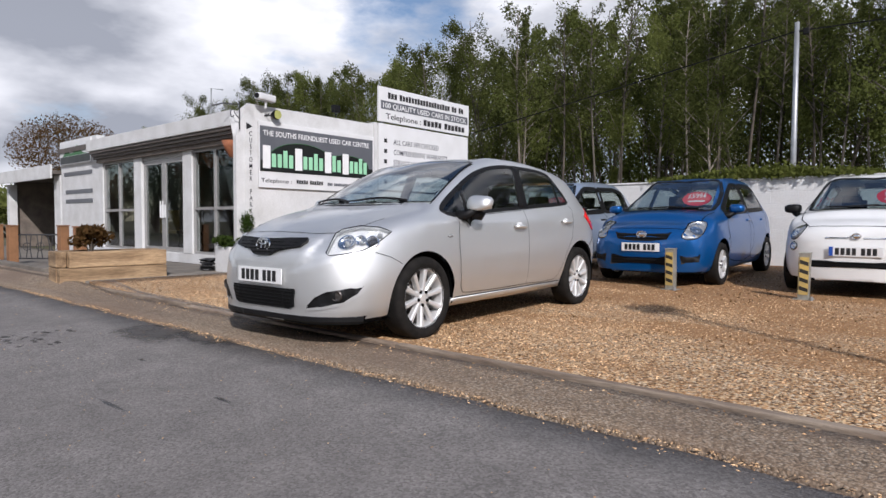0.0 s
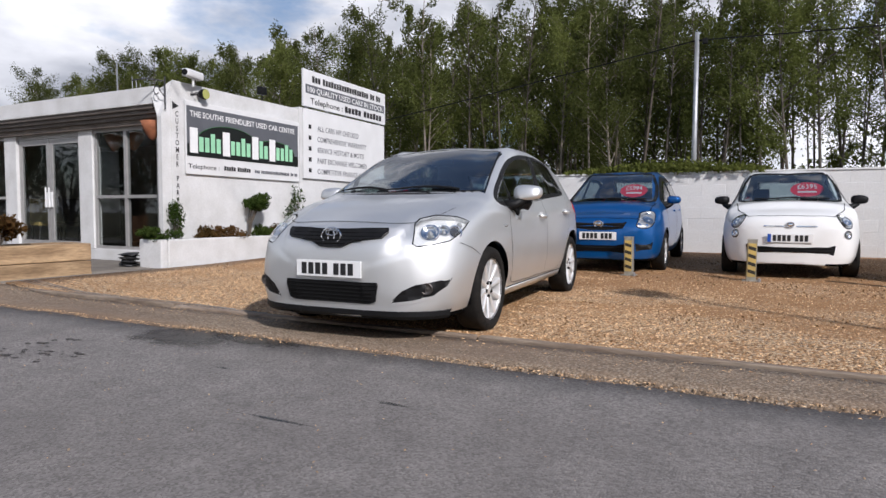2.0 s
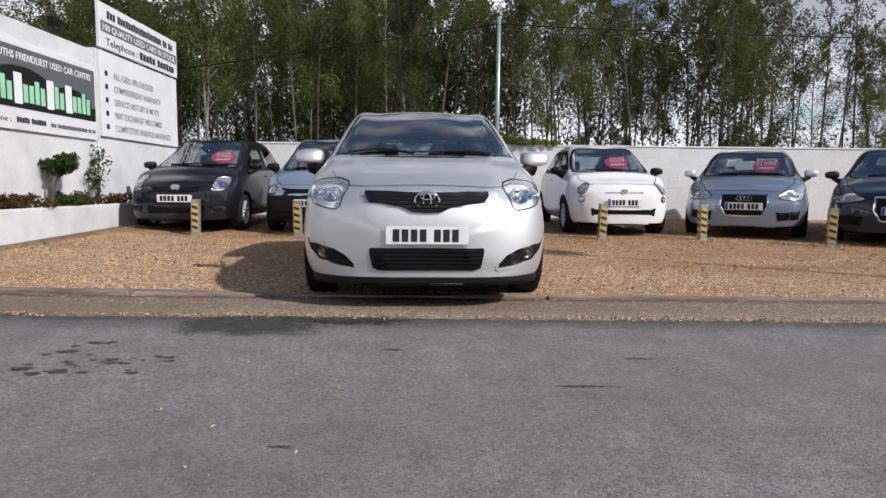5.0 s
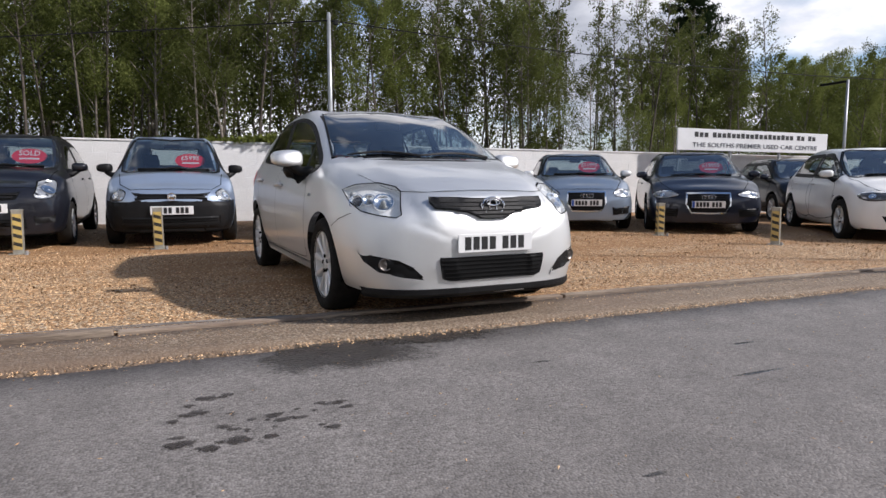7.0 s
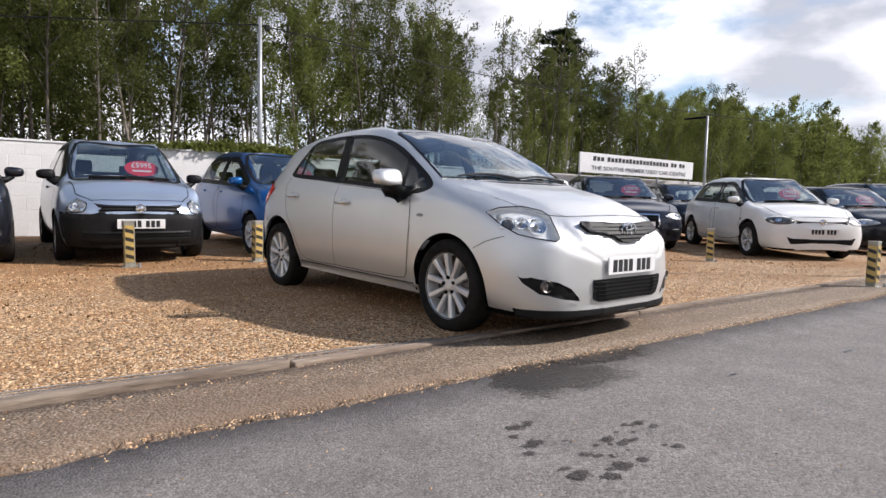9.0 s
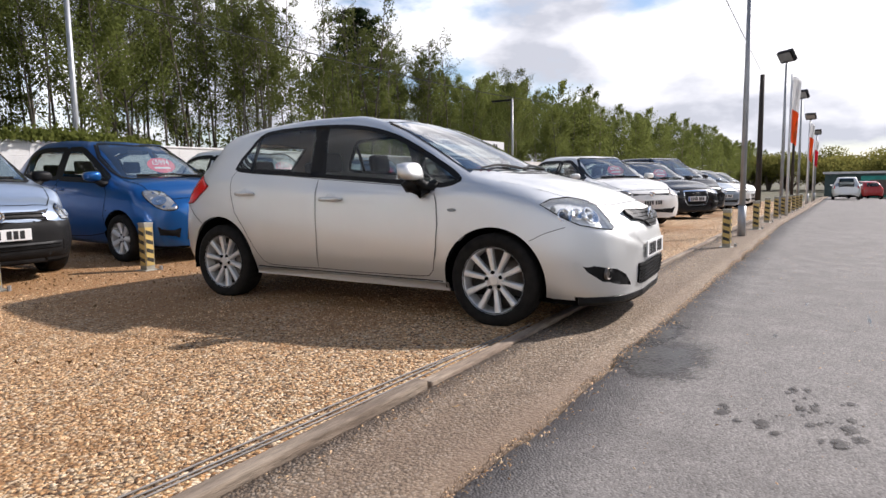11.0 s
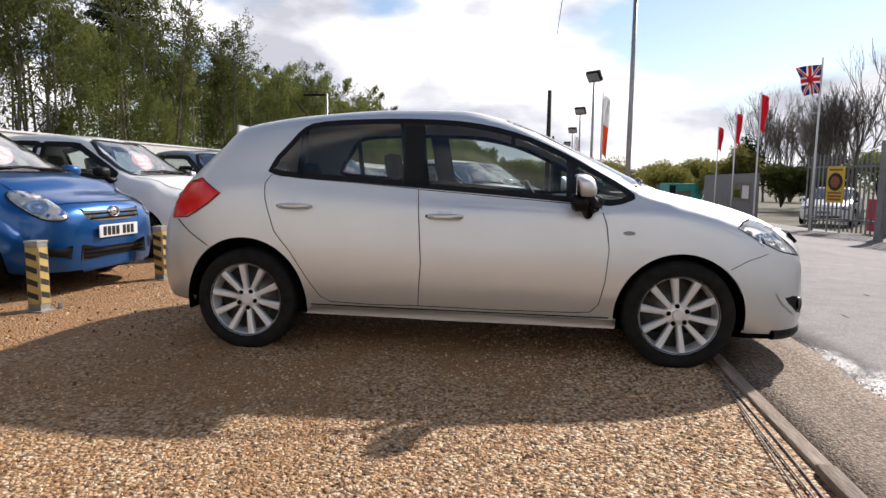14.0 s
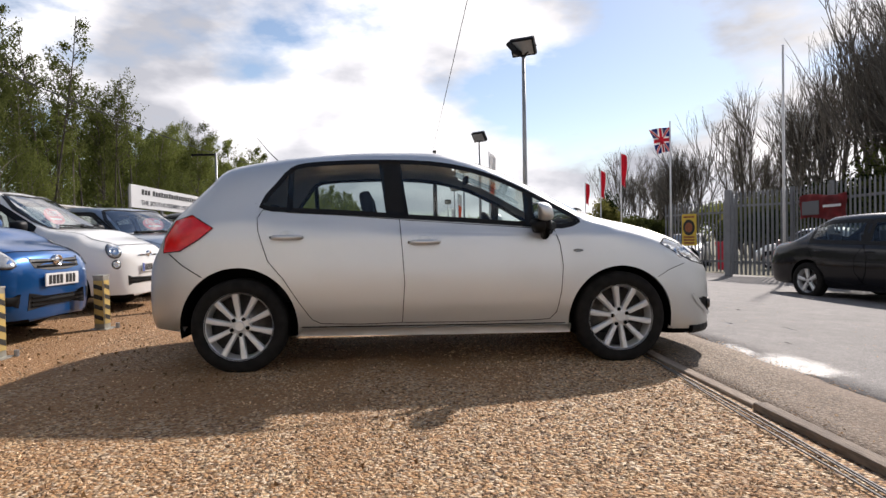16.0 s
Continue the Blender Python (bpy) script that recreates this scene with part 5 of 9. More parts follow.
def finish_shell(car, sh, mat, name="body", low=0.0, bumper=None):
    if bumper:
        front = [f for f in sh.bm.faces if f.calc_center_median().x > bumper[0] - 0.1]
        geom = front + list({e for f in front for e in f.edges}) + list({v for f in front for v in f.verts})
        bmesh.ops.bisect_plane(sh.bm, geom=geom, plane_co=(0, 0, bumper[1]), plane_no=(0, 0, 1), dist=1e-5)
        for f in sh.bm.faces:
            c = f.calc_center_median()
            if c.x > bumper[0] and c.z < bumper[1]:
                f.material_index = 2
    if low:
        for f in sh.bm.faces:
            if f.calc_center_median().z < low:
                f.material_index = 1
    me = mesh_of(name, sh.bm, [mat, M_UNDER, M_PLASTIC])
    return part(name, me, None, car)


def wheel_set(car, name, axles, track, r, rim, width, spokes, double):
    me = wheel_meshes(name, r, rim, width, spokes, double)
    for u in axles:
        for s in (-1, 1):
            w = part("wheel", me[0], None, car, "black tyre on a silver alloy rim")
            w.matrix_local = pose(u, s * track, r - 0.008, 0, 37 * (u > 0) + 11 * s, 0 if s > 0 else 180)
            for nm, k in (("rim", 1), ("brake_disc", 2)):
                part(nm, me[k], None, w)
            for k in range(5):
                a = 2 * math.pi * (k + 0.5) / 5
                part("wheel_nut", me[3], None, w).matrix_local = pose(math.cos(a) * rim * 0.24, width * 0.33, math.sin(a) * rim * 0.24)


def wells(car, arches, y0, y1):
    for u, z, r in arches:
        for s in (-1, 1):
            bm = bmesh.new()
            lathe(bm, [(r + 0.001, s * y1), (r + 0.004, s * (y0 + 0.02)), (r - 0.03, s * y0), (0.001, s * y0)], "Y", 40, (u, 0, z))
            bmesh.ops.bisect_plane(bm, geom=bm.verts[:] + bm.edges[:] + bm.faces[:], plane_co=(0, 0, 0.235), plane_no=(0, 0, 1), clear_inner=True)
            part("wheel_arch_liner", bm, M_UNDER, car, smooth=True)


def arch_lips(car, sh, arches, mat, width=0.07, seg=48):
    for u, z, r in arches:
        pts = [(u + (r + width / 2) * math.cos(a), z + (r + width / 2) * math.sin(a)) for a in np.linspace(-0.22, math.pi + 0.22, seg)]
        for ax in "LR":
            ob = sh.skin("wheel_arch_lip", sh.band(pts, ax, width, 0.004, False, 0.0, 4, 0.0034), mat, car)


def generic_rows(p):
    """Control rows (place, sill, half width, shoulder, roof edge, crown) of a common car from its main sizes."""
    W, H, uF, uR, b = p["W"] / 2, p["H"], p["uF"], p["uR"], p["belt"]
    uc, zc, zn, ut, ur, zt = p["u_cowl"], p["z_cowl"], p["z_nose"], p["u_ws_top"], p["u_roof_end"], p["z_tail"]
    rf = p.get("roof", 0.66)
    rr = p.get("rear_belt", b + 0.06)
    rows = [(uF, 0.20, W * 0.22, W * 0.2, 0.44, W * 0.12, 0.47, 0.49), (uF - 0.03, 0.185, W * 0.52, W * 0.47, zn - 0.20, W * 0.36, zn - 0.15, zn - 0.12),
            (uF - 0.09, 0.18, W * 0.74, W * 0.67, zn - 0.12, W * 0.52, zn - 0.06, zn - 0.02), (uF - 0.20, 0.18, W * 0.88, W * 0.80, zn - 0.08, W * 0.62, zn - 0.01, zn + 0.035),
            (uF - 0.42, 0.19, W * 0.965, W * 0.88, zn - 0.02, W * 0.72, zn + 0.06, zn + 0.095), ((uF + uc) / 2 - 0.1, 0.19, W * 0.99, W * 0.91, (zn + b) / 2, W * 0.76, (zn + zc) / 2 + 0.02, (zn + zc) / 2 + 0.075),
            (uc + 0.04, 0.19, W, W * 0.92, b - 0.05, W * 0.80, zc - 0.045, zc - 0.005)]
    for k in (0.2, 0.5, 0.8):
        u = uc + (ut - uc) * k
        rows.append((u, 0.19, W, W * 0.915, b - 0.03 + 0.03 * k, W * (0.80 + (rf - 0.80) * k), zc + (H - 0.065 - zc) * (k**0.92) - 0.07 + 0.02 * k, zc + (H - 0.03 - zc) * (k**0.92)))
    rows += [(ut - 0.08, 0.19, W, W * 0.91, b + 0.005, W * rf, H - 0.085, H - 0.025), ((ut + ur) / 2 + 0.1, 0.19, W, W * 0.91, b + 0.02, W * rf, H - 0.06, H),
             (ur + 0.18, 0.20, W, W * 0.905, rr - 0.01, W * rf, H - 0.09, H - 0.028), (ur, 0.21, W * 0.99, W * 0.90, rr, W * rf * 0.985, H - 0.14, H - 0.075)]
    if p.get("boot"):
        ub = p["boot"]
        rows += [((ur + ub) / 2, 0.22, W * 0.985, W * 0.90, rr, W * (rf + 0.06), (H + zt) / 2 - 0.13, (H + zt) / 2 - 0.04), (ub, 0.23, W * 0.965, W * 0.87, rr - 0.06, W * 0.74, zt - 0.05, zt),
                 (uR + 0.12, 0.25, W * 0.88, W * 0.80, zt - 0.16, W * 0.66, zt - 0.07, zt - 0.03)]
    else:
        rows += [((ur + uR) / 2 - 0.06, 0.23, W * 0.96, W * 0.87, rr - 0.06, W * rf * 0.97, zt + (H - zt) * 0.35, zt + (H - zt) * 0.46), (uR + 0.14, 0.25, W * 0.90, W * 0.82, zt - 0.12, W * 0.64, zt, zt + 0.06)]
    rows += [(uR + 0.05, 0.28, W * 0.78, W * 0.7, 0.62, W * 0.5, 0.68, 0.72), (uR, 0.36, W * 0.45, W * 0.4, 0.52, W * 0.25, 0.55, 0.57)]
    return rows


def common_car(name, mat, p, m, label, group="", price="", detail=1):
    """A parked car from its main sizes: skin, panes, lamps, grilles, wheels and cabin."""
    car = thing(name, m, label, "car", group)
    sh = Shell(generic_rows(p), 64, (2, 4, 4, 3, 6, 3, 3))
    W, H, uF, b, uc, ut, ur = p["W"] / 2, p["H"], p["uF"], p["belt"], p["u_cowl"], p["u_ws_top"], p["u_roof_end"]
    zc, zn = p["z_cowl"], p["z_nose"]
    wb = p["wb"] / 2
    R = p.get("R", 0.30)
    arches = [(wb, R, R + 0.05), (-wb, R, R + 0.05)]
    rr = p.get("rear_belt", b + 0.06)
    ua, ue = uc - 0.16, p.get("dlo_end", ur + 0.05)
    bp = p.get("b_pillar", (ua + ue) / 2 - 0.05)
    top = lambda u: float(np.interp(u, [ue, ue + 0.3, ut - 0.1, ua], [H - 0.20, H - 0.125, H - 0.125, b + 0.05]))
    bot = lambda u: float(np.interp(u, [ue, ua], [rr - 0.01, b - 0.005]))
    def dlo(u0, u1):
        us = steps(u0, u1, 0.12)
        return [(u, bot(u)) for u in us] + [(u, top(u)) for u in us[::-1]]
    front, rear = dlo(bp + 0.045, ua), dlo(ue, bp - 0.045)
    ws = [(-W * 0.75, uc - 0.02), (-W * 0.4, uc + 0.06), (0, uc + 0.08), (W * 0.4, uc + 0.06), (W * 0.75, uc - 0.02), (W * 0.60, ut + 0.03), (0, ut + 0.09), (-W * 0.60, ut + 0.03)]
    ws_t = [(u, y) for y, u in ws]
    if p.get("boot"):
        rw = [(ur - 0.04, -W * 0.52), (ur - 0.04, W * 0.52), (p["boot"] + 0.14, W * 0.62), (p["boot"] + 0.14, -W * 0.62)]
    else:
        rw = None
    cuts = [(front, "L"), (front, "R"), (rear, "L"), (rear, "R"), (ws_t, "T")]
    back = [(-W * 0.52, p["z_tail"] + 0.10), (W * 0.52, p["z_tail"] + 0.10), (W * 0.46, H - 0.15), (-W * 0.46, H - 0.15)]
    cuts.append((rw, "T") if rw else (back, "B"))
    # doors
    sill = 0.30
    fd = [(wb - 0.36, sill + 0.03), (wb - 0.33, 0.55), (ua - 0.02, b - 0.03), (bp + 0.012, bot(bp) - 0.02), (bp + 0.015, sill + 0.01)]
    rd = [(bp - 0.012, sill + 0.01), (bp - 0.01, bot(bp) - 0.02), (ue + 0.05, rr - 0.03), (-wb + 0.12, 0.70), (-wb + 0.36, 0.42), (-wb + 0.44, sill + 0.02)]
    for ax in "LR":
        sh.skin("front_door", sh.panel(rounded(fd, 3), ax, 0.002, 0.12, 0), mat, car)
        part("panel_gap", sh.band(rounded(fd, 3), ax, 0.009, 0.0036, True), M_SEAM, car)
        if not p.get("two_door"):
            sh.skin("rear_door", sh.panel(rounded(rd, 3), ax, 0.002, 0.12, 0), mat, car)
            part("panel_gap", sh.band(rounded(rd, 3), ax, 0.009, 0.0036, True), M_SEAM, car)
        for poly, nm in ((front, "front_window"), (rear, "rear_window")):
            g = sh.skin(nm, sh.panel(poly, ax, 0.004, 0.10, 0), M_GLASS, car)
            g.visible_shadow = False
            part("window_trim", sh.band(poly, ax, 0.065, 0.0055, True, 0.012), M_PLASTIC, car)
        for u in [bp + 0.12] + ([] if p.get("two_door") else [ue + 0.24]):
            bm = bmesh.new()
            q, nr = sh.hit(u, b - 0.10, ax)
            box(bm, q.x - 0.09, q.x + 0.09, q.y - 0.018, q.y + 0.018, q.z - 0.014, q.z + 0.014, 0.01)
            part("door_handle", bm, p.get("handle", mat), car, smooth=True)
        blk = [(bp - 0.05, bot(bp)), (bp + 0.05, bot(bp)), (bp + 0.05, top(bp)), (bp - 0.05, top(bp))]
        part("b_pillar", sh.panel(blk, ax, 0.0045, 0.2, 0.003), M_PLASTIC, car)
    g = sh.skin("windscreen", sh.panel(rounded(ws_t, 3), "T", 0.004, 0.12, 0), M_SCREEN, car)
    g.visible_shadow = False
    part("windscreen_seal", sh.band(rounded(ws_t, 3), "T", 0.05, 0.0055), M_PLASTIC, car)
    g = part("tailgate_window", sh.panel(rw, "T", 0.004, 0.12, 0.004) if rw else sh.panel(back, "B", 0.004, 0.12, 0.004), M_GLASS, car, smooth=True)
    g.visible_shadow = False
    part("tailgate_seal", sh.band(rw or back, "T" if rw else "B", 0.05, 0.0055), M_PLASTIC, car)
    for s in (-1, 1):
        bm = bmesh.new()
        tube(bm, [sh.hit(uc + 0.06 - 0.03 * k - 0.05 * abs(k - 1.5), s * 0.05 - W * 0.12 + W * 0.33 * k - (W * 0.35 if s < 0 else 0), "T")[0] + Vector((0, 0, 0.02)) for k in (0, 1, 2)], 0.010, 5)
        part("wiper", bm, M_PLASTIC, car)
    # bonnet shut line
    bl = [(uF - 0.17, -W * 0.60), (uF - 0.12, -W * 0.3), (uF - 0.11, 0), (uF - 0.12, W * 0.3), (uF - 0.17, W * 0.60), ((uF + uc) / 2, W * 0.76), (uc + 0.06, W * 0.80)]
    part("bonnet_gap", sh.band(bl, "T", 0.009, 0.003, False), M_SEAM, car)
    part("bonnet_gap", sh.band([(u, -y) for u, y in bl[4:]], "T", 0.009, 0.003, False), M_SEAM, car)
    # front end
    for poly in p["grilles"]:
        gp = [(y * W, z) for y, z in poly]
        gr = part("grille", sh.panel(gp, "F", 0.004, 0.06, 0.02), M_PLASTIC, car, smooth=True)
        y0, y1, z0, z1 = min(q[0] for q in gp), max(q[0] for q in gp), min(q[1] for q in gp), max(q[1] for q in gp)
        for z in steps(z0, z1, 0.035)[1:-1]:
            ys = [y for y in steps(y0, y1, 0.04) if inside((y, z), gp)]
            if len(ys) > 2:
                bm = bmesh.new()
                tube(bm, [sum((Vector(v) for v in ()), sh.hit(y, z, "F")[0]) + Vector((0.008, 0, 0)) for y in ys], 0.006, 5)
                part("grille_bar", bm, p.get("bar", M_SEAM), gr)
        if p.get("grille_trim") and poly is p["grilles"][0]:
            part("grille_frame", sh.band(gp, "F", 0.025, 0.012), M_CHROME, gr, smooth=True)
    for poly, ax in p["lamps"]:
        for s in "LR":
            a = ax if len(ax) == 1 else ax[0] + s
            q = [((y if s == "L" else -y) if len(ax) == 1 else y, z) for y, z in poly]
            lm = part("headlamp", sh.panel(rounded(q, 3), a, 0.004, 0.05, 0.01), p.get("lamp", M_LAMPGREY), car, "clear headlamp", True)
            part("lamp_edge", sh.band(rounded(q, 3), a, 0.010, 0.0052), M_SEAM, lm)
            cx, cz = sum(k[0] for k in q) / len(q), sum(k[1] for k in q) / len(q)
            sz = min(max(k[1] for k in q) - min(k[1] for k in q), max(k[0] for k in q) - min(k[0] for k in q))
            c, nr = sh.hit(cx, cz, a)
            bm = bmesh.new()
            lathe(bm, [(sz * 0.36, 0.008), (sz * 0.30, 0.012), (sz * 0.26, 0.004), (sz * 0.10, 0.003), (sz * 0.07, 0.012), (0.0005, 0.014)], "Z", 18)
            bmesh.ops.transform(bm, matrix=Matrix.Translation(c) @ nr.to_track_quat("Z", "Y").to_matrix().to_4x4(), verts=bm.verts)
            part("reflector", bm, M_CHROME, lm, smooth=True)
            cv = part("cover", sh.panel(rounded(q, 3), a, 0.012, 0.06, 0.010), M_CLEAR, lm, smooth=True)
            cv.visible_shadow = False
    for poly in p.get("fogs", ()):
        for s in (-1, 1):
            part("fog_lamp_recess", sh.panel([(s * y * W, z) for y, z in poly], "F", 0.004, 0.06, 0.008), M_PLASTIC, car, smooth=True)
    if p.get("lower"):
        low = p["lower"]
        poly = [(-W * 0.90, 0.20), (W * 0.90, 0.20), (W * 0.90, low), (W * 0.5, low + 0.01), (0, low), (-W * 0.5, low + 0.01), (-W * 0.90, low)]
        part("bumper", sh.panel(poly, "F", 0.003, 0.07, 0.004), M_PLASTIC, car, "unpainted black bumper", True)
        for ax in "LR":
            part("bumper_side", sh.panel([(uF - 0.46, 0.205), (uF - 0.03, 0.205), (uF - 0.03, low), (uF - 0.43, low)], ax, 0.0034, 0.07, 0.004), M_PLASTIC, car, smooth=True)
    for s in "LR":
        tl = p.get("tails", [(-0.02, zn + 0.02), (0.10, zn), (0.12, zn + 0.28), (0.02, zn + 0.26)])
        k = p["uR"] * 0.7071 + W * 0.62
        part("tail_lamp", sh.panel([(k + a, z) for a, z in tl], "B" + s, 0.004, 0.08, 0.005), M_RED_LENS, car, smooth=True)
    if p.get("moustache"):
        for s in (-1, 1):
            part("chrome_strip", sh.band([(s * y, p["badge_z"] - 0.02) for y in (0.07, 0.18, 0.30)], "F", 0.016, 0.008, False), M_CHROME, car, "chrome strip beside the badge")
    q, nr = sh.hit(0.0, p.get("badge_z", zn - 0.02), "F")
    bm = bmesh.new()
    if p.get("rings"):
        for k in range(4):
            lathe(bm, [(0.030, 0), (0.034, 0.004), (0.038, 0), (0.034, -0.004)], "X", 20, (q.x + 0.024, -0.075 + 0.05 * k, q.z), True)
    else:
        r0 = p.get("badge", 0.045)
        lathe(bm, [(0.0005, 0.008), (r0 * 0.55, 0.007), (r0 * 0.62, 0.0), (r0 * 0.8, 0.0), (r0 * 0.86, 0.010), (r0, 0.010), (r0 * 1.04, -0.02)], "X", 24, (q.x + 0.012, 0, q.z))
        for v in bm.verts:
            v.co.y *= p.get("badge_w", 1.0)
    part("badge", bm, M_CHROME, car, "plain chrome badge", True)
    q, nr = sh.hit(0.0, p.get("plate_z", 0.46), "F")
    plate(car, Matrix.Translation((q.x + 0.016, 0, q.z)) @ pose(0, 0, 0, 0, 0, 90), p.get("band", False))
    mirrors(car, uc - 0.24, W * 0.985 + 0.06, b + 0.07, p.get("mirror", mat), p.get("mirror_size", 0.95))
    pp = dict(p, u_dash=uc - 0.42, u_fs=p.get("u_fs", 0.10), u_rs=p.get("u_rs", -0.72))
    interior(car, pp)
    if price:
        price_card(car, p.get("price_u", (uc + ut) / 2 - 0.12), W * 0.30, zc + 0.15, price)
    sh.cut(cuts, arches)
    arch_lips(car, sh, arches, p.get("lip", mat))
    wells(car, arches, W * 0.55, W * 0.945)
    finish_shell(car, sh, mat, low=p.get("low", 0.20), bumper=(uF - 0.44, p["lower"] - 0.01) if p.get("lower") else None)
    wheel_set(car, name, (wb, -wb), W - 0.095, R, R * p.get("rim", 0.68), 0.19, p.get("spokes", 7), False)
    return car


TALL_HATCH = dict(W=1.69, H=1.52, wb=2.46, uF=2.00, uR=-1.75, belt=0.96, u_cowl=1.05, z_cowl=1.03, z_nose=0.78, u_ws_top=0.22, u_roof_end=-1.20, z_tail=0.98, b_pillar=-0.22, dlo_end=-1.15,
                  grilles=[[(-0.46, 0.72), (0.46, 0.72), (0.40, 0.63), (0.15, 0.605), (-0.15, 0.605), (-0.40, 0.63)], [(-0.50, 0.42), (0.50, 0.42), (0.52, 0.28), (-0.52, 0.28)]],
                  lamps=[([(-0.99, 0.68), (-0.93, 0.63), (-0.78, 0.66), (-0.60, 0.79), (-0.60, 0.86), (-0.80, 0.83)], "FX")], fogs=[[(0.60, 0.42), (0.86, 0.44), (0.84, 0.34), (0.62, 0.31)]],
                  badge_z=0.69, badge=0.05, badge_w=1.35, plate_z=0.525, spokes=7, R=0.29)
SMALL_VAN_HATCH = dict(TALL_HATCH, W=1.66, H=1.54, uF=1.96, uR=-1.72, z_nose=0.76, z_cowl=1.00, u_cowl=1.12, u_ws_top=0.38, lower=0.60, handle=M_PLASTIC, mirror=M_PLASTIC, two_door=True, b_pillar=-0.18,
                       grilles=[[(-0.58, 0.71), (0.58, 0.71), (0.52, 0.60), (-0.52, 0.60)], [(-0.72, 0.40), (0.72, 0.40), (0.72, 0.30), (-0.72, 0.30)]],
                       lamps=[([(-0.90, 0.61), (-0.74, 0.60), (-0.66, 0.61), (-0.70, 0.74), (-0.78, 0.74), (-0.90, 0.70)], "FX")], fogs=[], badge_z=0.655, badge=0.055, badge_w=1.0, plate_z=0.48)
TINY_HATCH = dict(TALL_HATCH, W=1.63, H=1.48, wb=2.30, uF=1.86, uR=-1.68, z_nose=0.82, z_cowl=1.02, u_cowl=0.98, u_ws_top=0.30, belt=0.95, two_door=True, b_pillar=-0.30, u_roof_end=-1.0, dlo_end=-1.0, z_tail=0.9,
                  grilles=[[(-0.62, 0.44), (0.62, 0.44), (0.60, 0.32), (-0.60, 0.32)]], mirror=M_PLASTIC, price_u=0.50,
                  lamps=[([(-0.76 + 0.085 * math.cos(a), 0.735 + 0.085 * math.sin(a)) for a in np.linspace(0, 2 * math.pi, 9)[:-1]], "FX"), ([(-0.775 + 0.05 * math.cos(a), 0.575 + 0.05 * math.sin(a)) for a in np.linspace(0, 2 * math.pi, 9)[:-1]], "FX")],
                  fogs=[], badge_z=0.70, moustache=True, badge=0.036, plate_z=0.53, band=True, lip=M_WHITE_CAR, u_rs=-0.62)
CABRIO = dict(TALL_HATCH, W=1.765, H=1.42, wb=2.58, uF=2.14, uR=-2.05, z_nose=0.74, z_cowl=0.98, u_cowl=0.98, u_ws_top=0.28, belt=0.93, two_door=True, b_pillar=-0.55, u_roof_end=-1.10, dlo_end=-1.05, boot=-1.60, z_tail=0.98,
              grilles=[[(-0.36, 0.68), (0, 0.685), (0.36, 0.68), (0.37, 0.50), (0.28, 0.36), (0, 0.35), (-0.28, 0.36), (-0.37, 0.50)], [(0.50, 0.42), (0.86, 0.44), (0.84, 0.31), (0.52, 0.28)], [(-0.50, 0.42), (-0.86, 0.44), (-0.84, 0.31), (-0.52, 0.28)]],
              lamps=[([(-1.13, 0.665), (-1.08, 0.60), (-0.86, 0.59), (-0.72, 0.64), (-0.72, 0.70), (-0.95, 0.735)], "FX")], fogs=[], badge_z=0.62, rings=True, plate_z=0.50, grille_trim=True, mirror=M_ALLOY, band=True, R=0.315, spokes=5, u_rs=-0.7)
SALOON = dict(CABRIO, W=1.87, H=1.45, wb=2.85, uF=2.36, uR=-2.45, u_cowl=1.22, u_ws_top=0.45, u_roof_end=-1.25, dlo_end=-1.35, boot=-1.95, two_door=False, b_pillar=-0.28, z_nose=0.74, z_cowl=0.98, belt=0.93, z_tail=1.02, u_rs=-0.85, u_fs=0.15, mirror=M_NAVY,
              lamps=[([(-1.29, 0.665), (-1.22, 0.62), (-1.0, 0.595), (-0.84, 0.64), (-0.84, 0.69), (-1.08, 0.725)], "FX")])
FAMILY_HATCH = dict(TALL_HATCH, W=1.78, H=1.48, wb=2.58, uF=2.13, uR=-1.95, z_nose=0.75, z_cowl=0.99, u_cowl=1.06, u_ws_top=0.25, belt=0.95, u_roof_end=-1.30, dlo_end=-1.30, z_tail=0.98, b_pillar=-0.20,
                    grilles=[[(-0.50, 0.69), (0.50, 0.69), (0.48, 0.63), (-0.48, 0.63)], [(-0.66, 0.40), (0.66, 0.40), (0.58, 0.28), (-0.58, 0.28)]],
                    lamps=[([(-1.12, 0.69), (-1.08, 0.63), (-0.88, 0.615), (-0.70, 0.66), (-0.70, 0.72), (-0.92, 0.755)], "FX")], fogs=[], badge_z=0.66, badge=0.052, badge_w=1.0, plate_z=0.50, R=0.315, spokes=5)
FAMILY_HATCH["lamp"] = M_DISC
MPV = dict(FAMILY_HATCH, H=1.66, u_cowl=1.2, belt=1.02, u_roof_end=-1.6, dlo_end=-1.55, z_cowl=1.08, z_nose=0.8, badge_z=0.7)


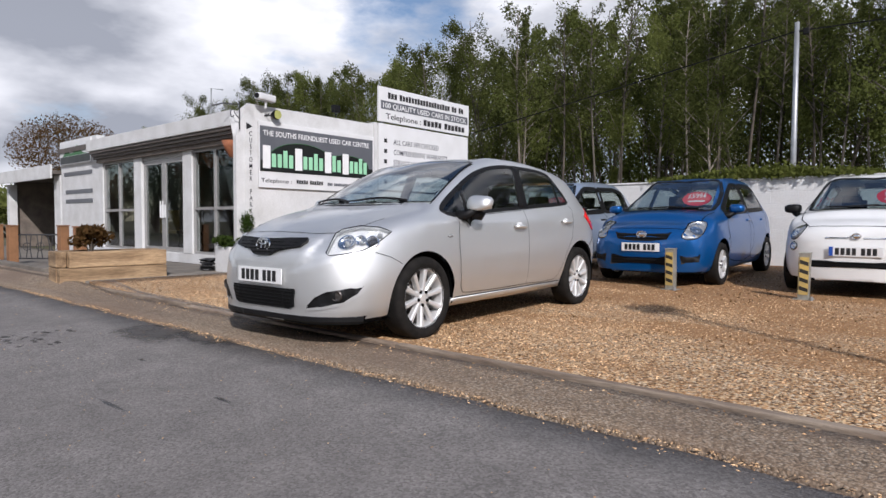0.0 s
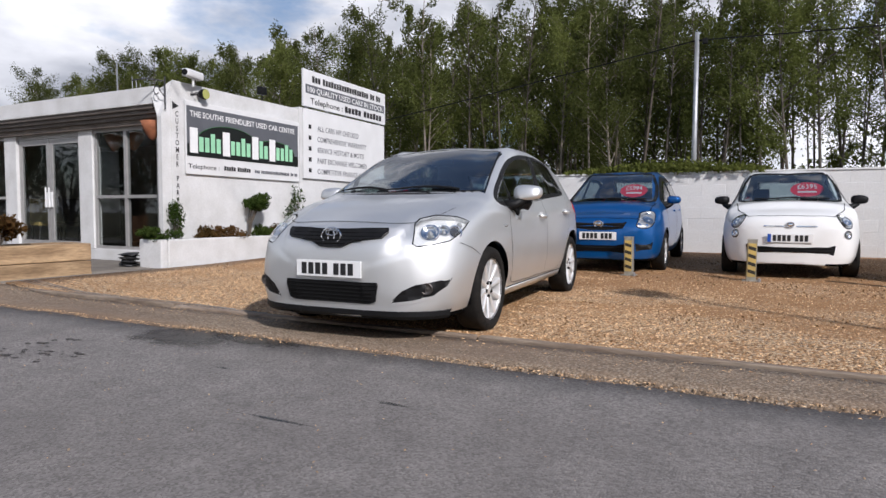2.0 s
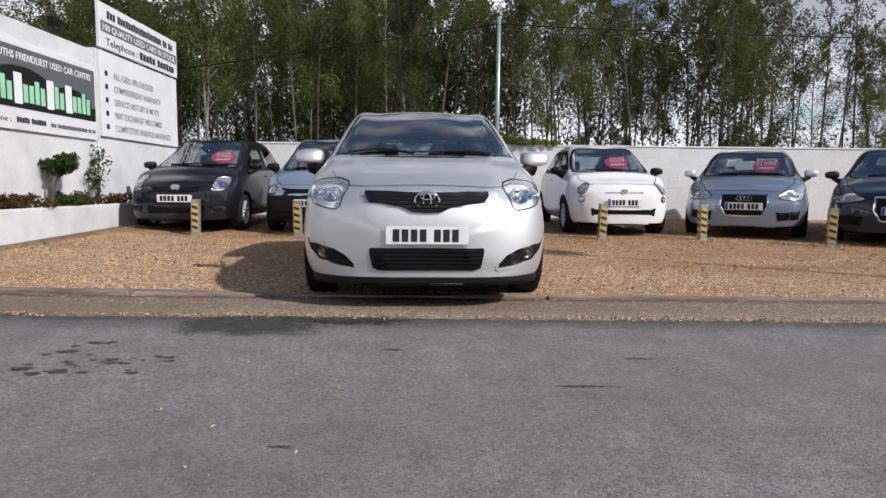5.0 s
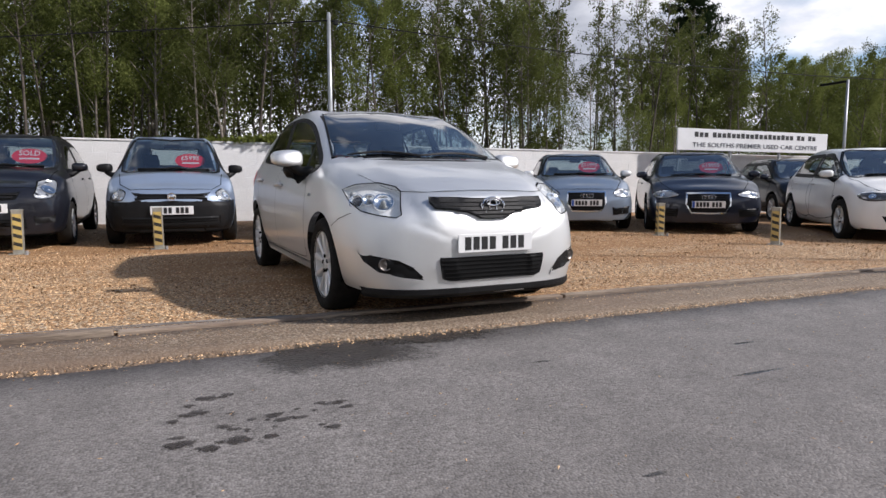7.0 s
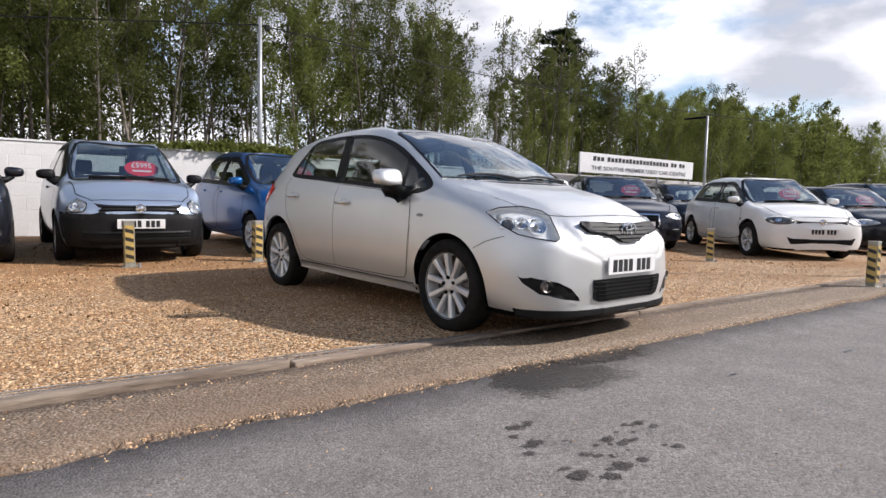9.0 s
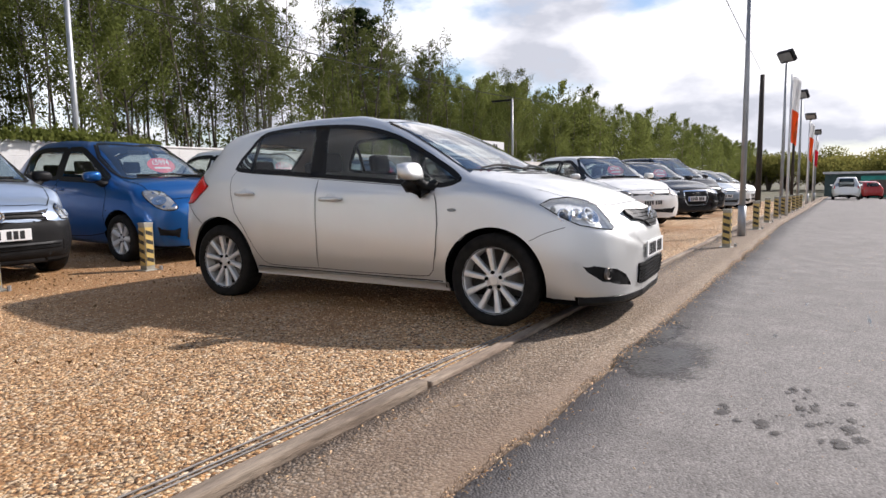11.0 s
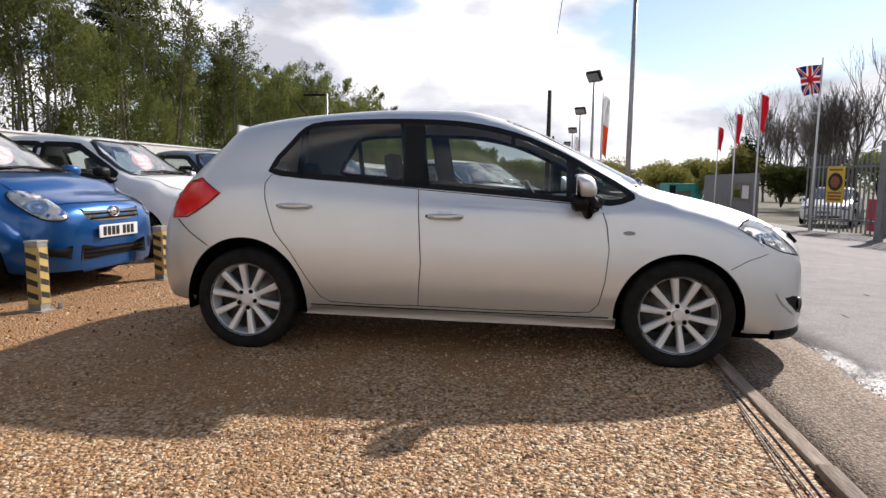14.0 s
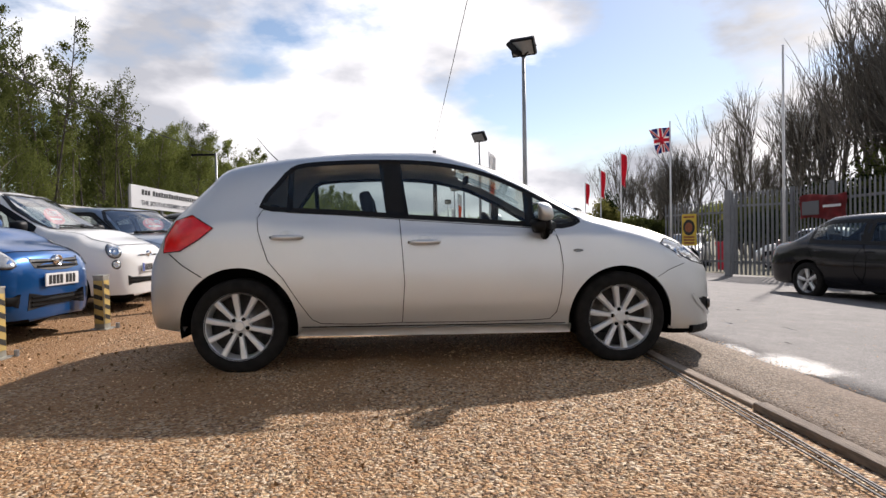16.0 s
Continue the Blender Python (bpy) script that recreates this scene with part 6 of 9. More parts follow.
# ---- the silver hatchback ----
def hatchback_shape(p):
    """Raised centre of the bonnet and nose between two creases that draw together towards the grille."""
    k = smoothstep(0.9, 1.3, p.x)
    if k > 0:
        c = 0.56 - 0.10 * (p.x - 1.2)
        if p.x > 1.9:
            c -= 0.22 * (p.x - 1.9)
        up = (1 - smoothstep(c - 0.022, c + 0.030, abs(p.y))) * k
        if p.z > 0.74:
            p.z += 0.016 * up
        p.x += 0.024 * up * smoothstep(1.9, 2.04, p.x) * smoothstep(0.24, 0.36, p.z)
    sh = (1 - abs(p.z - 0.885) / 0.05) if abs(p.z - 0.885) < 0.05 and -1.6 < p.x < 1.3 and abs(p.y) > 0.7 else 0
    p.y += math.copysign(0.006 * sh, p.y)
    low = (1 - abs(p.z - 0.33) / 0.06) if abs(p.z - 0.33) < 0.06 and -1.0 < p.x < 1.0 else 0
    p.y -= math.copysign(0.010 * low, p.y) if abs(p.y) > 0.6 else 0
    return p


# profile lines of the body from tail to nose
PLACE = [-1.965, -1.95, -1.9, -1.8, -1.7, -1.55, -1.43, -1.25, -0.9, -0.4, 0, 0.25, 0.5, 0.75, 1, 1.15, 1.27, 1.5, 1.7, 1.85, 1.98, 2.06, 2.11, 2.135]
SILL = [0.4, 0.33, 0.29, 0.28, 0.27, 0.26, 0.25, 0.25, 0.23, 0.22, 0.21, 0.21, 0.21, 0.21, 0.205, 0.2, 0.2, 0.195, 0.175, 0.168, 0.165, 0.165, 0.168, 0.18]
HALF_WIDTH = [0.4, 0.6, 0.715, 0.79, 0.83, 0.86, 0.87, 0.875, 0.88, 0.88, 0.88, 0.88, 0.88, 0.88, 0.878, 0.876, 0.875, 0.868, 0.845, 0.8, 0.71, 0.6, 0.46, 0.26]
SHOULDER_Y = [0.37, 0.56, 0.67, 0.75, 0.78, 0.79, 0.785, 0.785, 0.785, 0.79, 0.79, 0.795, 0.8, 0.805, 0.81, 0.81, 0.81, 0.79, 0.76, 0.71, 0.63, 0.54, 0.42, 0.24]
SHOULDER_Z = [0.58, 0.66, 0.76, 0.87, 0.94, 1.02, 1.06, 1.085, 1.065, 1.035, 1, 0.985, 0.965, 0.95, 0.935, 0.92, 0.905, 0.865, 0.8, 0.745, 0.68, 0.62, 0.56, 0.49]
ROOF_EDGE_Y = [0.28, 0.45, 0.55, 0.62, 0.625, 0.615, 0.605, 0.605, 0.615, 0.625, 0.625, 0.63, 0.65, 0.68, 0.705, 0.71, 0.7, 0.66, 0.61, 0.55, 0.47, 0.4, 0.3, 0.16]
ROOF_EDGE_Z = [0.61, 0.7, 0.8, 1, 1.1, 1.24, 1.345, 1.39, 1.43, 1.455, 1.45, 1.4, 1.31, 1.19, 1.06, 1, 0.975, 0.925, 0.865, 0.81, 0.745, 0.7, 0.63, 0.53]
CROWN_Z = [0.62, 0.72, 0.82, 1.05, 1.16, 1.3, 1.41, 1.45, 1.487, 1.512, 1.508, 1.468, 1.385, 1.275, 1.15, 1.06, 1.005, 0.955, 0.905, 0.858, 0.795, 0.742, 0.662, 0.548]
MAIN_ROWS = list(zip(PLACE, SILL, HALF_WIDTH, SHOULDER_Y, SHOULDER_Z, ROOF_EDGE_Y, ROOF_EDGE_Z, CROWN_Z))


def silver_hatchback(m):
    car = thing("hatchback_car", m, "silver five-door hatchback car with alloy wheels on the gravel", "car")
    sh = Shell(MAIN_ROWS, 120, (4, 6, 6, 5, 11, 5, 6), hatchback_shape)
    arches = [(1.30, 0.30, 0.368), (-1.30, 0.315, 0.385)]
    fwin = [(-0.185, 1.030), (0.2, 1.0), (0.62, 0.967), (0.66, 0.965), (0.66, 1.195), (0.50, 1.270), (0.36, 1.330), (0.20, 1.375), (0.0, 1.402), (-0.24, 1.412)]
    qwin = [(0.70, 0.962), (0.90, 0.950), (0.985, 0.985), (0.93, 1.035), (0.80, 1.115), (0.70, 1.168)]
    rwin = [(-0.93, 1.085), (-0.6, 1.062), (-0.27, 1.040), (-0.315, 1.412), (-0.60, 1.410), (-0.82, 1.395), (-0.93, 1.33)]
    rq = [(-1.12, 1.105), (-0.97, 1.088), (-0.97, 1.33), (-1.04, 1.25)]
    outer = [(-1.165, 1.105), (-0.95, 1.072), (-0.6, 1.050), (-0.2, 1.018), (0.25, 0.985), (0.66, 0.952), (0.90, 0.935), (1.01, 0.965), (1.03, 0.99), (0.95, 1.05), (0.80, 1.135), (0.62, 1.232),
             (0.43, 1.318), (0.23, 1.378), (0.0, 1.415), (-0.3, 1.428), (-0.62, 1.424), (-0.86, 1.410), (-0.97, 1.375), (-1.05, 1.28)]
    ws = [(1.04, -0.70), (1.16, -0.50), (1.21, -0.25), (1.225, 0.0), (1.21, 0.25), (1.16, 0.50), (1.04, 0.70), (0.80, 0.655), (0.50, 0.605), (0.29, 0.565), (0.26, 0.3), (0.25, 0), (0.26, -0.3), (0.29, -0.565), (0.50, -0.605), (0.80, -0.655)]
    tg = [(-0.50, 1.10), (0.50, 1.10), (0.47, 1.35), (-0.47, 1.35)]
    cuts = [(tg, "B"), (ws, "T")]
    fdoor = [(-0.217, 0.31), (-0.197, 0.58), (-0.210, 0.80), (-0.225, 1.006), (0.25, 0.970), (0.84, 0.925), (0.875, 0.82), (0.89, 0.68), (0.875, 0.50), (0.845, 0.36), (0.80, 0.312), (0.70, 0.305), (0.25, 0.303)]
    rdoor = [(-0.217, 0.31), (-0.197, 0.58), (-0.210, 0.80), (-0.225, 1.008), (-0.6, 1.040), (-0.95, 1.062), (-1.14, 1.085), (-1.175, 1.03), (-1.165, 0.94), (-1.10, 0.74), (-1.0, 0.62), (-0.90, 0.46), (-0.82, 0.345), (-0.76, 0.315), (-0.5, 0.305)]
    for ax in "LR":
        for poly, nm in ((fdoor, "front_door"), (rdoor, "rear_door")):
            d = sh.skin(nm, sh.panel(poly, ax, 0.0022, 0.06, 0), M_SILVER, car)
            part("panel_gap", sh.band(poly, ax, 0.0046, 0.0042), M_SEAM, car)
            u = 0.0 - 0.06 if nm == "front_door" else -0.975
            z = 0.852 if nm == "front_door" else 0.897
            q, nr = sh.hit(u, z, ax)
            o = nr.to_track_quat("Z", "Y").to_matrix().to_4x4()
            bm = bmesh.new()
            bmesh.ops.create_uvsphere(bm, u_segments=18, v_segments=8, radius=1)
            for v in bm.verts:
                v.co = q + nr * (0.003 + 0.002 * v.co.y) + Vector((v.co.x * 0.056, 0, -0.001 + v.co.z * 0.045))
            part("handle_recess", bm, M_LAMP, d, smooth=True)
            bm = bmesh.new()
            s = 1 if ax == "L" else -1
            pts = [(u - 0.105, 0.004), (u - 0.09, 0.026), (u - 0.04, 0.040), (u + 0.04, 0.040), (u + 0.09, 0.026), (u + 0.105, 0.004)]
            tube(bm, [Vector((a, q.y + s * b, q.z)) for a, b in pts], [0.010, 0.015, 0.016, 0.016, 0.015, 0.010], 8)
            part("door_handle", bm, M_SILVER, d, smooth=True)
        for a, b in ((outer, 0.034),):
            part("window_trim", sh.band(rounded(a, 2), ax, b, 0.0045, True, 0.010), M_PLASTIC, car, "black trim round the side windows", True)
        pil = [[(-0.315, 1.035), (-0.16, 1.025), (-0.215, 1.42), (-0.365, 1.425)], [(0.645, 0.955), (0.715, 0.95), (0.715, 1.18), (0.645, 1.215)], [(-0.985, 1.08), (-0.945, 1.075), (-0.945, 1.38), (-0.985, 1.35)]]
        for k, poly in enumerate(pil):
            part(("b_pillar", "quarter_divider", "rear_divider")[k], sh.panel(poly, ax, 0.0052, 0.1, 0.004), M_PLASTIC, car, smooth=True)
        g = sh.skin("side_glass", sh.panel(rounded(outer, 2), ax, 0.003, 0.06, 0), M_GLASS, car, "tinted side glass")
        g.visible_shadow = False
        sh.skin("window_surround", sh.band(rounded(outer, 2), ax, 0.040, 0.0026, True, -0.026, 4), M_SILVER, car)
        cuts.append((outer, ax, True))
        part("sill_strip", sh.panel([(-0.93, 0.235), (0.95, 0.215), (0.95, 0.272), (-0.88, 0.287)], ax, 0.010, 0.1, 0.012), M_SILVER, car, "silver side skirt", True)
        part("sill_gap", sh.band([(-0.92, 0.292), (0.94, 0.278)], ax, 0.008, 0.0025, False), M_SEAM, car)
        part("side_repeater", sh.panel([(1.00 + 0.035 * math.cos(a), 0.778 + 0.011 * math.sin(a)) for a in np.linspace(0, 2 * math.pi, 13)[:-1]], ax, 0.007, 0.05, 0.006), M_LENS, car, smooth=True)
        part("bumper_gap", sh.band([(1.565, 0.585), (1.66, 0.635), (1.74, 0.66), (1.78, 0.672)], ax, 0.004, 0.0032, False), M_SEAM, car)
        part("rear_bumper_gap", sh.band([(-1.53, 0.64), (-1.66, 0.72), (-1.76, 0.80)], ax, 0.007, 0.003, False), M_SEAM, car)
        tail = [(-1.615, 1.055), (-1.46, 0.965), (-1.55, 0.89), (-1.68, 0.815), (-1.80, 0.805), (-1.80, 0.90), (-1.74, 1.02)]
        tl = part("tail_lamp", sh.panel(tail, ax, 0.006, 0.04, 0.008), M_RED_LENS, car, "red tail lamp cluster", True)
        part("tail_lamp_edge", sh.band(tail, ax, 0.006, 0.0065), M_SEAM, tl)
    # glass in front and behind
    g = sh.skin("windscreen", sh.panel(ws, "T", 0.003, 0.06, 0), M_SCREEN, car, "laminated windscreen")
    g.visible_shadow = False
    part("windscreen_seal", sh.band(ws, "T", 0.016, 0.0045, True, 0.004), M_PLASTIC, car, smooth=True)
    g = part("tailgate_window", sh.panel(tg, "B", 0.003, 0.08, 0.003), M_GLASS, car, smooth=True)
    g.visible_shadow = False
    part("tailgate_seal", sh.band(tg, "B", 0.05, 0.0045), M_PLASTIC, car)
    bm = bmesh.new()
    tube(bm, [(-1.12, 0.0, 1.455), (-1.26, 0.0, 1.60), (-1.34, 0.0, 1.70)], [0.006, 0.003, 0.002], 6)
    part("aerial", bm, M_PLASTIC, car)
    part("scuttle", sh.panel([(1.20, -0.52), (1.26, -0.25), (1.275, 0), (1.26, 0.25), (1.20, 0.52), (1.235, 0.25), (1.245, 0), (1.235, -0.25)], "T", 0.003, 0.05, 0.003), M_PLASTIC, car)
    for y0, y1, u1 in ((0.52, -0.10, 0.06), (-0.08, -0.60, 0.055)):
        bm = bmesh.new()
        pts = []
        for k in range(7):
            t = k / 6
            y = y0 + (y1 - y0) * t
            p, nr = sh.hit(1.215 - 0.28 * y * y - u1 * math.sin(math.pi * min(1, t * 1.1)) - 0.02 * t, y, "T")
            pts.append(p + nr * 0.016)
        tube(bm, pts, [0.012, 0.012, 0.011, 0.010, 0.009, 0.008, 0.006], 6)
        part("wiper", bm, M_PLASTIC, car, "black windscreen wiper")
    # bonnet and nose
    lamp = [(-0.575, 0.815), (-0.66, 0.845), (-0.80, 0.855), (-0.925, 0.83), (-0.975, 0.80), (-1.035, 0.665), (-1.01, 0.648), (-0.90, 0.662), (-0.78, 0.685), (-0.68, 0.735)]
    lamp_area = sum(p[0] * q[1] - q[0] * p[1] for p, q in zip(lamp, lamp[1:] + lamp[:1]))
    turn = -1 if lamp_area > 0 else 1
    bon = [(1.10, -0.715), (1.24, -0.60), (1.275, -0.3), (1.285, 0), (1.275, 0.3), (1.24, 0.60), (1.10, 0.715), (1.30, 0.705), (1.55, 0.665), (1.76, 0.60), (1.86, 0.535), (1.95, 0.42), (1.985, 0.25), (2.0, 0.0), (1.985, -0.25), (1.95, -0.42), (1.86, -0.535), (1.76, -0.60), (1.55, -0.665), (1.30, -0.705)]
    sheet_bm = sh.panel(bon[1:6] + bon[7:], "T", 0.0022, 0.035, 0)
    kill = [f for f in sheet_bm.faces for ax in ("FL", "FR") if any(inside((v.co.dot(Vector(AX[ax][0])), v.co.z), lamp) for v in f.verts) and f.calc_center_median().y * (1 if ax == "FL" else -1) > 0]
    bmesh.ops.delete(sheet_bm, geom=list(set(kill)), context="FACES_ONLY")
    sh.skin("bonnet", sheet_bm, M_SILVER, car)
    part("bonnet_gap", sh.band(rounded(bon[8:-1], 3, False), "T", 0.0042, 0.0036, False), M_SEAM, car)
    gr = [(-0.39, 0.758), (-0.24, 0.757), (-0.10, 0.752), (0.10, 0.752), (0.24, 0.757), (0.39, 0.758), (0.395, 0.735), (0.37, 0.700), (0.26, 0.690), (0.16, 0.672), (0.09, 0.640), (0.0, 0.636), (-0.09, 0.640), (-0.16, 0.672), (-0.26, 0.690), (-0.37, 0.700), (-0.395, 0.735)]
    lg = [(-0.36, 0.412), (0.36, 0.412), (0.365, 0.39), (0.345, 0.285), (0.30, 0.268), (-0.30, 0.268), (-0.345, 0.285), (-0.365, 0.39)]
    for poly, nm, zs in ((gr, "upper_grille", (0.665, 0.690, 0.715, 0.738)), (lg, "lower_grille", (0.29, 0.315, 0.34, 0.365, 0.39))):
        edge = [(a[0] + (b[0] - a[0]) * j / 6, a[1] + (b[1] - a[1]) * j / 6) for a, b in zip(poly, poly[1:] + poly[:1]) for j in range(6)]
        g = part(nm, sh.panel(edge, "F", 0.022 if poly is gr else 0.011, 0.014, 0.03), M_PLASTIC, car, "black slatted grille", True)
        for z in zs:
            ys = [y for y in steps(-0.39, 0.39, 0.03) if inside((y, z), poly)]
            bm = bmesh.new()
            tube(bm, [sh.hit(y, z, "F")[0] + Vector((0.024 if poly is gr else 0.014, 0, 0)) for y in ys], 0.0045, 5)
            part("slat", bm, M_SEAM, g)
    q, nr = sh.hit(0, 0.727, "F")
    bm = bmesh.new()
    def oval(a, b, r, c=(0, 0)):
        o = Matrix.Translation(q + Vector((0.040, 0, -0.012))) @ pose(0, 0, 0, 0, -6, 0)
        pts = [o @ Vector((0, c[0] + a * math.cos(t), c[1] + b * math.sin(t))) for t in np.linspace(0, 2 * math.pi, 29)[:-1]]
        tube(bm, pts + pts[:2], r, 7, False)
    oval(0.078, 0.053, 0.0075)
    oval(0.026, 0.045, 0.0055)
    oval(0.048, 0.018, 0.0055, (0, 0.022))
    part("badge", bm, M_CHROME, car, "chrome oval badge on the grille", True)
    q, nr = sh.hit(0, 0.494, "F")
    plate(car, Matrix.Translation((q.x + 0.014, 0, q.z)) @ pose(0, 0, 0, 0, 0, 90))
    for s in (-1, 1):
        fog = [(s * y, z) for y, z in ((0.80, 0.455), (0.72, 0.425), (0.60, 0.400), (0.52, 0.360), (0.46, 0.300), (0.45, 0.272), (0.58, 0.288), (0.70, 0.320), (0.77, 0.385))]
        f = part("fog_lamp_recess", sh.panel(fog, "F", 0.003, 0.04, 0.006), M_PLASTIC, car, "black fog lamp recess", True)
        part("recess_edge", sh.band(fog[4:] + fog[:1], "F", 0.020, 0.008, False), M_SILVER, f, smooth=True)
        q, nr = sh.hit(s * 0.665, 0.375, "F")
        bm = bmesh.new()
        lathe(bm, [(0.040, -0.004), (0.038, 0.012), (0.034, 0.012), (0.031, 0.004), (0.014, 0.006), (0.0005, 0.010)], "Z", 20)
        bmesh.ops.transform(bm, matrix=Matrix.Translation(q) @ nr.lerp(Vector((1, 0, 0)), 0.6).to_track_quat("Z", "Y").to_matrix().to_4x4(), verts=bm.verts)
        part("fog_lamp", bm, M_DISC, f, smooth=True)
    for s in "LR":
        a = "F" + s
        lm = part("headlamp", sh.panel(lamp, a, -0.032, 0.03, -0.034), M_LAMP, car, "clear headlamp with chrome reflectors", True)
        # silver skin round the opening, under the lamp's edge
        sh.skin("lamp_surround", sh.band(lamp, a, 0.060, 0.0026, True, 0.030 * turn, 4), M_SILVER, car)
        part("lamp_edge", sh.band(lamp, a, 0.007, 0.0045), M_SEAM, lm)
        for h, z, r, dark in ((-0.895, 0.752, 0.060, False), (-0.705, 0.752, 0.046, True), (-0.795, 0.765, 0.040, False)):
            q, nr = sh.hit(h, z, a)
            o = Matrix.Translation(q - nr * 0.029) @ nr.lerp(Vector((1, 0, 0.1)), 0.3).to_track_quat("Z", "Y").to_matrix().to_4x4()
            bm = bmesh.new()
            lathe(bm, [(r * 1.08, 0.0), (r * 1.08, 0.022), (r * 0.98, 0.024), (r * 0.80, 0.012), (r * 0.5, 0.003), (r * 0.30, 0.001)], "Z", 28)
            bmesh.ops.transform(bm, matrix=o, verts=bm.verts)
            rf = part("reflector", bm, M_CHROME, lm, smooth=True)
            bm = bmesh.new()
            lathe(bm, [(r * 0.62 if dark else r * 0.28, 0.0), (r * 0.60 if dark else r * 0.26, 0.014), (r * 0.40 if dark else r * 0.18, 0.022), (0.0005, 0.026)], "Z", 20)
            bmesh.ops.transform(bm, matrix=o, verts=bm.verts)
            part("bulb", bm, M_PROJECTOR if dark else M_LENS, rf, smooth=True)
        q, nr = sh.hit(-0.655, 0.800, a)
        bm = bmesh.new()
        lathe(bm, [(0.020, 0.0), (0.019, 0.018), (0.010, 0.026), (0.0005, 0.028)], "Z", 14)
        bmesh.ops.transform(bm, matrix=Matrix.Translation(q - nr * 0.031) @ nr.to_track_quat("Z", "Y").to_matrix().to_4x4(), verts=bm.verts)
        part("indicator_bulb", bm, M_LENS, lm, smooth=True)
        cv = sh.skin("cover", sh.panel(lamp, a, 0.004, 0.03, 0), M_CLEAR, lm, "clear lamp cover")
        cv.visible_shadow = False
        cuts.append((lamp, a, True))
    bm = bmesh.new()
    rows = []
    for y in steps(-0.76, 0.76, 0.04):
        q, nr = sh.hit(y, 0.232, "F")
        o = Vector((nr.x, nr.y, 0)).normalized()
        rows.append([bm.verts.new(Vector((q.x, q.y, z)) + o * d) for d, z in ((-0.004, 0.226), (0.004, 0.220), (0.004, 0.190), (-0.010, 0.168), (-0.10, 0.166), (-0.10, 0.226))])
    for r0, r1 in zip(rows, rows[1:]):
        for k in range(6):
            bm.faces.new((r0[k], r0[(k + 1) % 6], r1[(k + 1) % 6], r1[k]))
    bm.faces.new(rows[0]), bm.faces.new(rows[-1][::-1])
    bmesh.ops.recalc_face_normals(bm, faces=bm.faces)
    part("front_lip", bm, M_PLASTIC, car, "black lower lip")
    mirrors(car, 0.73, 0.955, 1.045, M_SILVER, 1.0, True)
    interior(car, dict(W=1.70, H=1.515, belt=1.0, uF=2.1, uR=-1.9, u_dash=0.62, u_cowl=1.02, u_fs=-0.02, u_rs=-0.85, u_ws_top=0.24))
    bm = boxes((0.95, 1.02, -0.55, -0.30, 1.0, 1.004))
    part("paper_notice", bm, M_BOARD, car)
    sh.cut(cuts, arches)
    arch_lips(car, sh, arches, M_SILVER, 0.06, 64)
    wells(car, arches, 0.50, 0.835)
    finish_shell(car, sh, M_SILVER, low=0.215)
    wheel_set(car, "hatchback", (1.30, -1.30), 0.765, 0.317, 0.228, 0.205, 10, False)
    return car

# ---- trees ----
def leaf_mesh(name, pts, size, mat, rng, droop=0.3, aspect=0.6):
    """Many small pointed leaves at the points."""
    n = len(pts)
    P = np.array(pts)
    d = rng.normal(size=(n, 3))
    d[:, 2] -= droop * 2
    d /= np.linalg.norm(d, axis=1)[:, None]
    e = np.cross(d, rng.normal(size=(n, 3)))
    e /= np.linalg.norm(e, axis=1)[:, None] + 1e-9
    s = (size * (0.6 + 0.8 * rng.random(n)))[:, None]
    v = np.stack([P - d * s * 0.4, P + d * s * 0.2 + e * s * aspect * 0.55, P + d * s * 0.5 - e * s * aspect * 0.4], 1).reshape(-1, 3)
    me = bpy.data.meshes.new(name)
    f = np.arange(3 * n).reshape(-1, 3)
    me.from_pydata(v.tolist(), [], f.tolist())
    me.materials.append(mat)
    return me


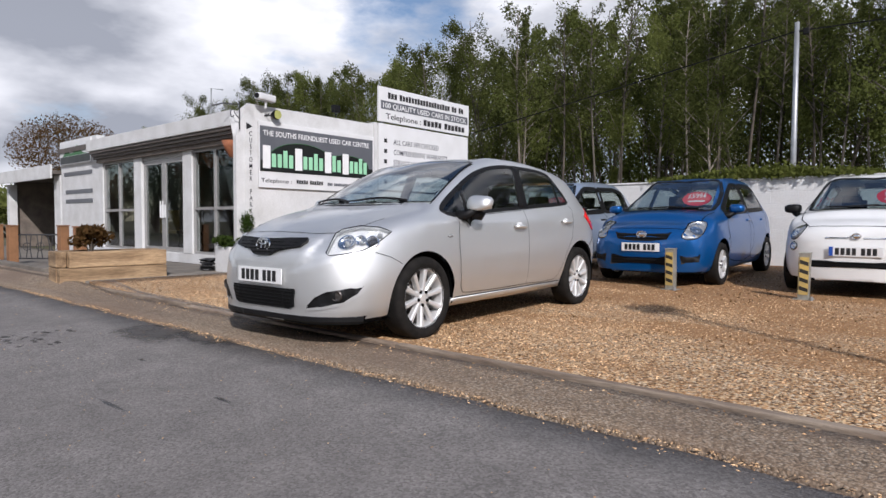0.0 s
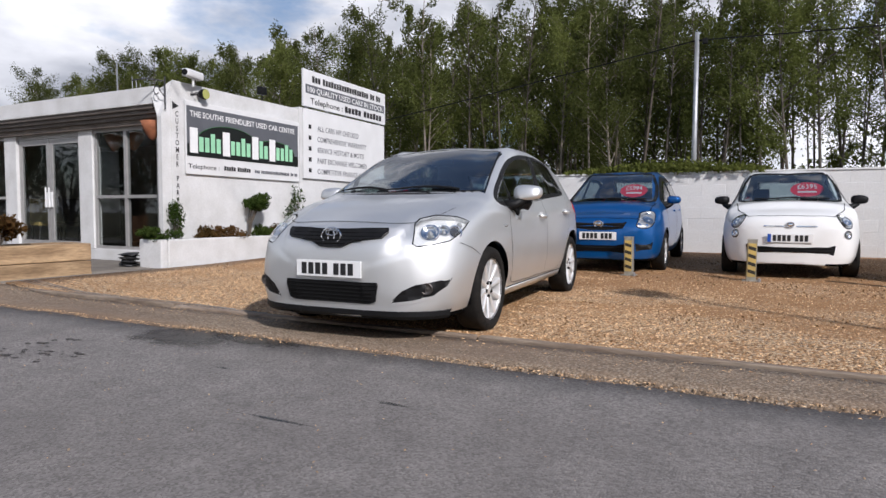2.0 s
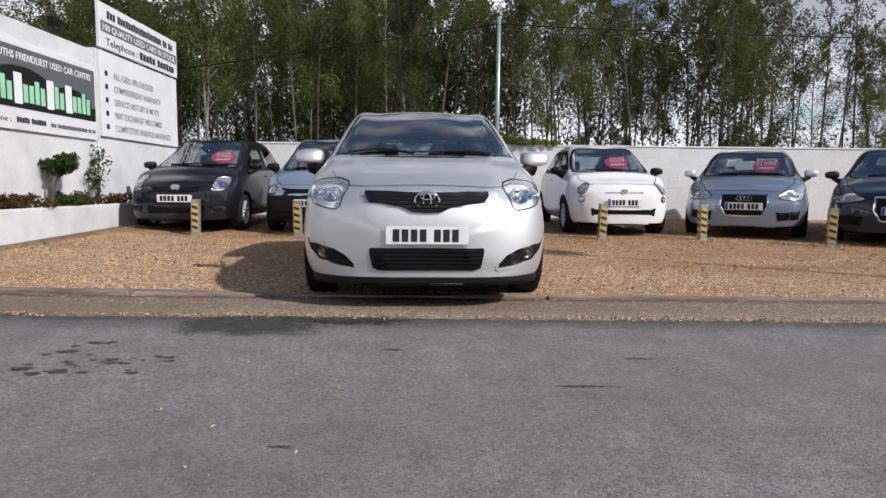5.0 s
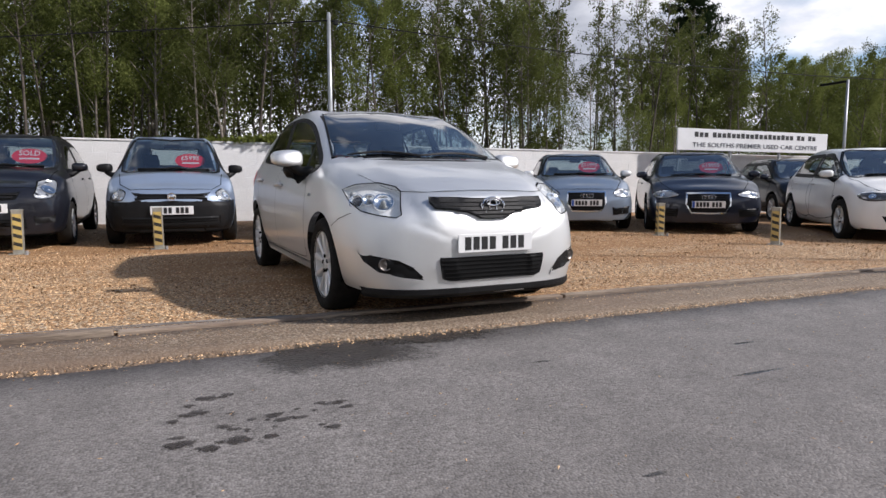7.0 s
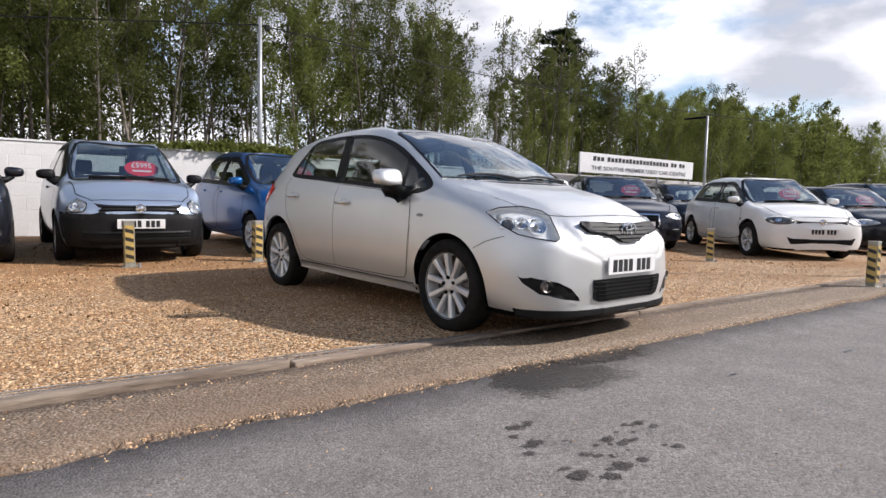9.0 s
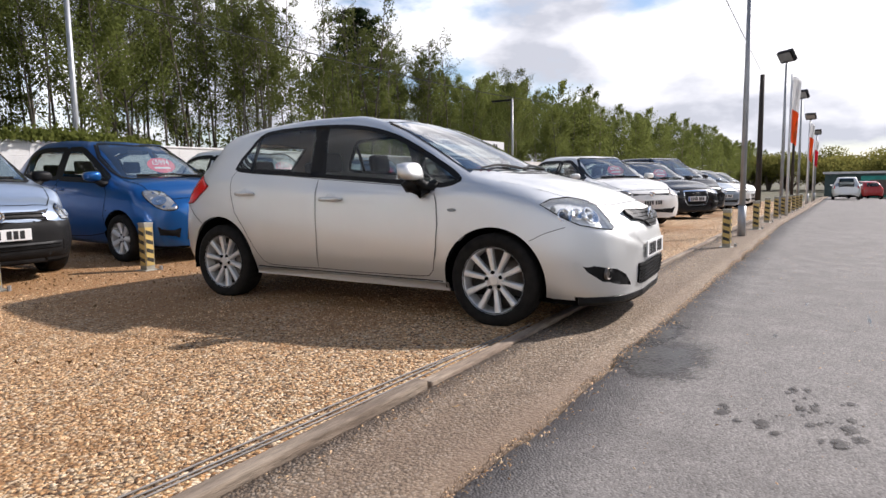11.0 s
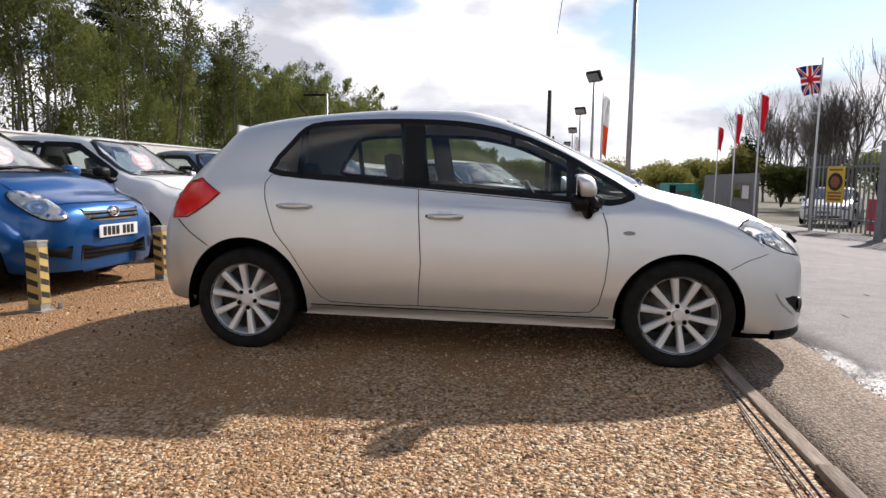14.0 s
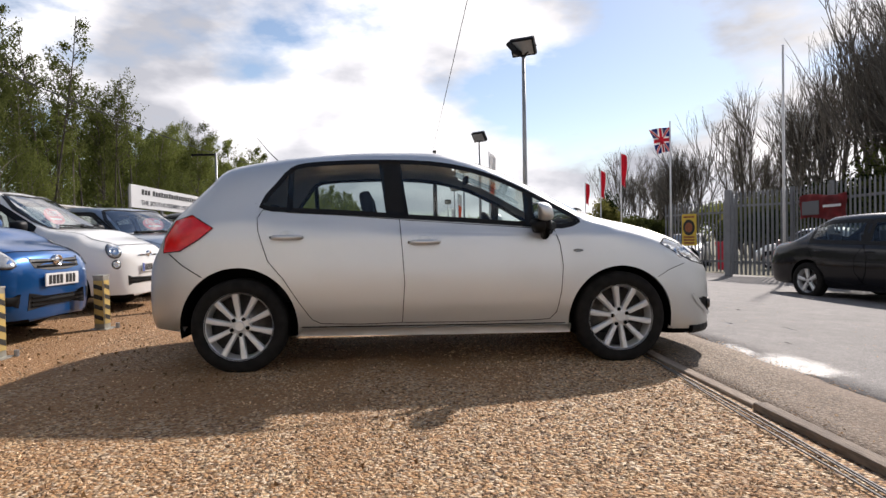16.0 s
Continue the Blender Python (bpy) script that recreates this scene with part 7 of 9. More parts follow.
def birch(name, seed, h, mat=None, bark=None, bare=0.28, leaves=2300, size=0.095, spread=0.22, label="slender birch tree in spring leaf", sweep=0.5, stem=0.72):
    """A tree with a tapered leaning trunk, rising limbs, drooping twigs and thin foliage."""
    rng = np.random.default_rng(seed)
    tree = thing("birch_tree", Matrix.Identity(4), label, "tree", "trees behind the wall")
    bm = bmesh.new()
    lean = rng.normal(0, 0.05, 2)
    spine = [np.array((lean[0] * z + 0.12 * math.sin(z * 0.5 + seed) * z / h, lean[1] * z + 0.1 * math.cos(z * 0.6 + seed) * z / h, z)) for z in np.linspace(-0.3, h, 14)]
    r0 = stem * (0.0072 * h + 0.016)
    tube(bm, spine, [r0 * (1 - 0.93 * (i / 13)) + 0.006 for i in range(14)], 7)
    pts = []
    nl = int(16 + h)
    for k in range(nl):
        t = bare + (0.97 - bare) * (k + rng.random() * 0.8) / nl
        base = np.array([np.interp(t * h, [s[2] for s in spine], [s[j] for s in spine]) for j in range(3)])
        a = rng.random() * 2 * math.pi
        ln = h * spread * (1.05 - 0.75 * t) * (0.7 + 0.6 * rng.random()) * (0.6 if t < bare + 0.1 else 1)
        dirn = np.array((math.cos(a), math.sin(a), 0.9 + 0.5 * rng.random()))
        line = [base + dirn * ln * q - np.array((0, 0, 0.25 * ln * q * q)) * (1.6 - t) for q in np.linspace(0, 1, 5)]
        rb = r0 * (1 - t) * 0.38 + 0.006
        tube(bm, line, [rb * (1 - 0.8 * q) + 0.003 for q in np.linspace(0, 1, 5)], 4, False)
        m = int(leaves / nl)
        clumps = rng.normal(0, ln * 0.22, (5, 3))
        for _ in range(m):
            q = 0.25 + 0.75 * math.sqrt(rng.random())
            c = line[0] + (line[-1] - line[0]) * q
            pts.append(c + clumps[rng.integers(5)] * np.array((1, 1, 0.7)) + rng.normal(0, ln * 0.12, 3) - np.array((0, 0, abs(rng.normal(0, ln * sweep)) * 0.5)))
    part("trunk", bm, bark or M_BARK, tree, smooth=True)
    if leaves:
        part("crown", leaf_mesh(name + "_crown", pts, size, mat or M_LEAF, rng), None, tree)
    return tree


rt = np.random.default_rng(11)
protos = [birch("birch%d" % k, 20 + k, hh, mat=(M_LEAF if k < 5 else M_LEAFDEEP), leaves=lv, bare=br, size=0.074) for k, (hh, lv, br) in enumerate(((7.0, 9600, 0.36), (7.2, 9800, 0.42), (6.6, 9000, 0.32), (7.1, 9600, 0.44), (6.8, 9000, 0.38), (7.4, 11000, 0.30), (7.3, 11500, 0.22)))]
protos.append(birch("birch7", 41, 7.0, leaves=3600, size=0.14, bare=0.22))
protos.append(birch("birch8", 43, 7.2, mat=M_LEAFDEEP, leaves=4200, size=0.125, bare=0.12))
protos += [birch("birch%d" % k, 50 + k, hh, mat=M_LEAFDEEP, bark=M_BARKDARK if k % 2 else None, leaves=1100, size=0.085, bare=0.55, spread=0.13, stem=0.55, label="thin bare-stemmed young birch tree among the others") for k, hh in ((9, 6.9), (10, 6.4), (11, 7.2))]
used = [False] * len(protos)
def plant(k, x, y, s=1.0, rz=None):
    z = ground_z(x, min(y, 14)) - 0.1
    m = pose(x, y, z, 0, 0, rt.random() * 360 if rz is None else rz)
    if not used[k]:
        used[k] = True
        t = protos[k]
        t.matrix_world = m
    else:
        t = copy_thing(protos[k], m)
    t.scale = (s, s, s * (0.94 + 0.12 * rt.random()))
    return t


x = -33.6
while x < 52:
    for row, (y0, dens) in enumerate(((15.4, 0.92), (17.6, 0.9), (20.2, 0.9), (23.5, 0.8))):
        if rt.random() < dens * (1.0 if row < 1 or x < -3 or x > 16 else 0.8 if row < 2 else 0.32):
            low = 0.70 if abs((x + 8) * 0.82 - (y0 - 1.6)) < 2.3 and y0 < 23 else 1.0
            s = low * (0.88 + 0.20 * rt.random()) * (0.84, 0.94, 1.05, 1.18)[row] * (1.08 - 0.12 * smoothstep(-6, 1, x) + (0.01 if row < 2 else -0.10) * smoothstep(6, 12, x) + 0.10 * smoothstep(24, 32, x) - 0.04 * smoothstep(-22, -30, x))
            # left and back trees lean to the shade-darkened leaf
            k = 7 if x > 28 else (8 if x < 8 else 7) if row > 1 else int(rt.integers(2, 7)) if x < 4 else int(rt.integers(6))
            plant(k, x + rt.normal(0, 0.5), y0 + rt.normal(0, 0.6), s)
    x += 1.6 if x < 6 else 1.45 if x < 30 else 2.2
# young stems between them
for k in range(110):
    plant(9 + k % 3, -13 + 27 * (k + rt.random()) / 110, 14.6 + 6.5 * rt.random(), 0.80 + 0.28 * rt.random())
# the wood goes deeper
for k in range(20):
    plant(8 if k % 3 else 7, -23 + 21 * (k + 0.8 * rt.random()) / 20, 26.5 + 5 * rt.random(), 1.15 + 0.25 * rt.random())
while x < 130:
    for y0 in (15.5, 19.5):
        plant(7, x + rt.normal(0, 0.8), y0 + rt.normal(0, 1.0), (0.95 if y0 < 18 else 1.1) + 0.2 * rt.random())
    x += 3.2
# undergrowth behind the wall
pts = []
for _ in range(36000):
    xx = -14 + 64 * rt.random() ** 1.15
    yy = 13.3 + 9.0 * rt.random()
    hh = 0.55 + 0.3 * smoothstep(8, 2, xx) + 0.9 * smoothstep(-4, 2, xx) * smoothstep(20, 12, xx) + 0.9 * noise.noise(Vector((xx * 0.35, yy * 0.35, 4))) + 0.35 * noise.noise(Vector((xx * 1.4, yy, 9)))
    pts.append((xx, yy, 0.3 + max(0.2, hh + 0.5) * rt.random()))
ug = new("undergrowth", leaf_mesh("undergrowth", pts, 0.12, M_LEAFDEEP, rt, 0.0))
tagged(ug, "tangled undergrowth below the trees", "undergrowth", kind="stuff")
# ivy on the wall top
pts = []
for _ in range(4200):
    xx = rt.normal(-3.1, 1.2)
    if -5.2 < xx < -1.2:
        k = math.exp(-((xx + 3.0) / 1.4) ** 2)
        pts.append((xx, WALL_Y + 0.10 + rt.normal(0, 0.09), WALL_TOP + 0.03 + abs(rt.normal(0, 0.07)) * (0.4 + k)))
tagged(new("ivy", leaf_mesh("ivy", pts, 0.11, M_IVY, rt, 0.4)), "yellow-green ivy creeping over the wall top", "ivy", kind="stuff")


def pine(m, seed, h):
    rng = np.random.default_rng(seed)
    tree = thing("pine_tree", m, "tall dark pine standing above the birches", "tree", "trees behind the wall")
    bm = bmesh.new()
    tube(bm, [(0.05 * math.sin(z), 0, z) for z in np.linspace(-0.3, h, 10)], [0.20 * (1 - 0.92 * q) for q in np.linspace(0, 1, 10)], 8)
    pts = []
    for k in range(72):
        # whorls of level branches, widest in the lower crown, uneven from tier to tier
        tier = k // 6
        t = 0.46 + 0.53 * (tier + 0.35 * rng.random()) / 11.4
        a = (k % 6) * 1.05 + tier * 0.5 + 0.5 * rng.random()
        ln = h * (0.055 + 0.58 * (1.0 - min(t, 0.99)) ** 0.90) * (0.65 + 0.5 * rng.random()) * (1.0, 0.82, 1.12, 0.74)[tier % 4]
        e = np.array((math.cos(a) * ln, math.sin(a) * ln, t * h + ln * (0.05 + 0.25 * (t - 0.46))))
        b = np.array((0, 0, t * h))
        tube(bm, [b, (b + e) / 2 - (0, 0, 0.05), e], [0.035, 0.02, 0.008], 4, False)
        for _ in range(400):
            q = 0.12 + 0.88 * rng.random() ** 0.7
            pts.append(b + (e - b) * q + rng.normal(0, 1, 3) * np.array((0.24, 0.24, 0.085)) * (0.45 + ln * 0.30))
    part("trunk", bm, M_BARKDARK, tree, smooth=True)
    part("crown", leaf_mesh("pine_crown", pts, 0.19, M_LEAFDARK, rng, 0.0, 0.30), None, tree)
    return tree


pine(pose(19.4, 24.9, 0), 5, 10.6)
pine(pose(33.0, 22.5, -0.4), 6, 8.2)
pine(pose(52, 22, -0.8, 0, 0, 60), 8, 7.6)
pine(pose(60, 20, -0.9, 0, 0, 120), 9, 7.2)


def bare_tree(seed, h, name="bare_tree", label="leafless winter tree with upright grey-brown branches", twigs=4):
    rng = np.random.default_rng(seed)
    tree = thing(name, Matrix.Identity(4), label, "tree", "bare trees beyond the fence")
    bm, limb, twig = bmesh.new(), bmesh.new(), bmesh.new()

    def grow(p, d, ln, r, lvl):
        q = p + d * ln
        mid = (p + q) / 2 + rng.normal(0, ln * 0.05, 3)
        if lvl < 3:
            tube(bm if lvl == 0 else limb, [p, mid, q], [r, r * 0.85, r * 0.68], 6 if lvl < 2 else 3, False)
        else:
            tube(twig, [p, q], [r, r * 0.68], 3, False)
        if lvl >= twigs + 1:
            return
        for _ in range(3 if lvl else 4):
            nd = d + rng.normal(0, 0.30, 3) + np.array((0, 0, 0.34))
            nd /= np.linalg.norm(nd)
            grow(q if rng.random() < 0.6 else mid, nd, ln * (0.62 + 0.2 * rng.random()), r * 0.62, lvl + 1)

    for _ in range(2):
        d = np.array((rng.normal(0, 0.12), rng.normal(0, 0.12), 1.0))
        grow(np.array((rng.normal(0, 0.2), rng.normal(0, 0.2), -0.3)), d / np.linalg.norm(d), h * 0.30, 0.0085 * h, 0)
    part("trunk", bm, M_BARKGREY, tree)
    part("limb_fan", limb, M_BARKGREY, tree)
    tagged(part("twig_fan", twig, M_BARKGREY, tree), kind="stuff")
    return tree


bares = [bare_tree(70 + k, hh) for k, hh in enumerate((11.0, 12.5, 10.0))]
spots = []
for k in range(26):
    xx = 13 + 46 * (k + rt.random()) / 26
    yy = -15.5 - 5 * rt.random()
    spots.append((xx, yy, (1.10 - 0.22 * smoothstep(24, 33, xx)) * (0.88 + 0.22 * rt.random())))
for k in range(12):
    spots.append((15.0 + 6.5 * (k + rt.random()) / 12, -14 - 5 * rt.random(), 1.12 + 0.20 * rt.random()))
for k, (xx, yy, s) in enumerate(spots):
    m = pose(xx, yy, -0.4, 0, 0, rt.random() * 360)
    t = copy_thing(bares[k % 3], m) if k >= 3 else bares[k]
    t.matrix_world = m
    t.scale = (s, s, s)


def bush(name, m, seed, rx, rz, n, mat, size, label, category="bush", stem=0.4, group=""):
    """A rounded uneven shrub on a few stems."""
    rng = np.random.default_rng(seed)
    b = thing(name, m, label, category, group)
    bm = bmesh.new()
    pts = []
    heads = 7 if rx < 1 else 16
    for k in range(heads):
        a = rng.random() * 6.28
        q = math.sqrt(rng.random()) * rx * 0.68
        e = np.array((math.cos(a) * q, math.sin(a) * q, stem + rz * (0.25 + 0.85 * rng.random() * math.sqrt(1 - (q / rx) ** 2))))
        tube(bm, [(0, 0, -0.05), e * (0.3, 0.3, 0.5), e], [0.03 * rx + 0.006, 0.02 * rx + 0.004, 0.004], 5, False)
        for _ in range(n // heads):
            v = rng.normal(0, 1, 3)
            v *= rng.random() ** 0.45 / np.linalg.norm(v)
            pts.append(e + v * (rx * 0.46, rx * 0.46, rz * 0.34))
    tagged(part("branchwork" if rx > 1 else "stem", bm, M_BARKDARK, b), kind="stuff" if rx > 1 else "")
    part("foliage", leaf_mesh(name, pts, size, mat, rng, 0.1), None, b)
    return b


# far woods on the hill at the end of the road, and beyond the fence
for k in range(18):
    xx = 88 + 30 * rt.random()
    yy = 14 - 46 * k / 17
    bush("far_tree", pose(xx, yy, -1.8), 200 + k, 4.4 + 1.5 * rt.random(), 3.1 + 1.5 * rt.random(), 5000, M_FARLEAF, 0.40, "rounded tree of a distant wood in spring green", "tree", 1.5, "trees of the far hill")
for k in range(14):
    xx, yy = 12 + 50 * k / 13, -30 + 6 * rt.random()
    bush("far_tree", pose(xx, yy, -0.8), 240 + k, 3.0 + 1.4 * rt.random(), 2.8 + 1.4 * rt.random(), 6000, (M_FARLEAF, M_LEAFDARK, M_LEAF)[k % 3], 0.28, "dense dark tree behind the fence", "tree", 1.0, "trees beyond the fence")
for k in range(9):
    xx, yy = 11 + 2.3 * k, -14.5 - 3 * rt.random()
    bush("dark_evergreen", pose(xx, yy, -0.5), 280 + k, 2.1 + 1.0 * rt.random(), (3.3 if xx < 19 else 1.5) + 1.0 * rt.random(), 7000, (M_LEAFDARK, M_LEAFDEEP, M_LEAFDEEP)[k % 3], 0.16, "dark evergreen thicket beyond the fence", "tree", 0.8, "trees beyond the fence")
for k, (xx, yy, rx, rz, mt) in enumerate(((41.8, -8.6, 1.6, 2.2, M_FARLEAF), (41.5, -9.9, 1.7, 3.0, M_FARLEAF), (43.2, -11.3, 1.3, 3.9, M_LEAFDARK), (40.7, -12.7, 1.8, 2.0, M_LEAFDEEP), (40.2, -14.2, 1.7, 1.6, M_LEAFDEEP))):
    bush("roadside_bush", pose(xx, yy, -0.6), 350 + k, rx, rz, 6000, mt, 0.20, "dark evergreen bush beside the yard" if mt is M_LEAFDARK else "rounded green bush beside the yard", "bush", 0.7, "bushes beside the yard")
oak = bare_tree(91, 11.0, "oak_tree", "round-headed oak in thin early leaf behind the garage", 3)
oak.matrix_world = pose(-57.7, 18.9, 0)
oak.scale = (1.1, 1.1, 1.0)
rng = np.random.default_rng(4)
pts = []
while len(pts) < 8000:
    v = rng.normal(0, 1, 3)
    v /= np.linalg.norm(v)
    v *= (0.55 + 0.45 * rng.random())
    pts.append((v[0] * 4.0, v[1] * 4.0, 6.6 + v[2] * 3.1))
part("crown", leaf_mesh("oak_crown", pts, 0.20, M_BRONZE, rng), None, oak)
# unseen trees added across the road behind the walker, darkening the panes' reflections
for k in range(16):
    xx, yy = -84 + 6.0 * k, -15.5 - 3 * rt.random()
    bush("far_tree", pose(xx, yy, -0.4), 260 + k, 3.6 + 0.8 * rt.random(), 5.2 + 1.8 * rt.random(), 2600, (M_LEAFDARK, M_BRONZE)[k % 3 == 2], 0.30, "unseen dark tree added across the road for the office reflections", "tree", 1.0, "trees beyond the fence")
for k in range(10):
    bush("far_tree", pose(-34 - 5 * k, 8 + 3.2 * k + 2 * rt.random(), -0.2), 320 + k, 2.2 + rt.random(), 1.6 + rt.random(), 5000, M_LEAF, 0.22, "low hedge tree behind the garage", "tree", 0.6, "trees behind the garage")

# ---- cars in place ----
silver_hatchback(pose(-4.06, 4.83, 0.0, 0, 0, -87.4))


def on_lot(x, y, rz):
    """A pose with all wheels on the sloping gravel."""
    f = Vector((math.cos(radians(rz)), math.sin(radians(rz))))
    z0, z1 = ground_z(x - f.x * 1.25, y - f.y * 1.25), ground_z(x + f.x * 1.25, y + f.y * 1.25)
    return pose(x, y, (z0 + z1) / 2 + 0.004, 0, 0, rz) @ pose(0, 0, 0, 0, -math.degrees(math.atan2(z1 - z0, 2.5)), 0)


ROW = "cars parked before the wall"
common_car("small_hatchback", M_GREY_CAR, TALL_HATCH, on_lot(-7.88, 10.20, -90), "dark grey five-door small hatchback parked by the office", ROW, "SOLD")
common_car("compact_hatchback", M_PALE_BLUE, SMALL_VAN_HATCH, on_lot(-5.78, 10.16, -91), "pale blue three-door small hatchback with black bumpers", ROW, "£5995")
common_car("small_hatchback", M_BLUE, TALL_HATCH, on_lot(-3.45, 10.14, -89), "bright blue five-door small hatchback parked before the wall", ROW, "£5994")
common_car("city_car", M_WHITE_CAR, TINY_HATCH, on_lot(-1.02, 10.24, -90), "white retro-styled three-door city car with round lamps", ROW, "£6395")
common_car("cabriolet", M_STEEL, dict(CABRIO), on_lot(1.75, 10.09, -118), "steel blue cabriolet with a closed dark roof", ROW, "£11995")
common_car("saloon_car", M_NAVY, SALOON, on_lot(3.80, 8.97, -127), "dark navy executive saloon with a wide chrome-edged grille", ROW, "£19995")
SIDE = "cars parked along the road"
common_car("family_hatchback", M_WHITE_CAR, FAMILY_HATCH, on_lot(5.30, 6.35, -127), "white five-door family hatchback parked at an angle", SIDE, "£9995")
common_car("saloon_car", M_GREY_CAR, dict(SALOON, W=1.80, wb=2.65, uF=2.2, uR=-2.3, u_fs=0.1), on_lot(8.0, 10.0, -120), "dark grey saloon parked behind the white hatchback", SIDE)
common_car("saloon_car", M_BLACK_CAR, dict(SALOON, mirror=M_BLACK_CAR), on_lot(8.6, 6.3, -127), "black saloon parked at an angle to the road", SIDE, "£7995")
common_car("people_carrier", M_BLACK_CAR, dict(MPV, H=1.70), on_lot(11.8, 6.4, -127), "tall black estate car parked at an angle to the road", SIDE)
common_car("family_hatchback", M_STEEL, FAMILY_HATCH, on_lot(15.0, 6.4, -127), "blue-grey hatchback parked at an angle to the road", SIDE)
common_car("family_hatchback", M_WHITE_CAR, FAMILY_HATCH, on_lot(18.2, 6.4, -127), "white hatchback further along the road", SIDE)
common_car("family_hatchback", M_SILVER, FAMILY_HATCH, on_lot(21.4, 6.4, -127), "silver hatchback further along the road", SIDE)
common_car("family_hatchback", M_WHITE_CAR, FAMILY_HATCH, on_lot(12.5, 10.2, -120), "white hatchback in the rear row", SIDE)
common_car("people_carrier", M_SILVER, MPV, on_lot(47.0, 1.2, 0), "silver people carrier parked at the roadside, seen from behind", SIDE)
common_car("small_hatchback", M_RED_CAR, TALL_HATCH, on_lot(56.0, -0.2, 20), "red hatchback parked before the workshop", SIDE)
common_car("saloon_car", M_BLACK_CAR, dict(SALOON, W=1.79, wb=2.70, uF=2.22, uR=-2.37, H=1.46, mirror=M_BLACK_CAR), on_lot(0.50, -3.05, 193), "black saloon parked along the palisade fence", SIDE)
YARD = "cars in the yard behind the fence"
for k, mt in enumerate((M_WHITE_CAR, M_SILVER, M_WHITE_CAR)):
    common_car("family_hatchback", mt, FAMILY_HATCH, on_lot(18.3, -6.9, 150) if k == 2 else on_lot(8.5 + 4.6 * k, -9.5, 25), ("white", "silver", "white")[k] + " hatchback standing in the fenced yard", YARD)

# ---- bollards ----
def bollard(m, z_top=0.52):
    b = thing("bollard", m, "grey steel bollard with yellow and black hazard bands", "bollard", "bollards along the lot")
    bm = bmesh.new()
    box(bm, -0.055, 0.055, -0.05, 0.05, 0.0, z_top, 0.006)
    part("post", bm, M_BOLLARD, b)
    part("base_plate", boxes((-0.10, 0.10, -0.09, 0.09, -0.01, 0.012), bevel=0.003), M_BOLLARD, b)
    part("cap", boxes((-0.059, 0.059, -0.054, 0.054, z_top - 0.004, z_top + 0.012), bevel=0.003), M_BOLLARD, b)
    for s in (-1, 1):
        part("yellow_band", boxes((-0.046, 0.046, s * 0.0515 - 0.002, s * 0.0515 + 0.002, 0.06, z_top - 0.04)), M_HAZYEL, b)
        for k in range(4):
            bm = bmesh.new()
            z = 0.085 + 0.098 * k
            q = [bm.verts.new((x, s * 0.0545, zz)) for x, zz in ((-0.043, z + 0.055), (-0.043, z + 0.012), (0.043, z + 0.045 - 0.03), (0.043, z + 0.058))]
            for v, dz in zip(q, (0.03, 0.03, 0.0, 0.0)):
                v.co.z += dz - 0.012
            bm.faces.new(q if s < 0 else q[::-1])
            part("black_stripe", bm, M_HAZBLK, b)
    part("yellow_band", boxes((-0.0585, -0.0545, -0.044, 0.044, 0.06, z_top - 0.04)), M_HAZYEL, b)
    for k in range(4):
        bm = bmesh.new()
        z = 0.085 + 0.098 * k
        q = [bm.verts.new((-0.0605, y, zz)) for y, zz in ((0.042, z + 0.073), (0.042, z + 0.03), (-0.042, z + 0.003), (-0.042, z + 0.046))]
        bm.faces.new(q[::-1])
        part("black_stripe", bm, M_HAZBLK, b)
    bm = bmesh.new()
    tube(bm, [(0.09, -0.10, 0.0), (0.09, -0.10, 0.05)], 0.018, 8)
    part("ground_bolt", bm, M_GALV, b)
    return b


first = None
for k, (x, y, rz) in enumerate([(-7.50, 8.01, 3), (-5.98, 8.01, -4), (-4.48, 8.01, 5), (-2.95, 8.01, -3), (-1.45, 8.01, 2), (0.05, 8.0, 4), (1.52, 7.26, -20), (2.05, 5.53, -60), (0.85, 2.86, 0), (4.2, 2.84, 3), (6.2, 2.84, 0), (8.4, 2.84, 5), (10.6, 2.84, 0), (12.8, 2.84, 0), (15.0, 2.84, 0), (17.2, 2.84, 0), (19.4, 2.84, 0)]):
    m = pose(x, y, ground_z(x, y), 0.8 * math.sin(k * 2), 0.9 * math.cos(k * 3), rz)
    if first is None:
        first = bollard(m)
    else:
        copy_thing(first, m)

# ---- poles, lamps, cables ----
def pole(name, x, y, h, r, mat, label, group=""):
    p = thing(name, pose(x, y, ground_z(x, y) - 0.05), label, "pole", group)
    bm = bmesh.new()
    tube(bm, [(0, 0, 0), (0, 0, h * 0.5), (0, 0, h)], [r, r * 0.9, r * 0.75], 12)
    part("mast", bm, mat, p, smooth=True)
    return p


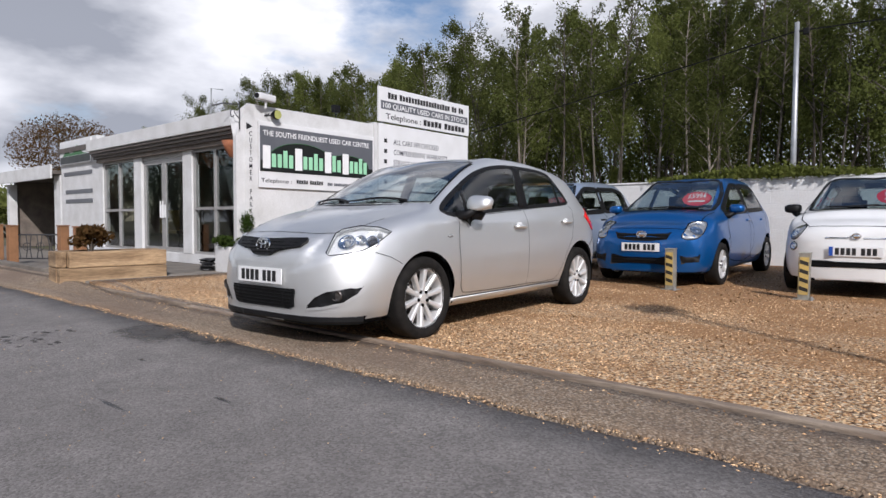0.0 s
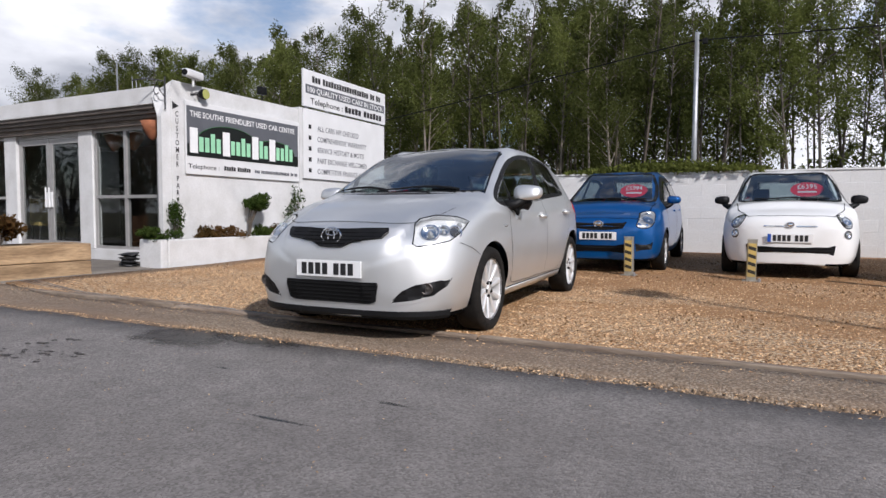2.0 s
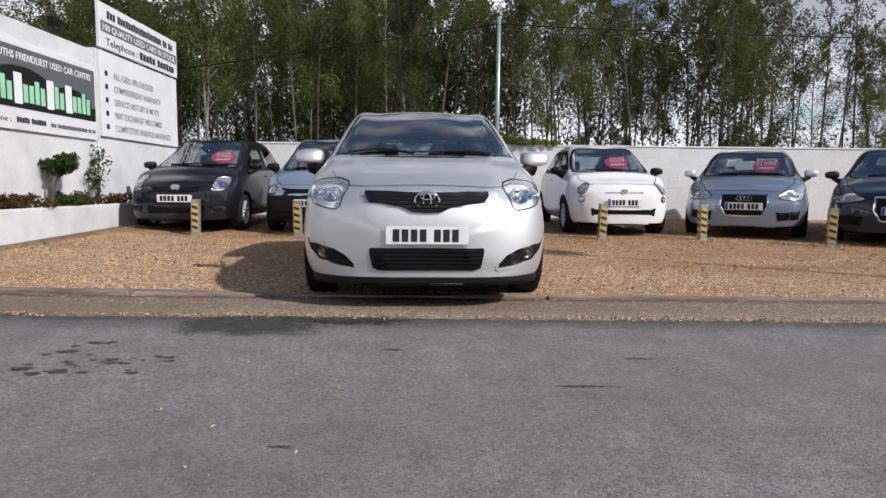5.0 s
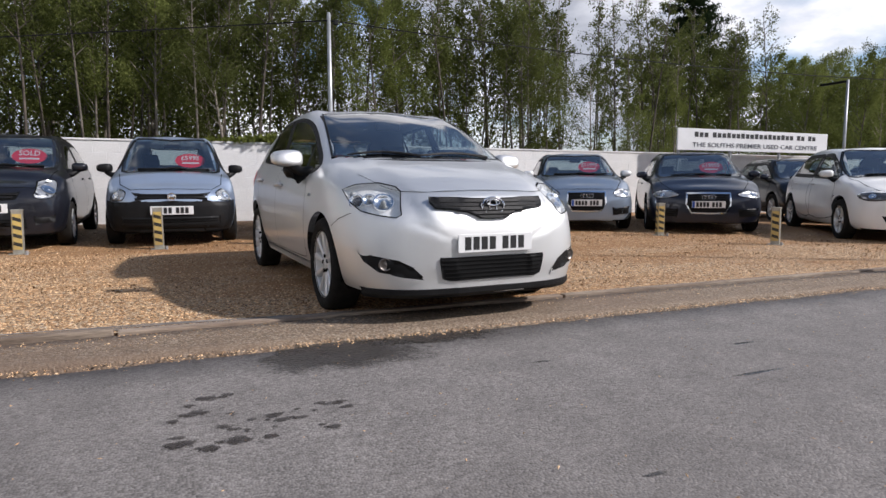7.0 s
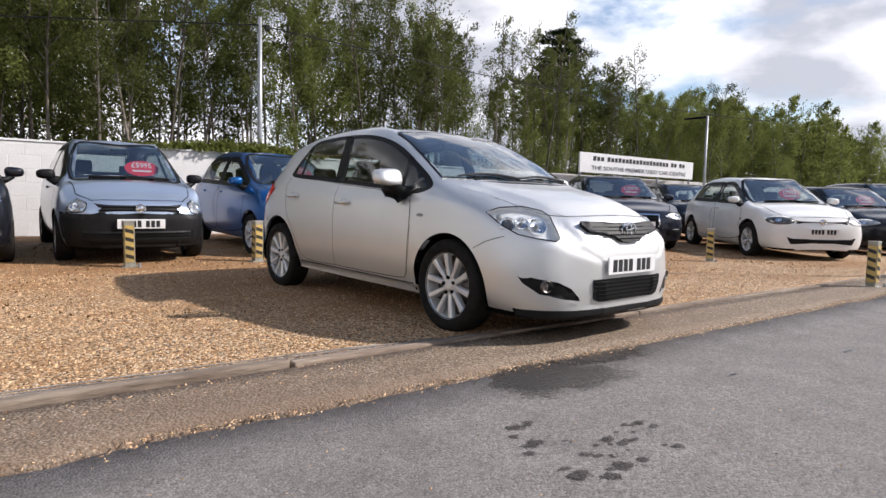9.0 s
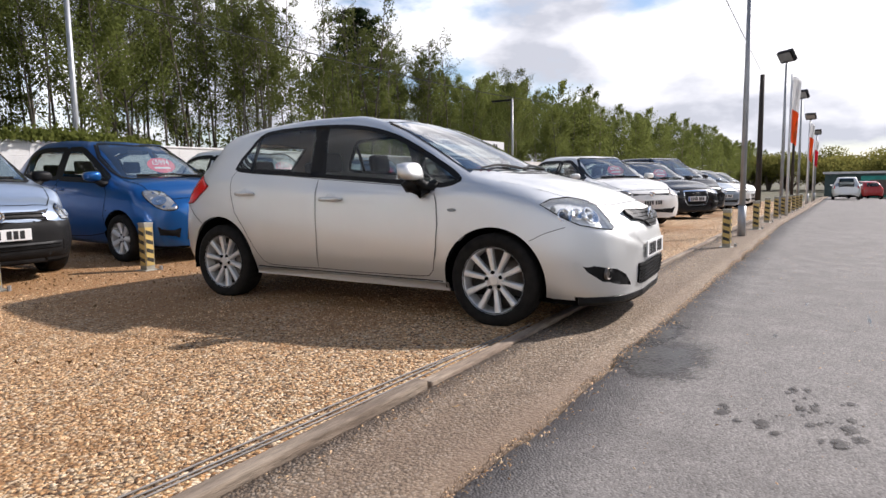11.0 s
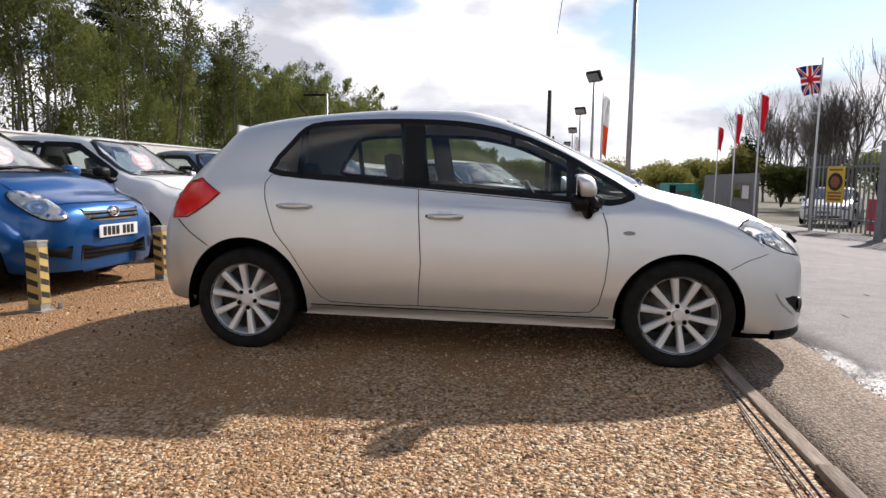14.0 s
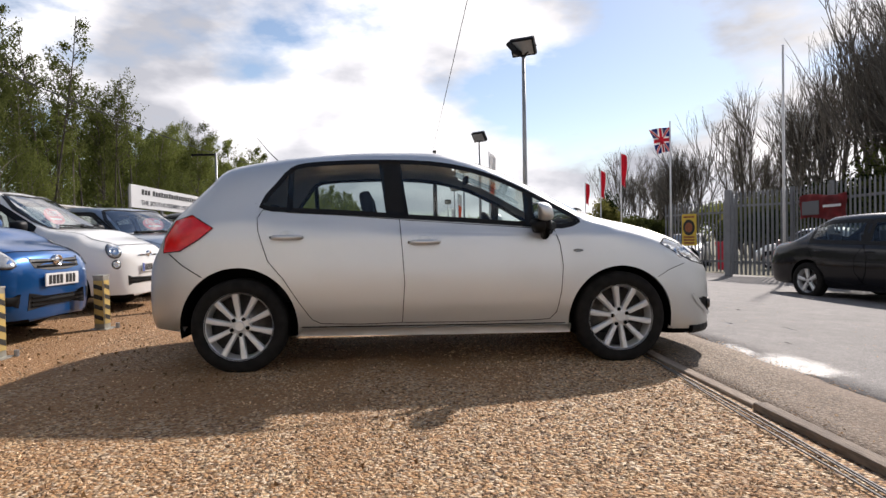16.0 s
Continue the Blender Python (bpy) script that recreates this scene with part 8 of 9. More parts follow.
def floodlight(x, y, h, rz, group="floodlights along the road"):
    p = pole("floodlight_mast", x, y, h, 0.047, M_GALV, "galvanised mast with a black floodlight on top", group)
    bm = bmesh.new()
    tube(bm, [(0, 0, 0), (0, 0, 0.55)], 0.062, 12)
    part("sleeve", bm, M_GALV, p, smooth=True)
    m = pose(0, 0, h + 0.20, 0, 0, rz) @ pose(0, 0, 0, 55, 0, 0)
    bm = bmesh.new()
    box(bm, -0.24, 0.24, -0.17, 0.17, -0.07, 0.06, 0.03, m)
    hd = part("lamp_head", bm, M_PLASTIC, p, "black floodlight head")
    bm = bmesh.new()
    box(bm, -0.20, 0.20, -0.13, 0.13, -0.078, -0.068, 0.0, m)
    part("lamp_glass", bm, M_LENS, hd)
    for k in range(6):
        bm = bmesh.new()
        box(bm, -0.20, 0.20, -0.13 + 0.05 * k, -0.115 + 0.05 * k, 0.055, 0.10, 0.0, m)
        part("cooling_fin", bm, M_PLASTIC, hd)
    bm = bmesh.new()
    tube(bm, [(0, 0, h - 0.02), (0.0, 0, h + 0.02), m @ Vector((-0.26, 0, 0))], 0.018, 6)
    tube(bm, [(0, 0, h + 0.02), m @ Vector((0.26, 0, 0))], 0.018, 6)
    part("yoke", bm, M_PLASTIC, p)
    return p


fl = floodlight(2.70, 2.90, 4.36, 62)
bm = bmesh.new()
box(bm, -0.20, 0.20, -0.14, 0.14, -0.05, 0.05, 0.025, pose(0.06, 0.12, 4.52, 0, 0, -40) @ pose(0, 0, 0, 50, 0, 0))
part("lamp_head", bm, M_PLASTIC, fl, "black floodlight head")
for k, x in enumerate((11.4, 19.5, 28.0, 38.0)):
    floodlight(x, 2.96, 4.2, 50 + 12 * k)
pole("telegraph_pole", 19.0, 4.3, 5.2, 0.11, M_TARPOLE, "tarred wooden telegraph pole")
pole("telegraph_pole", -40.0, 2.95, 6.7, 0.11, M_TARPOLE, "tarred wooden telegraph pole")
pole("telegraph_pole", 34.0, 4.0, 4.6, 0.09, M_TARPOLE, "tarred wooden pole by the parked cars")
sp = pole("cable_post", -2.60, 12.90, 4.45, 0.055, M_GALV, "pale grey steel post behind the wall carrying a cable")
bm = bmesh.new()
tube(bm, [(-0.10, 0, 4.28), (0.16, -0.02, 4.28)], 0.018, 6)
box(bm, 0.10, 0.20, -0.05, 0.03, 4.20, 4.32, 0.02)
part("cable_bracket", bm, M_PLASTIC, sp)
lp3 = pole("street_lamp", 13.0, 12.1, 4.08, 0.05, M_GALV, "grey street lamp post with a flat dark lamp arm")
bm = bmesh.new()
box(bm, -0.07, 0.07, 0.02, 0.85, 4.00, 4.07, 0.02)
part("lamp_head", bm, M_PLASTIC, lp3)


def cable(name, a, b, sag, r, label):
    bm = bmesh.new()
    a, b = Vector(a), Vector(b)
    tube(bm, [a.lerp(b, t) - Vector((0, 0, sag * 4 * t * (1 - t))) for t in np.linspace(0, 1, 17)], r, 4)
    solid(name, bm, M_PLASTIC, label, "cable")


cable("overhead_cable", (-24, 16.0, 2.2), (-2.6, 12.9, 4.38), 0.1, 0.014, "thin black overhead cable running to the lamp post")
cable("overhead_cable", (-2.6, 12.9, 4.38), (19.0, 12.6, 4.4), 0.25, 0.014, "thin black overhead cable above the wall")
cable("overhead_cable", (19.0, 4.35, 5.0), (-40, 2.95, 6.6), 0.1, 0.010, "thin cable running up over the lot")

# far sign on the wall
fs = thing("far_sign", Matrix.Identity(4), "long white sign board on posts by the wall", "sign")
part("board", boxes((6.35, 12.1, 12.0, 12.05, 1.78, 2.35), bevel=0.004), M_BOARD, fs)
bars("web_bar", (3, 18, 2, 2), 6.9, 11.6, 2.13, 2.25, M_INK, fs, Matrix(((1, 0, 0, 0), (0, 0, -1, 11.999), (0, 1, 0, 0), (0, 0, 0, 1))))
write("slogan", "THE SOUTHS PREMIER USED CAR CENTRE", 0.17, M_SLATE, fs, Matrix(((1, 0, 0, 6.85), (0, 0, -1, 11.992), (0, 1, 0, 1.87), (0, 0, 0, 1))), width=4.8)
for x in (6.45, 8.3, 10.2, 12.0):
    part("post", boxes((x - 0.03, x + 0.03, 12.05, 12.11, 0.0, 2.3)), M_GALV, fs)

# ---- office fittings ----
ca = thing("security_camera", pose(-9.18, 6.14, 2.80), "white security camera on the wall top", "camera")
bm = bmesh.new()
tube(bm, [(0, 0, 0.0), (0, 0, 0.10), (0.03, -0.02, 0.14)], 0.018, 8)
part("arm", bm, M_BOARD, ca)
bm = bmesh.new()
box(bm, -0.06, 0.06, -0.20, 0.20, 0.12, 0.24, 0.03, pose(0, 0, 0, 0, 0, 14))
part("housing", bm, M_BOARD, ca)
bm = bmesh.new()
lathe(bm, [(0.0005, -0.21), (0.045, -0.21), (0.045, -0.18)], "Y", 16, (0, 0, 0.18))
bmesh.ops.transform(bm, matrix=pose(0, 0, 0, 0, 0, 14), verts=bm.verts)
part("lens", bm, M_PLASTIC, ca)
wl_ = thing("wall_lamp", pose(-9.22, 6.36, 2.72), "round yellow-lensed wall floodlight", "lamp")
bm = bmesh.new()
lathe(bm, [(0.0005, 0.12), (0.045, 0.11), (0.08, 0.04), (0.085, 0.0), (0.08, -0.01)], "X", 20)
bmesh.ops.transform(bm, matrix=pose(0.05, 0, 0, 0, 0, 180) @ pose(0, 0, 0, 0, 0, 15), verts=bm.verts)
part("housing", bm, M_PLASTIC, wl_, smooth=True)
bm = bmesh.new()
disc(bm, 0.075, (0.065, 0.0, 0), "X", 0.01)
part("lens", bm, surf("yellow_lens", (0.42, 0.43, 0.14), 0.2, 0, 0.1, 10), wl_)
bm = bmesh.new()
tube(bm, [(-0.1, 0.0, 0.0), (-0.09, -0.16, -0.02), (0.02, -0.14, 0.0)], 0.015, 6)
part("bracket", bm, M_IRON, wl_)
sl = thing("floodlight_small", pose(-9.30, 7.75, 2.86), "small black floodlight on the wall top", "lamp")
bm = bmesh.new()
tube(bm, [(0, 0, 0), (0, 0, 0.12)], 0.012, 6)
box(bm, -0.05, 0.05, -0.08, 0.08, 0.10, 0.24, 0.02)
part("housing", bm, M_PLASTIC, sl)
ib = thing("sign_bracket", pose(-9.30, 5.70, 2.45), "scrolled iron bracket on the corner pillar", "bracket")
bm = bmesh.new()
tube(bm, [(0.03, 0, -0.05), (0.03, 0, 0.42)], 0.012, 6)
tube(bm, [(0.03, 0, 0.36), (-0.15, -0.18, 0.38), (-0.30, -0.3, 0.34)], 0.010, 6)
tube(bm, [(0.03, 0, 0.12)] + [(-0.05 + 0.06 * math.cos(a), -0.08, 0.22 + 0.06 * math.sin(a)) for a in np.linspace(0, 5.5, 12)], 0.008, 5)
part("scroll", bm, M_IRON, ib)
an = thing("roof_aerial", pose(-10.9, 6.1, 2.74), "thin metal aerial on the office roof", "aerial")
bm = bmesh.new()
tube(bm, [(0, 0, 0), (0, 0, 0.62), (0.32, 0.05, 0.56)], 0.012, 5)
for k in range(4):
    tube(bm, [(0.12 + 0.10 * k, 0.2, 0.0), (0.10 + 0.10 * k, 0.2, 0.40 - 0.07 * k)], 0.006, 4)
part("rod", bm, M_GALV, an)

# things inside the office, seen through the panes
dk = thing("office_desk", pose(-10.6, 8.2, 0.16), "pale office desk behind the shop window", "desk")
part("top", boxes((-0.8, 0.8, -0.35, 0.35, 0.70, 0.74), bevel=0.005), M_WOOD, dk)
for sx in (-0.75, 0.72):
    part("side_panel", boxes((sx, sx + 0.03, -0.33, 0.33, 0, 0.70)), M_WOOD, dk)
for k, (x, y, mt, lb) in enumerate(((-10.9, 7.2, M_CLOTH, "dark office chair"), (-14.3, 7.4, M_CLOTH, "dark visitor chair"), (-15.0, 7.3, M_HAZYEL, "yellow-covered chair"))):
    c = thing("office_chair", pose(x, y, 0.16, 0, 0, 40 * k), lb + " inside the office", "chair", "chairs in the office")
    part("seat", boxes((-0.24, 0.24, -0.24, 0.24, 0.42, 0.50), bevel=0.02), mt, c)
    part("backrest", boxes((-0.23, 0.23, 0.20, 0.26, 0.50, 1.0), bevel=0.02), mt, c)
    for a, b in ((-0.2, -0.2), (0.2, -0.2), (-0.2, 0.2), (0.2, 0.2)):
        part("leg", boxes((a - 0.015, a + 0.015, b - 0.015, b + 0.015, 0, 0.42)), M_IRON, c)
nb = thing("notice_board", pose(-10.7, 9.55, 1.3), "white notice board with red papers on the inner wall", "board")
part("board", boxes((-0.7, 0.7, -0.02, 0.02, 0, 0.7)), M_BOARD, nb)
part("paper", boxes((-0.5, -0.05, -0.03, -0.02, 0.05, 0.35)), M_PRICE, nb)
part("paper", boxes((0.1, 0.5, -0.03, -0.02, 0.3, 0.6)), M_SLATE, nb)

# hanging baskets under the canopy
for x, yy, zz in ((-9.70, -0.16, 2.02), (-10.75, 0.30, 1.95), (-11.25, 0.30, 1.95)):
    hb = thing("hanging_basket", pose(x, FY + yy, zz), "small terracotta hanging basket under the canopy", "basket", "hanging baskets")
    bm = bmesh.new()
    lathe(bm, [(0.0005, -0.05), (0.05, -0.02), (0.13, 0.12), (0.17, 0.24), (0.155, 0.24), (0.0005, 0.20)], "Z", 14)
    part("bowl", bm, M_TERRA, hb, smooth=True)
    bm = bmesh.new()
    for a in (0, 2.1, 4.2):
        tube(bm, [(0.16 * math.cos(a), 0.16 * math.sin(a), 0.24), (0, 0, 0.50)], 0.004, 4)
    part("chain", bm, M_IRON, hb)

# ---- timber planter, posts and railing by the entrance ----
sp_ = thing("sleeper_planter", pose(0, 0, 0), "raised planter of pale stacked timber sleepers", "planter")
def sleeper(a, b, z0, w=0.13, h=0.215):
    """One sleeper between two plan points."""
    a, b = Vector((*a, 0)), Vector((*b, 0))
    d = b - a
    bm = bmesh.new()
    box(bm, 0, d.length, -w / 2, w / 2, 0, h, 0.014)
    s = part("sleeper", bm, M_WOOD, sp_, "sawn timber sleeper")
    s.matrix_local = Matrix.Translation((a.x, a.y, z0)) @ pose(0, 0, 0, 0, 0, math.degrees(math.atan2(d.y, d.x)))
A_, B_, C_, D_ = (-9.17, 3.02), (-9.12, 4.36), (-9.62, 4.40), (-9.66, 3.06)
for k in range(2):
    z0 = 0.03 + 0.222 * k
    sleeper((A_[0], A_[1] + (0.06 if k else -0.06)), (B_[0], B_[1] + 0.0), z0)
    sleeper((A_[0] - 0.07, A_[1]), D_, z0)
    sleeper((B_[0] - 0.07, B_[1] - 0.06), C_, z0)
    sleeper((D_[0], D_[1] + 0.07), (C_[0], C_[1] - 0.07), z0)
part("soil", boxes((-9.58, -9.24, 3.14, 4.28, 0.03, 0.42)), M_SOIL, sp_)
bush("planter_shrub", pose(-9.42, 3.45, 0.42), 401, 0.32, 0.26, 1100, M_BRONZE, 0.07, "bronze-leaved shrub in the timber planter", "shrub", 0.10, "shrubs by the office")
for k, (x, y) in enumerate(((-10.6, 3.72), (-12.85, 4.2), (-13.45, 3.55), (-15.2, 3.75))):
    part_ = thing("timber_post", pose(x, y, ground_z(x, 4) - 0.02, 0, 0, 6), "brown stained square timber post", "post", "posts by the entrance")
    part("shaft", boxes((-0.075, 0.075, -0.075, 0.075, 0, 0.72), bevel=0.01), M_POSTWOOD, part_)
    part("cap", boxes((-0.085, 0.085, -0.085, 0.085, 0.72, 0.745), bevel=0.006), M_POSTWOOD, part_)
rl = thing("iron_railing", pose(-13.40, 3.62, 0.06, 0, 0, 47), "low black ornamental iron railing panel between posts", "railing")
bm = bmesh.new()
for z in (0.12, 0.56):
    tube(bm, [(0, 0, z), (0.78, 0, z)], 0.014, 6)
part("rail", bm, M_IRON, rl)
for k in range(8):
    bm = bmesh.new()
    x = 0.05 + 0.095 * k
    tube(bm, [(x, 0, 0.12), (x + (0.03 if k % 2 else -0.03), 0, 0.34), (x, 0, 0.56)], 0.009, 5)
    part("bar", bm, M_IRON, rl)
bm = bmesh.new()
for k in range(3):
    c = 0.16 + 0.23 * k
    tube(bm, [(c + 0.07 * math.cos(a), 0, 0.34 + 0.07 * math.sin(a)) for a in np.linspace(0, 6.3, 13)], 0.008, 5)
part("scrollwork", bm, M_IRON, rl)
solid("low_kerb", boxes((-16, -10.7, 3.25, 3.42, 0.0, 0.16), bevel=0.02), M_PAVING, "low concrete kerb below the railing", "kerb", kind="structure")

# plants in the white planter
bush("rose_bush", pose(-9.17, 5.75, 0.40), 410, 0.22, 0.42, 520, M_SHRUB, 0.055, "thin climbing rose against the white wall", "shrub", 0.18, "shrubs by the office")
lol = bush("standard_tree", pose(-9.17, 7.25, 0.40), 411, 0.36, 0.24, 2200, M_SHRUB, 0.055, "clipped round-headed small tree on a bare stem", "shrub", 0.52, "shrubs by the office")
bush("rose_bush", pose(-9.17, 8.45, 0.40), 412, 0.26, 0.62, 360, M_SHRUB, 0.06, "leggy rose bush against the white wall", "shrub", 0.25, "shrubs by the office")
for k, y in enumerate((5.5, 6.3, 6.75, 7.7, 8.1, 8.9)):
    bush("low_shrub", pose(-9.17, y, 0.39), 420 + k, 0.33, 0.20, 900, M_BRONZE if k % 3 else M_SHRUB, 0.06, "low bronze-green shrub in the white planter", "shrub", 0.03, "shrubs by the office")
ro = thing("rock_pile", pose(-9.60, 5.30, 0.07), "small pile of dark flat stones by the planter", "stones")
rng = np.random.default_rng(3)
for k in range(4):
    bm = bmesh.new()
    bmesh.ops.create_icosphere(bm, subdivisions=2, radius=1)
    for v in bm.verts:
        v.co = Vector((v.co.x * 0.12, v.co.y * 0.10, v.co.z * 0.035)) * (1 + 0.25 * noise.noise(v.co * 2 + Vector((k, 0, 0))))
        v.co += Vector((rng.normal(0, 0.05), rng.normal(0, 0.04), 0.03 + 0.05 * k))
    part("stone", bm, M_IRON, ro)

# ---- far side of the road: palisade fence, gate, flags ----
pale_bm = bmesh.new()
pr = [(-0.035, 0.0), (-0.02, 0.016), (0.0, 0.006), (0.02, 0.016), (0.035, 0.0), (0.0, -0.004)]
lo, hi = [pale_bm.verts.new((a, b, 0.05)) for a, b in pr], [pale_bm.verts.new((a, b, 2.30)) for a, b in pr]
tip = pale_bm.verts.new((0, 0, 2.40))
for k in range(6):
    pale_bm.faces.new((lo[k], lo[(k + 1) % 6], hi[(k + 1) % 6], hi[k]))
    pale_bm.faces.new((hi[k], hi[(k + 1) % 6], tip))
pale_me = mesh_of("pale", pale_bm, M_PALISADE, False)


def palisade(name, a, b, label, gap=0.155, z=None):
    a, b = Vector((*a, 0)), Vector((*b, 0))
    d = b - a
    z0 = (ground_z(a.x, a.y) + ground_z(b.x, b.y)) / 2 if z is None else z
    f = thing(name, Matrix.Translation((a.x, a.y, z0)) @ pose(0, 0, 0, 0, 0, math.degrees(math.atan2(d.y, d.x))), label, "fence", "palisade fencing", kind="structure")
    n = int(d.length / gap)
    for k in range(n + 1):
        p = part("pale", pale_me, None, f)
        p.matrix_local = pose(k * gap, 0.03, 0)
    for z in (0.40, 1.98):
        part("rail", boxes((0, d.length, -0.02, 0.025, z - 0.03, z + 0.03)), M_PALISADE, f)
    x = 0.0
    while x <= d.length + 0.01:
        part("post", boxes((x - 0.05, x + 0.05, -0.09, -0.02, -0.1, 2.42)), M_PALISADE, f)
        x += 2.75
    return f


palisade("palisade_fence", (-5.5, -4.9), (6.9, -4.9), "grey steel palisade fence along the road")
g = palisade("palisade_gate", (6.95, -4.85), (8.25, -3.85), "grey steel palisade gate leaf standing open", 0.12)
part("gate_post", boxes((1.62, 1.78, -0.1, 0.06, -0.1, 2.45), bevel=0.01), M_PALISADE, g)
palisade("palisade_fence", (10.4, -5.0), (13.2, -3.95), "grey steel palisade fence beyond the gate")
ho = thing("grey_hoarding", pose(20.2, -4.7, ground_z(20, -4.7), 0, 0, -2), "tall grey sheet-metal hoarding with a poster", "hoarding", kind="structure")
for k in range(20):
    part("sheet", boxes((0.55 * k + 0.01, 0.55 * k + 0.54, -0.02 + 0.012 * (k % 2), 0.04, 0.0, 2.05)), M_HOARD, ho)
part("poster", boxes((1.0, 4.2, 0.045, 0.055, 0.75, 1.65)), M_PAVING, ho, "faded pictorial poster")
part("poster_panel", boxes((1.3, 2.4, 0.054, 0.06, 0.9, 1.5)), M_BOARD, ho)
part("poster_panel", boxes((2.7, 3.9, 0.054, 0.06, 0.9, 1.3)), M_IVY, ho)
ys_ = thing("yellow_sign", pose(11.95, -4.28, ground_z(10, -5) + 0.87, 0, 0, 20), "tall yellow sign with a dark round picture", "sign")
part("board", boxes((-0.33, 0.33, 0, 0.02, 0, 1.08), bevel=0.004), M_YELSIGN, ys_)
for sx in (-0.25, 0.25):
    part("leg", boxes((sx - 0.02, sx + 0.02, -0.04, 0, -0.90, 0.9)), M_GALV, ys_)
bm = bmesh.new()
disc(bm, 0.27, (0, 0.025, 0.62), "Y", 0.012, 28)
part("roundel", bm, M_INK, ys_)
bm = bmesh.new()
disc(bm, 0.17, (0, 0.032, 0.62), "Y", 0.012, 28)
part("roundel_centre", bm, M_TERRA, ys_)
for z in (0.06, 0.16, 0.26, 0.95):
    part("text_bar", boxes((-0.25, 0.25, 0.018, 0.026, z, z + 0.06)), M_TERRA, ys_)
bn = thing("red_banner", pose(4.75, -4.82, ground_z(4, -4.2) + 1.50), "red and white banner tied to the palisade", "banner")
bm = bmesh.new()
vs = [[bm.verts.new((1.75 * i / 20, 0.03 + 0.02 * math.sin(i * 1.1 + j), 0.58 * j / 6 - 0.04 * math.sin(i * 0.3))) for i in range(21)] for j in range(7)]
for r0, r1 in zip(vs, vs[1:]):
    for k in range(20):
        bm.faces.new((r0[k], r0[k + 1], r1[k + 1], r1[k]))
ex = bmesh.ops.solidify(bm, geom=list(bm.faces), thickness=0.004)
part("cloth", bm, M_BANNER, bn, smooth=True)
part("print_picture", boxes((0.95, 1.62, 0.055, 0.062, 0.10, 0.44)), M_SLATE, bn, "grey printed picture")
part("print_bar", boxes((0.15, 0.80, 0.055, 0.062, 0.26, 0.32)), M_FLAGWHT, bn)
rb = thing("red_barrier", pose(11.6, -5.7, ground_z(11, -5)), "red plastic road barrier behind the fence", "barrier")
for k in range(5):
    part("bar", boxes((0.28 * k, 0.28 * k + 0.18, -0.03, 0.03, 0.0, 0.95), bevel=0.02), M_FLAGRED, rb)
part("top_rail", boxes((-0.05, 1.4, -0.04, 0.04, 0.85, 1.0), bevel=0.02), M_FLAGRED, rb)


def flag(x, y, h, mat, label, drop=0.85, wide=0.36, mats=None, side=1, low=0.0):
    p = pole("flag_pole", x, y, h, 0.035, M_BOARD, label, "flag poles")
    n, mrows = (30, 30) if mats and 2 in mats else (10, 16)
    bm = bmesh.new()
    vs = [[bm.verts.new((0.06 * math.sin(8.0 * i / n + 8.0 * j / mrows) * i / n + 0.3 * side * wide * (i / n), -side * (0.02 + wide * (i / n) * (1 - 0.35 * j / mrows)), h - 0.06 - low - drop * j / mrows - 0.12 * (i / n) ** 1.5)) for i in range(n + 1)] for j in range(mrows + 1)]
    for j, (r0, r1) in enumerate(zip(vs, vs[1:])):
        for k in range(n):
            f = bm.faces.new((r0[k], r0[k + 1], r1[k + 1], r1[k]))
            f.material_index = 0 if not mats else mats[(j * len(mats)) // mrows]
            if mats and 2 in mats:
                a, c = k / (n - 1) - 0.5, j / (mrows - 1) - 0.5
                d = min(abs(a - c), abs(a + c))
                f.material_index = 3 if min(abs(a), abs(c)) < 0.06 or d < 0.04 else 1 if min(abs(a), abs(c)) < 0.13 or d < 0.10 else 2
    bmesh.ops.solidify(bm, geom=list(bm.faces), thickness=0.003)
    part("flag", mesh_of("flag", bm, [mat, M_FLAGWHT, M_FLAGBLU, M_FLAGRED]), None, p)
    return p


flag(24.5, -4.0, 4.55, M_FLAGRED, "white pole with a narrow red feather flag", 1.1, 0.26)
flag(21.6, -4.0, 4.85, M_FLAGRED, "white pole with a narrow red feather flag", 1.3, 0.28)
flag(18.4, -4.0, 5.2, M_FLAGRED, "white pole with a narrow red feather flag", 1.4, 0.32)
flag(12.6, -3.9, 5.35, M_FLAGRED, "white pole with a red, white and blue flag", 0.85, 0.80, [2, 3, 2, 3], -1, 0.15)
pole("flag_pole", 5.7, -3.9, 5.75, 0.035, M_BOARD, "tall bare white flag pole by the fence", "flag poles")
flag(10.4, 2.75, 3.75, M_FLAGORG, "leaning pole with a white and orange flag", 1.7, 0.20, [1, 1, 0, 0])
flag(25.5, 2.9, 3.9, M_FLAGORG, "pole with a white and orange flag", 1.7, 0.2, [1, 0, 0])
flag(33.0, 2.9, 3.6, M_FLAGRED, "pole with a red and white flag", 1.4, 0.2, [1, 3, 3])

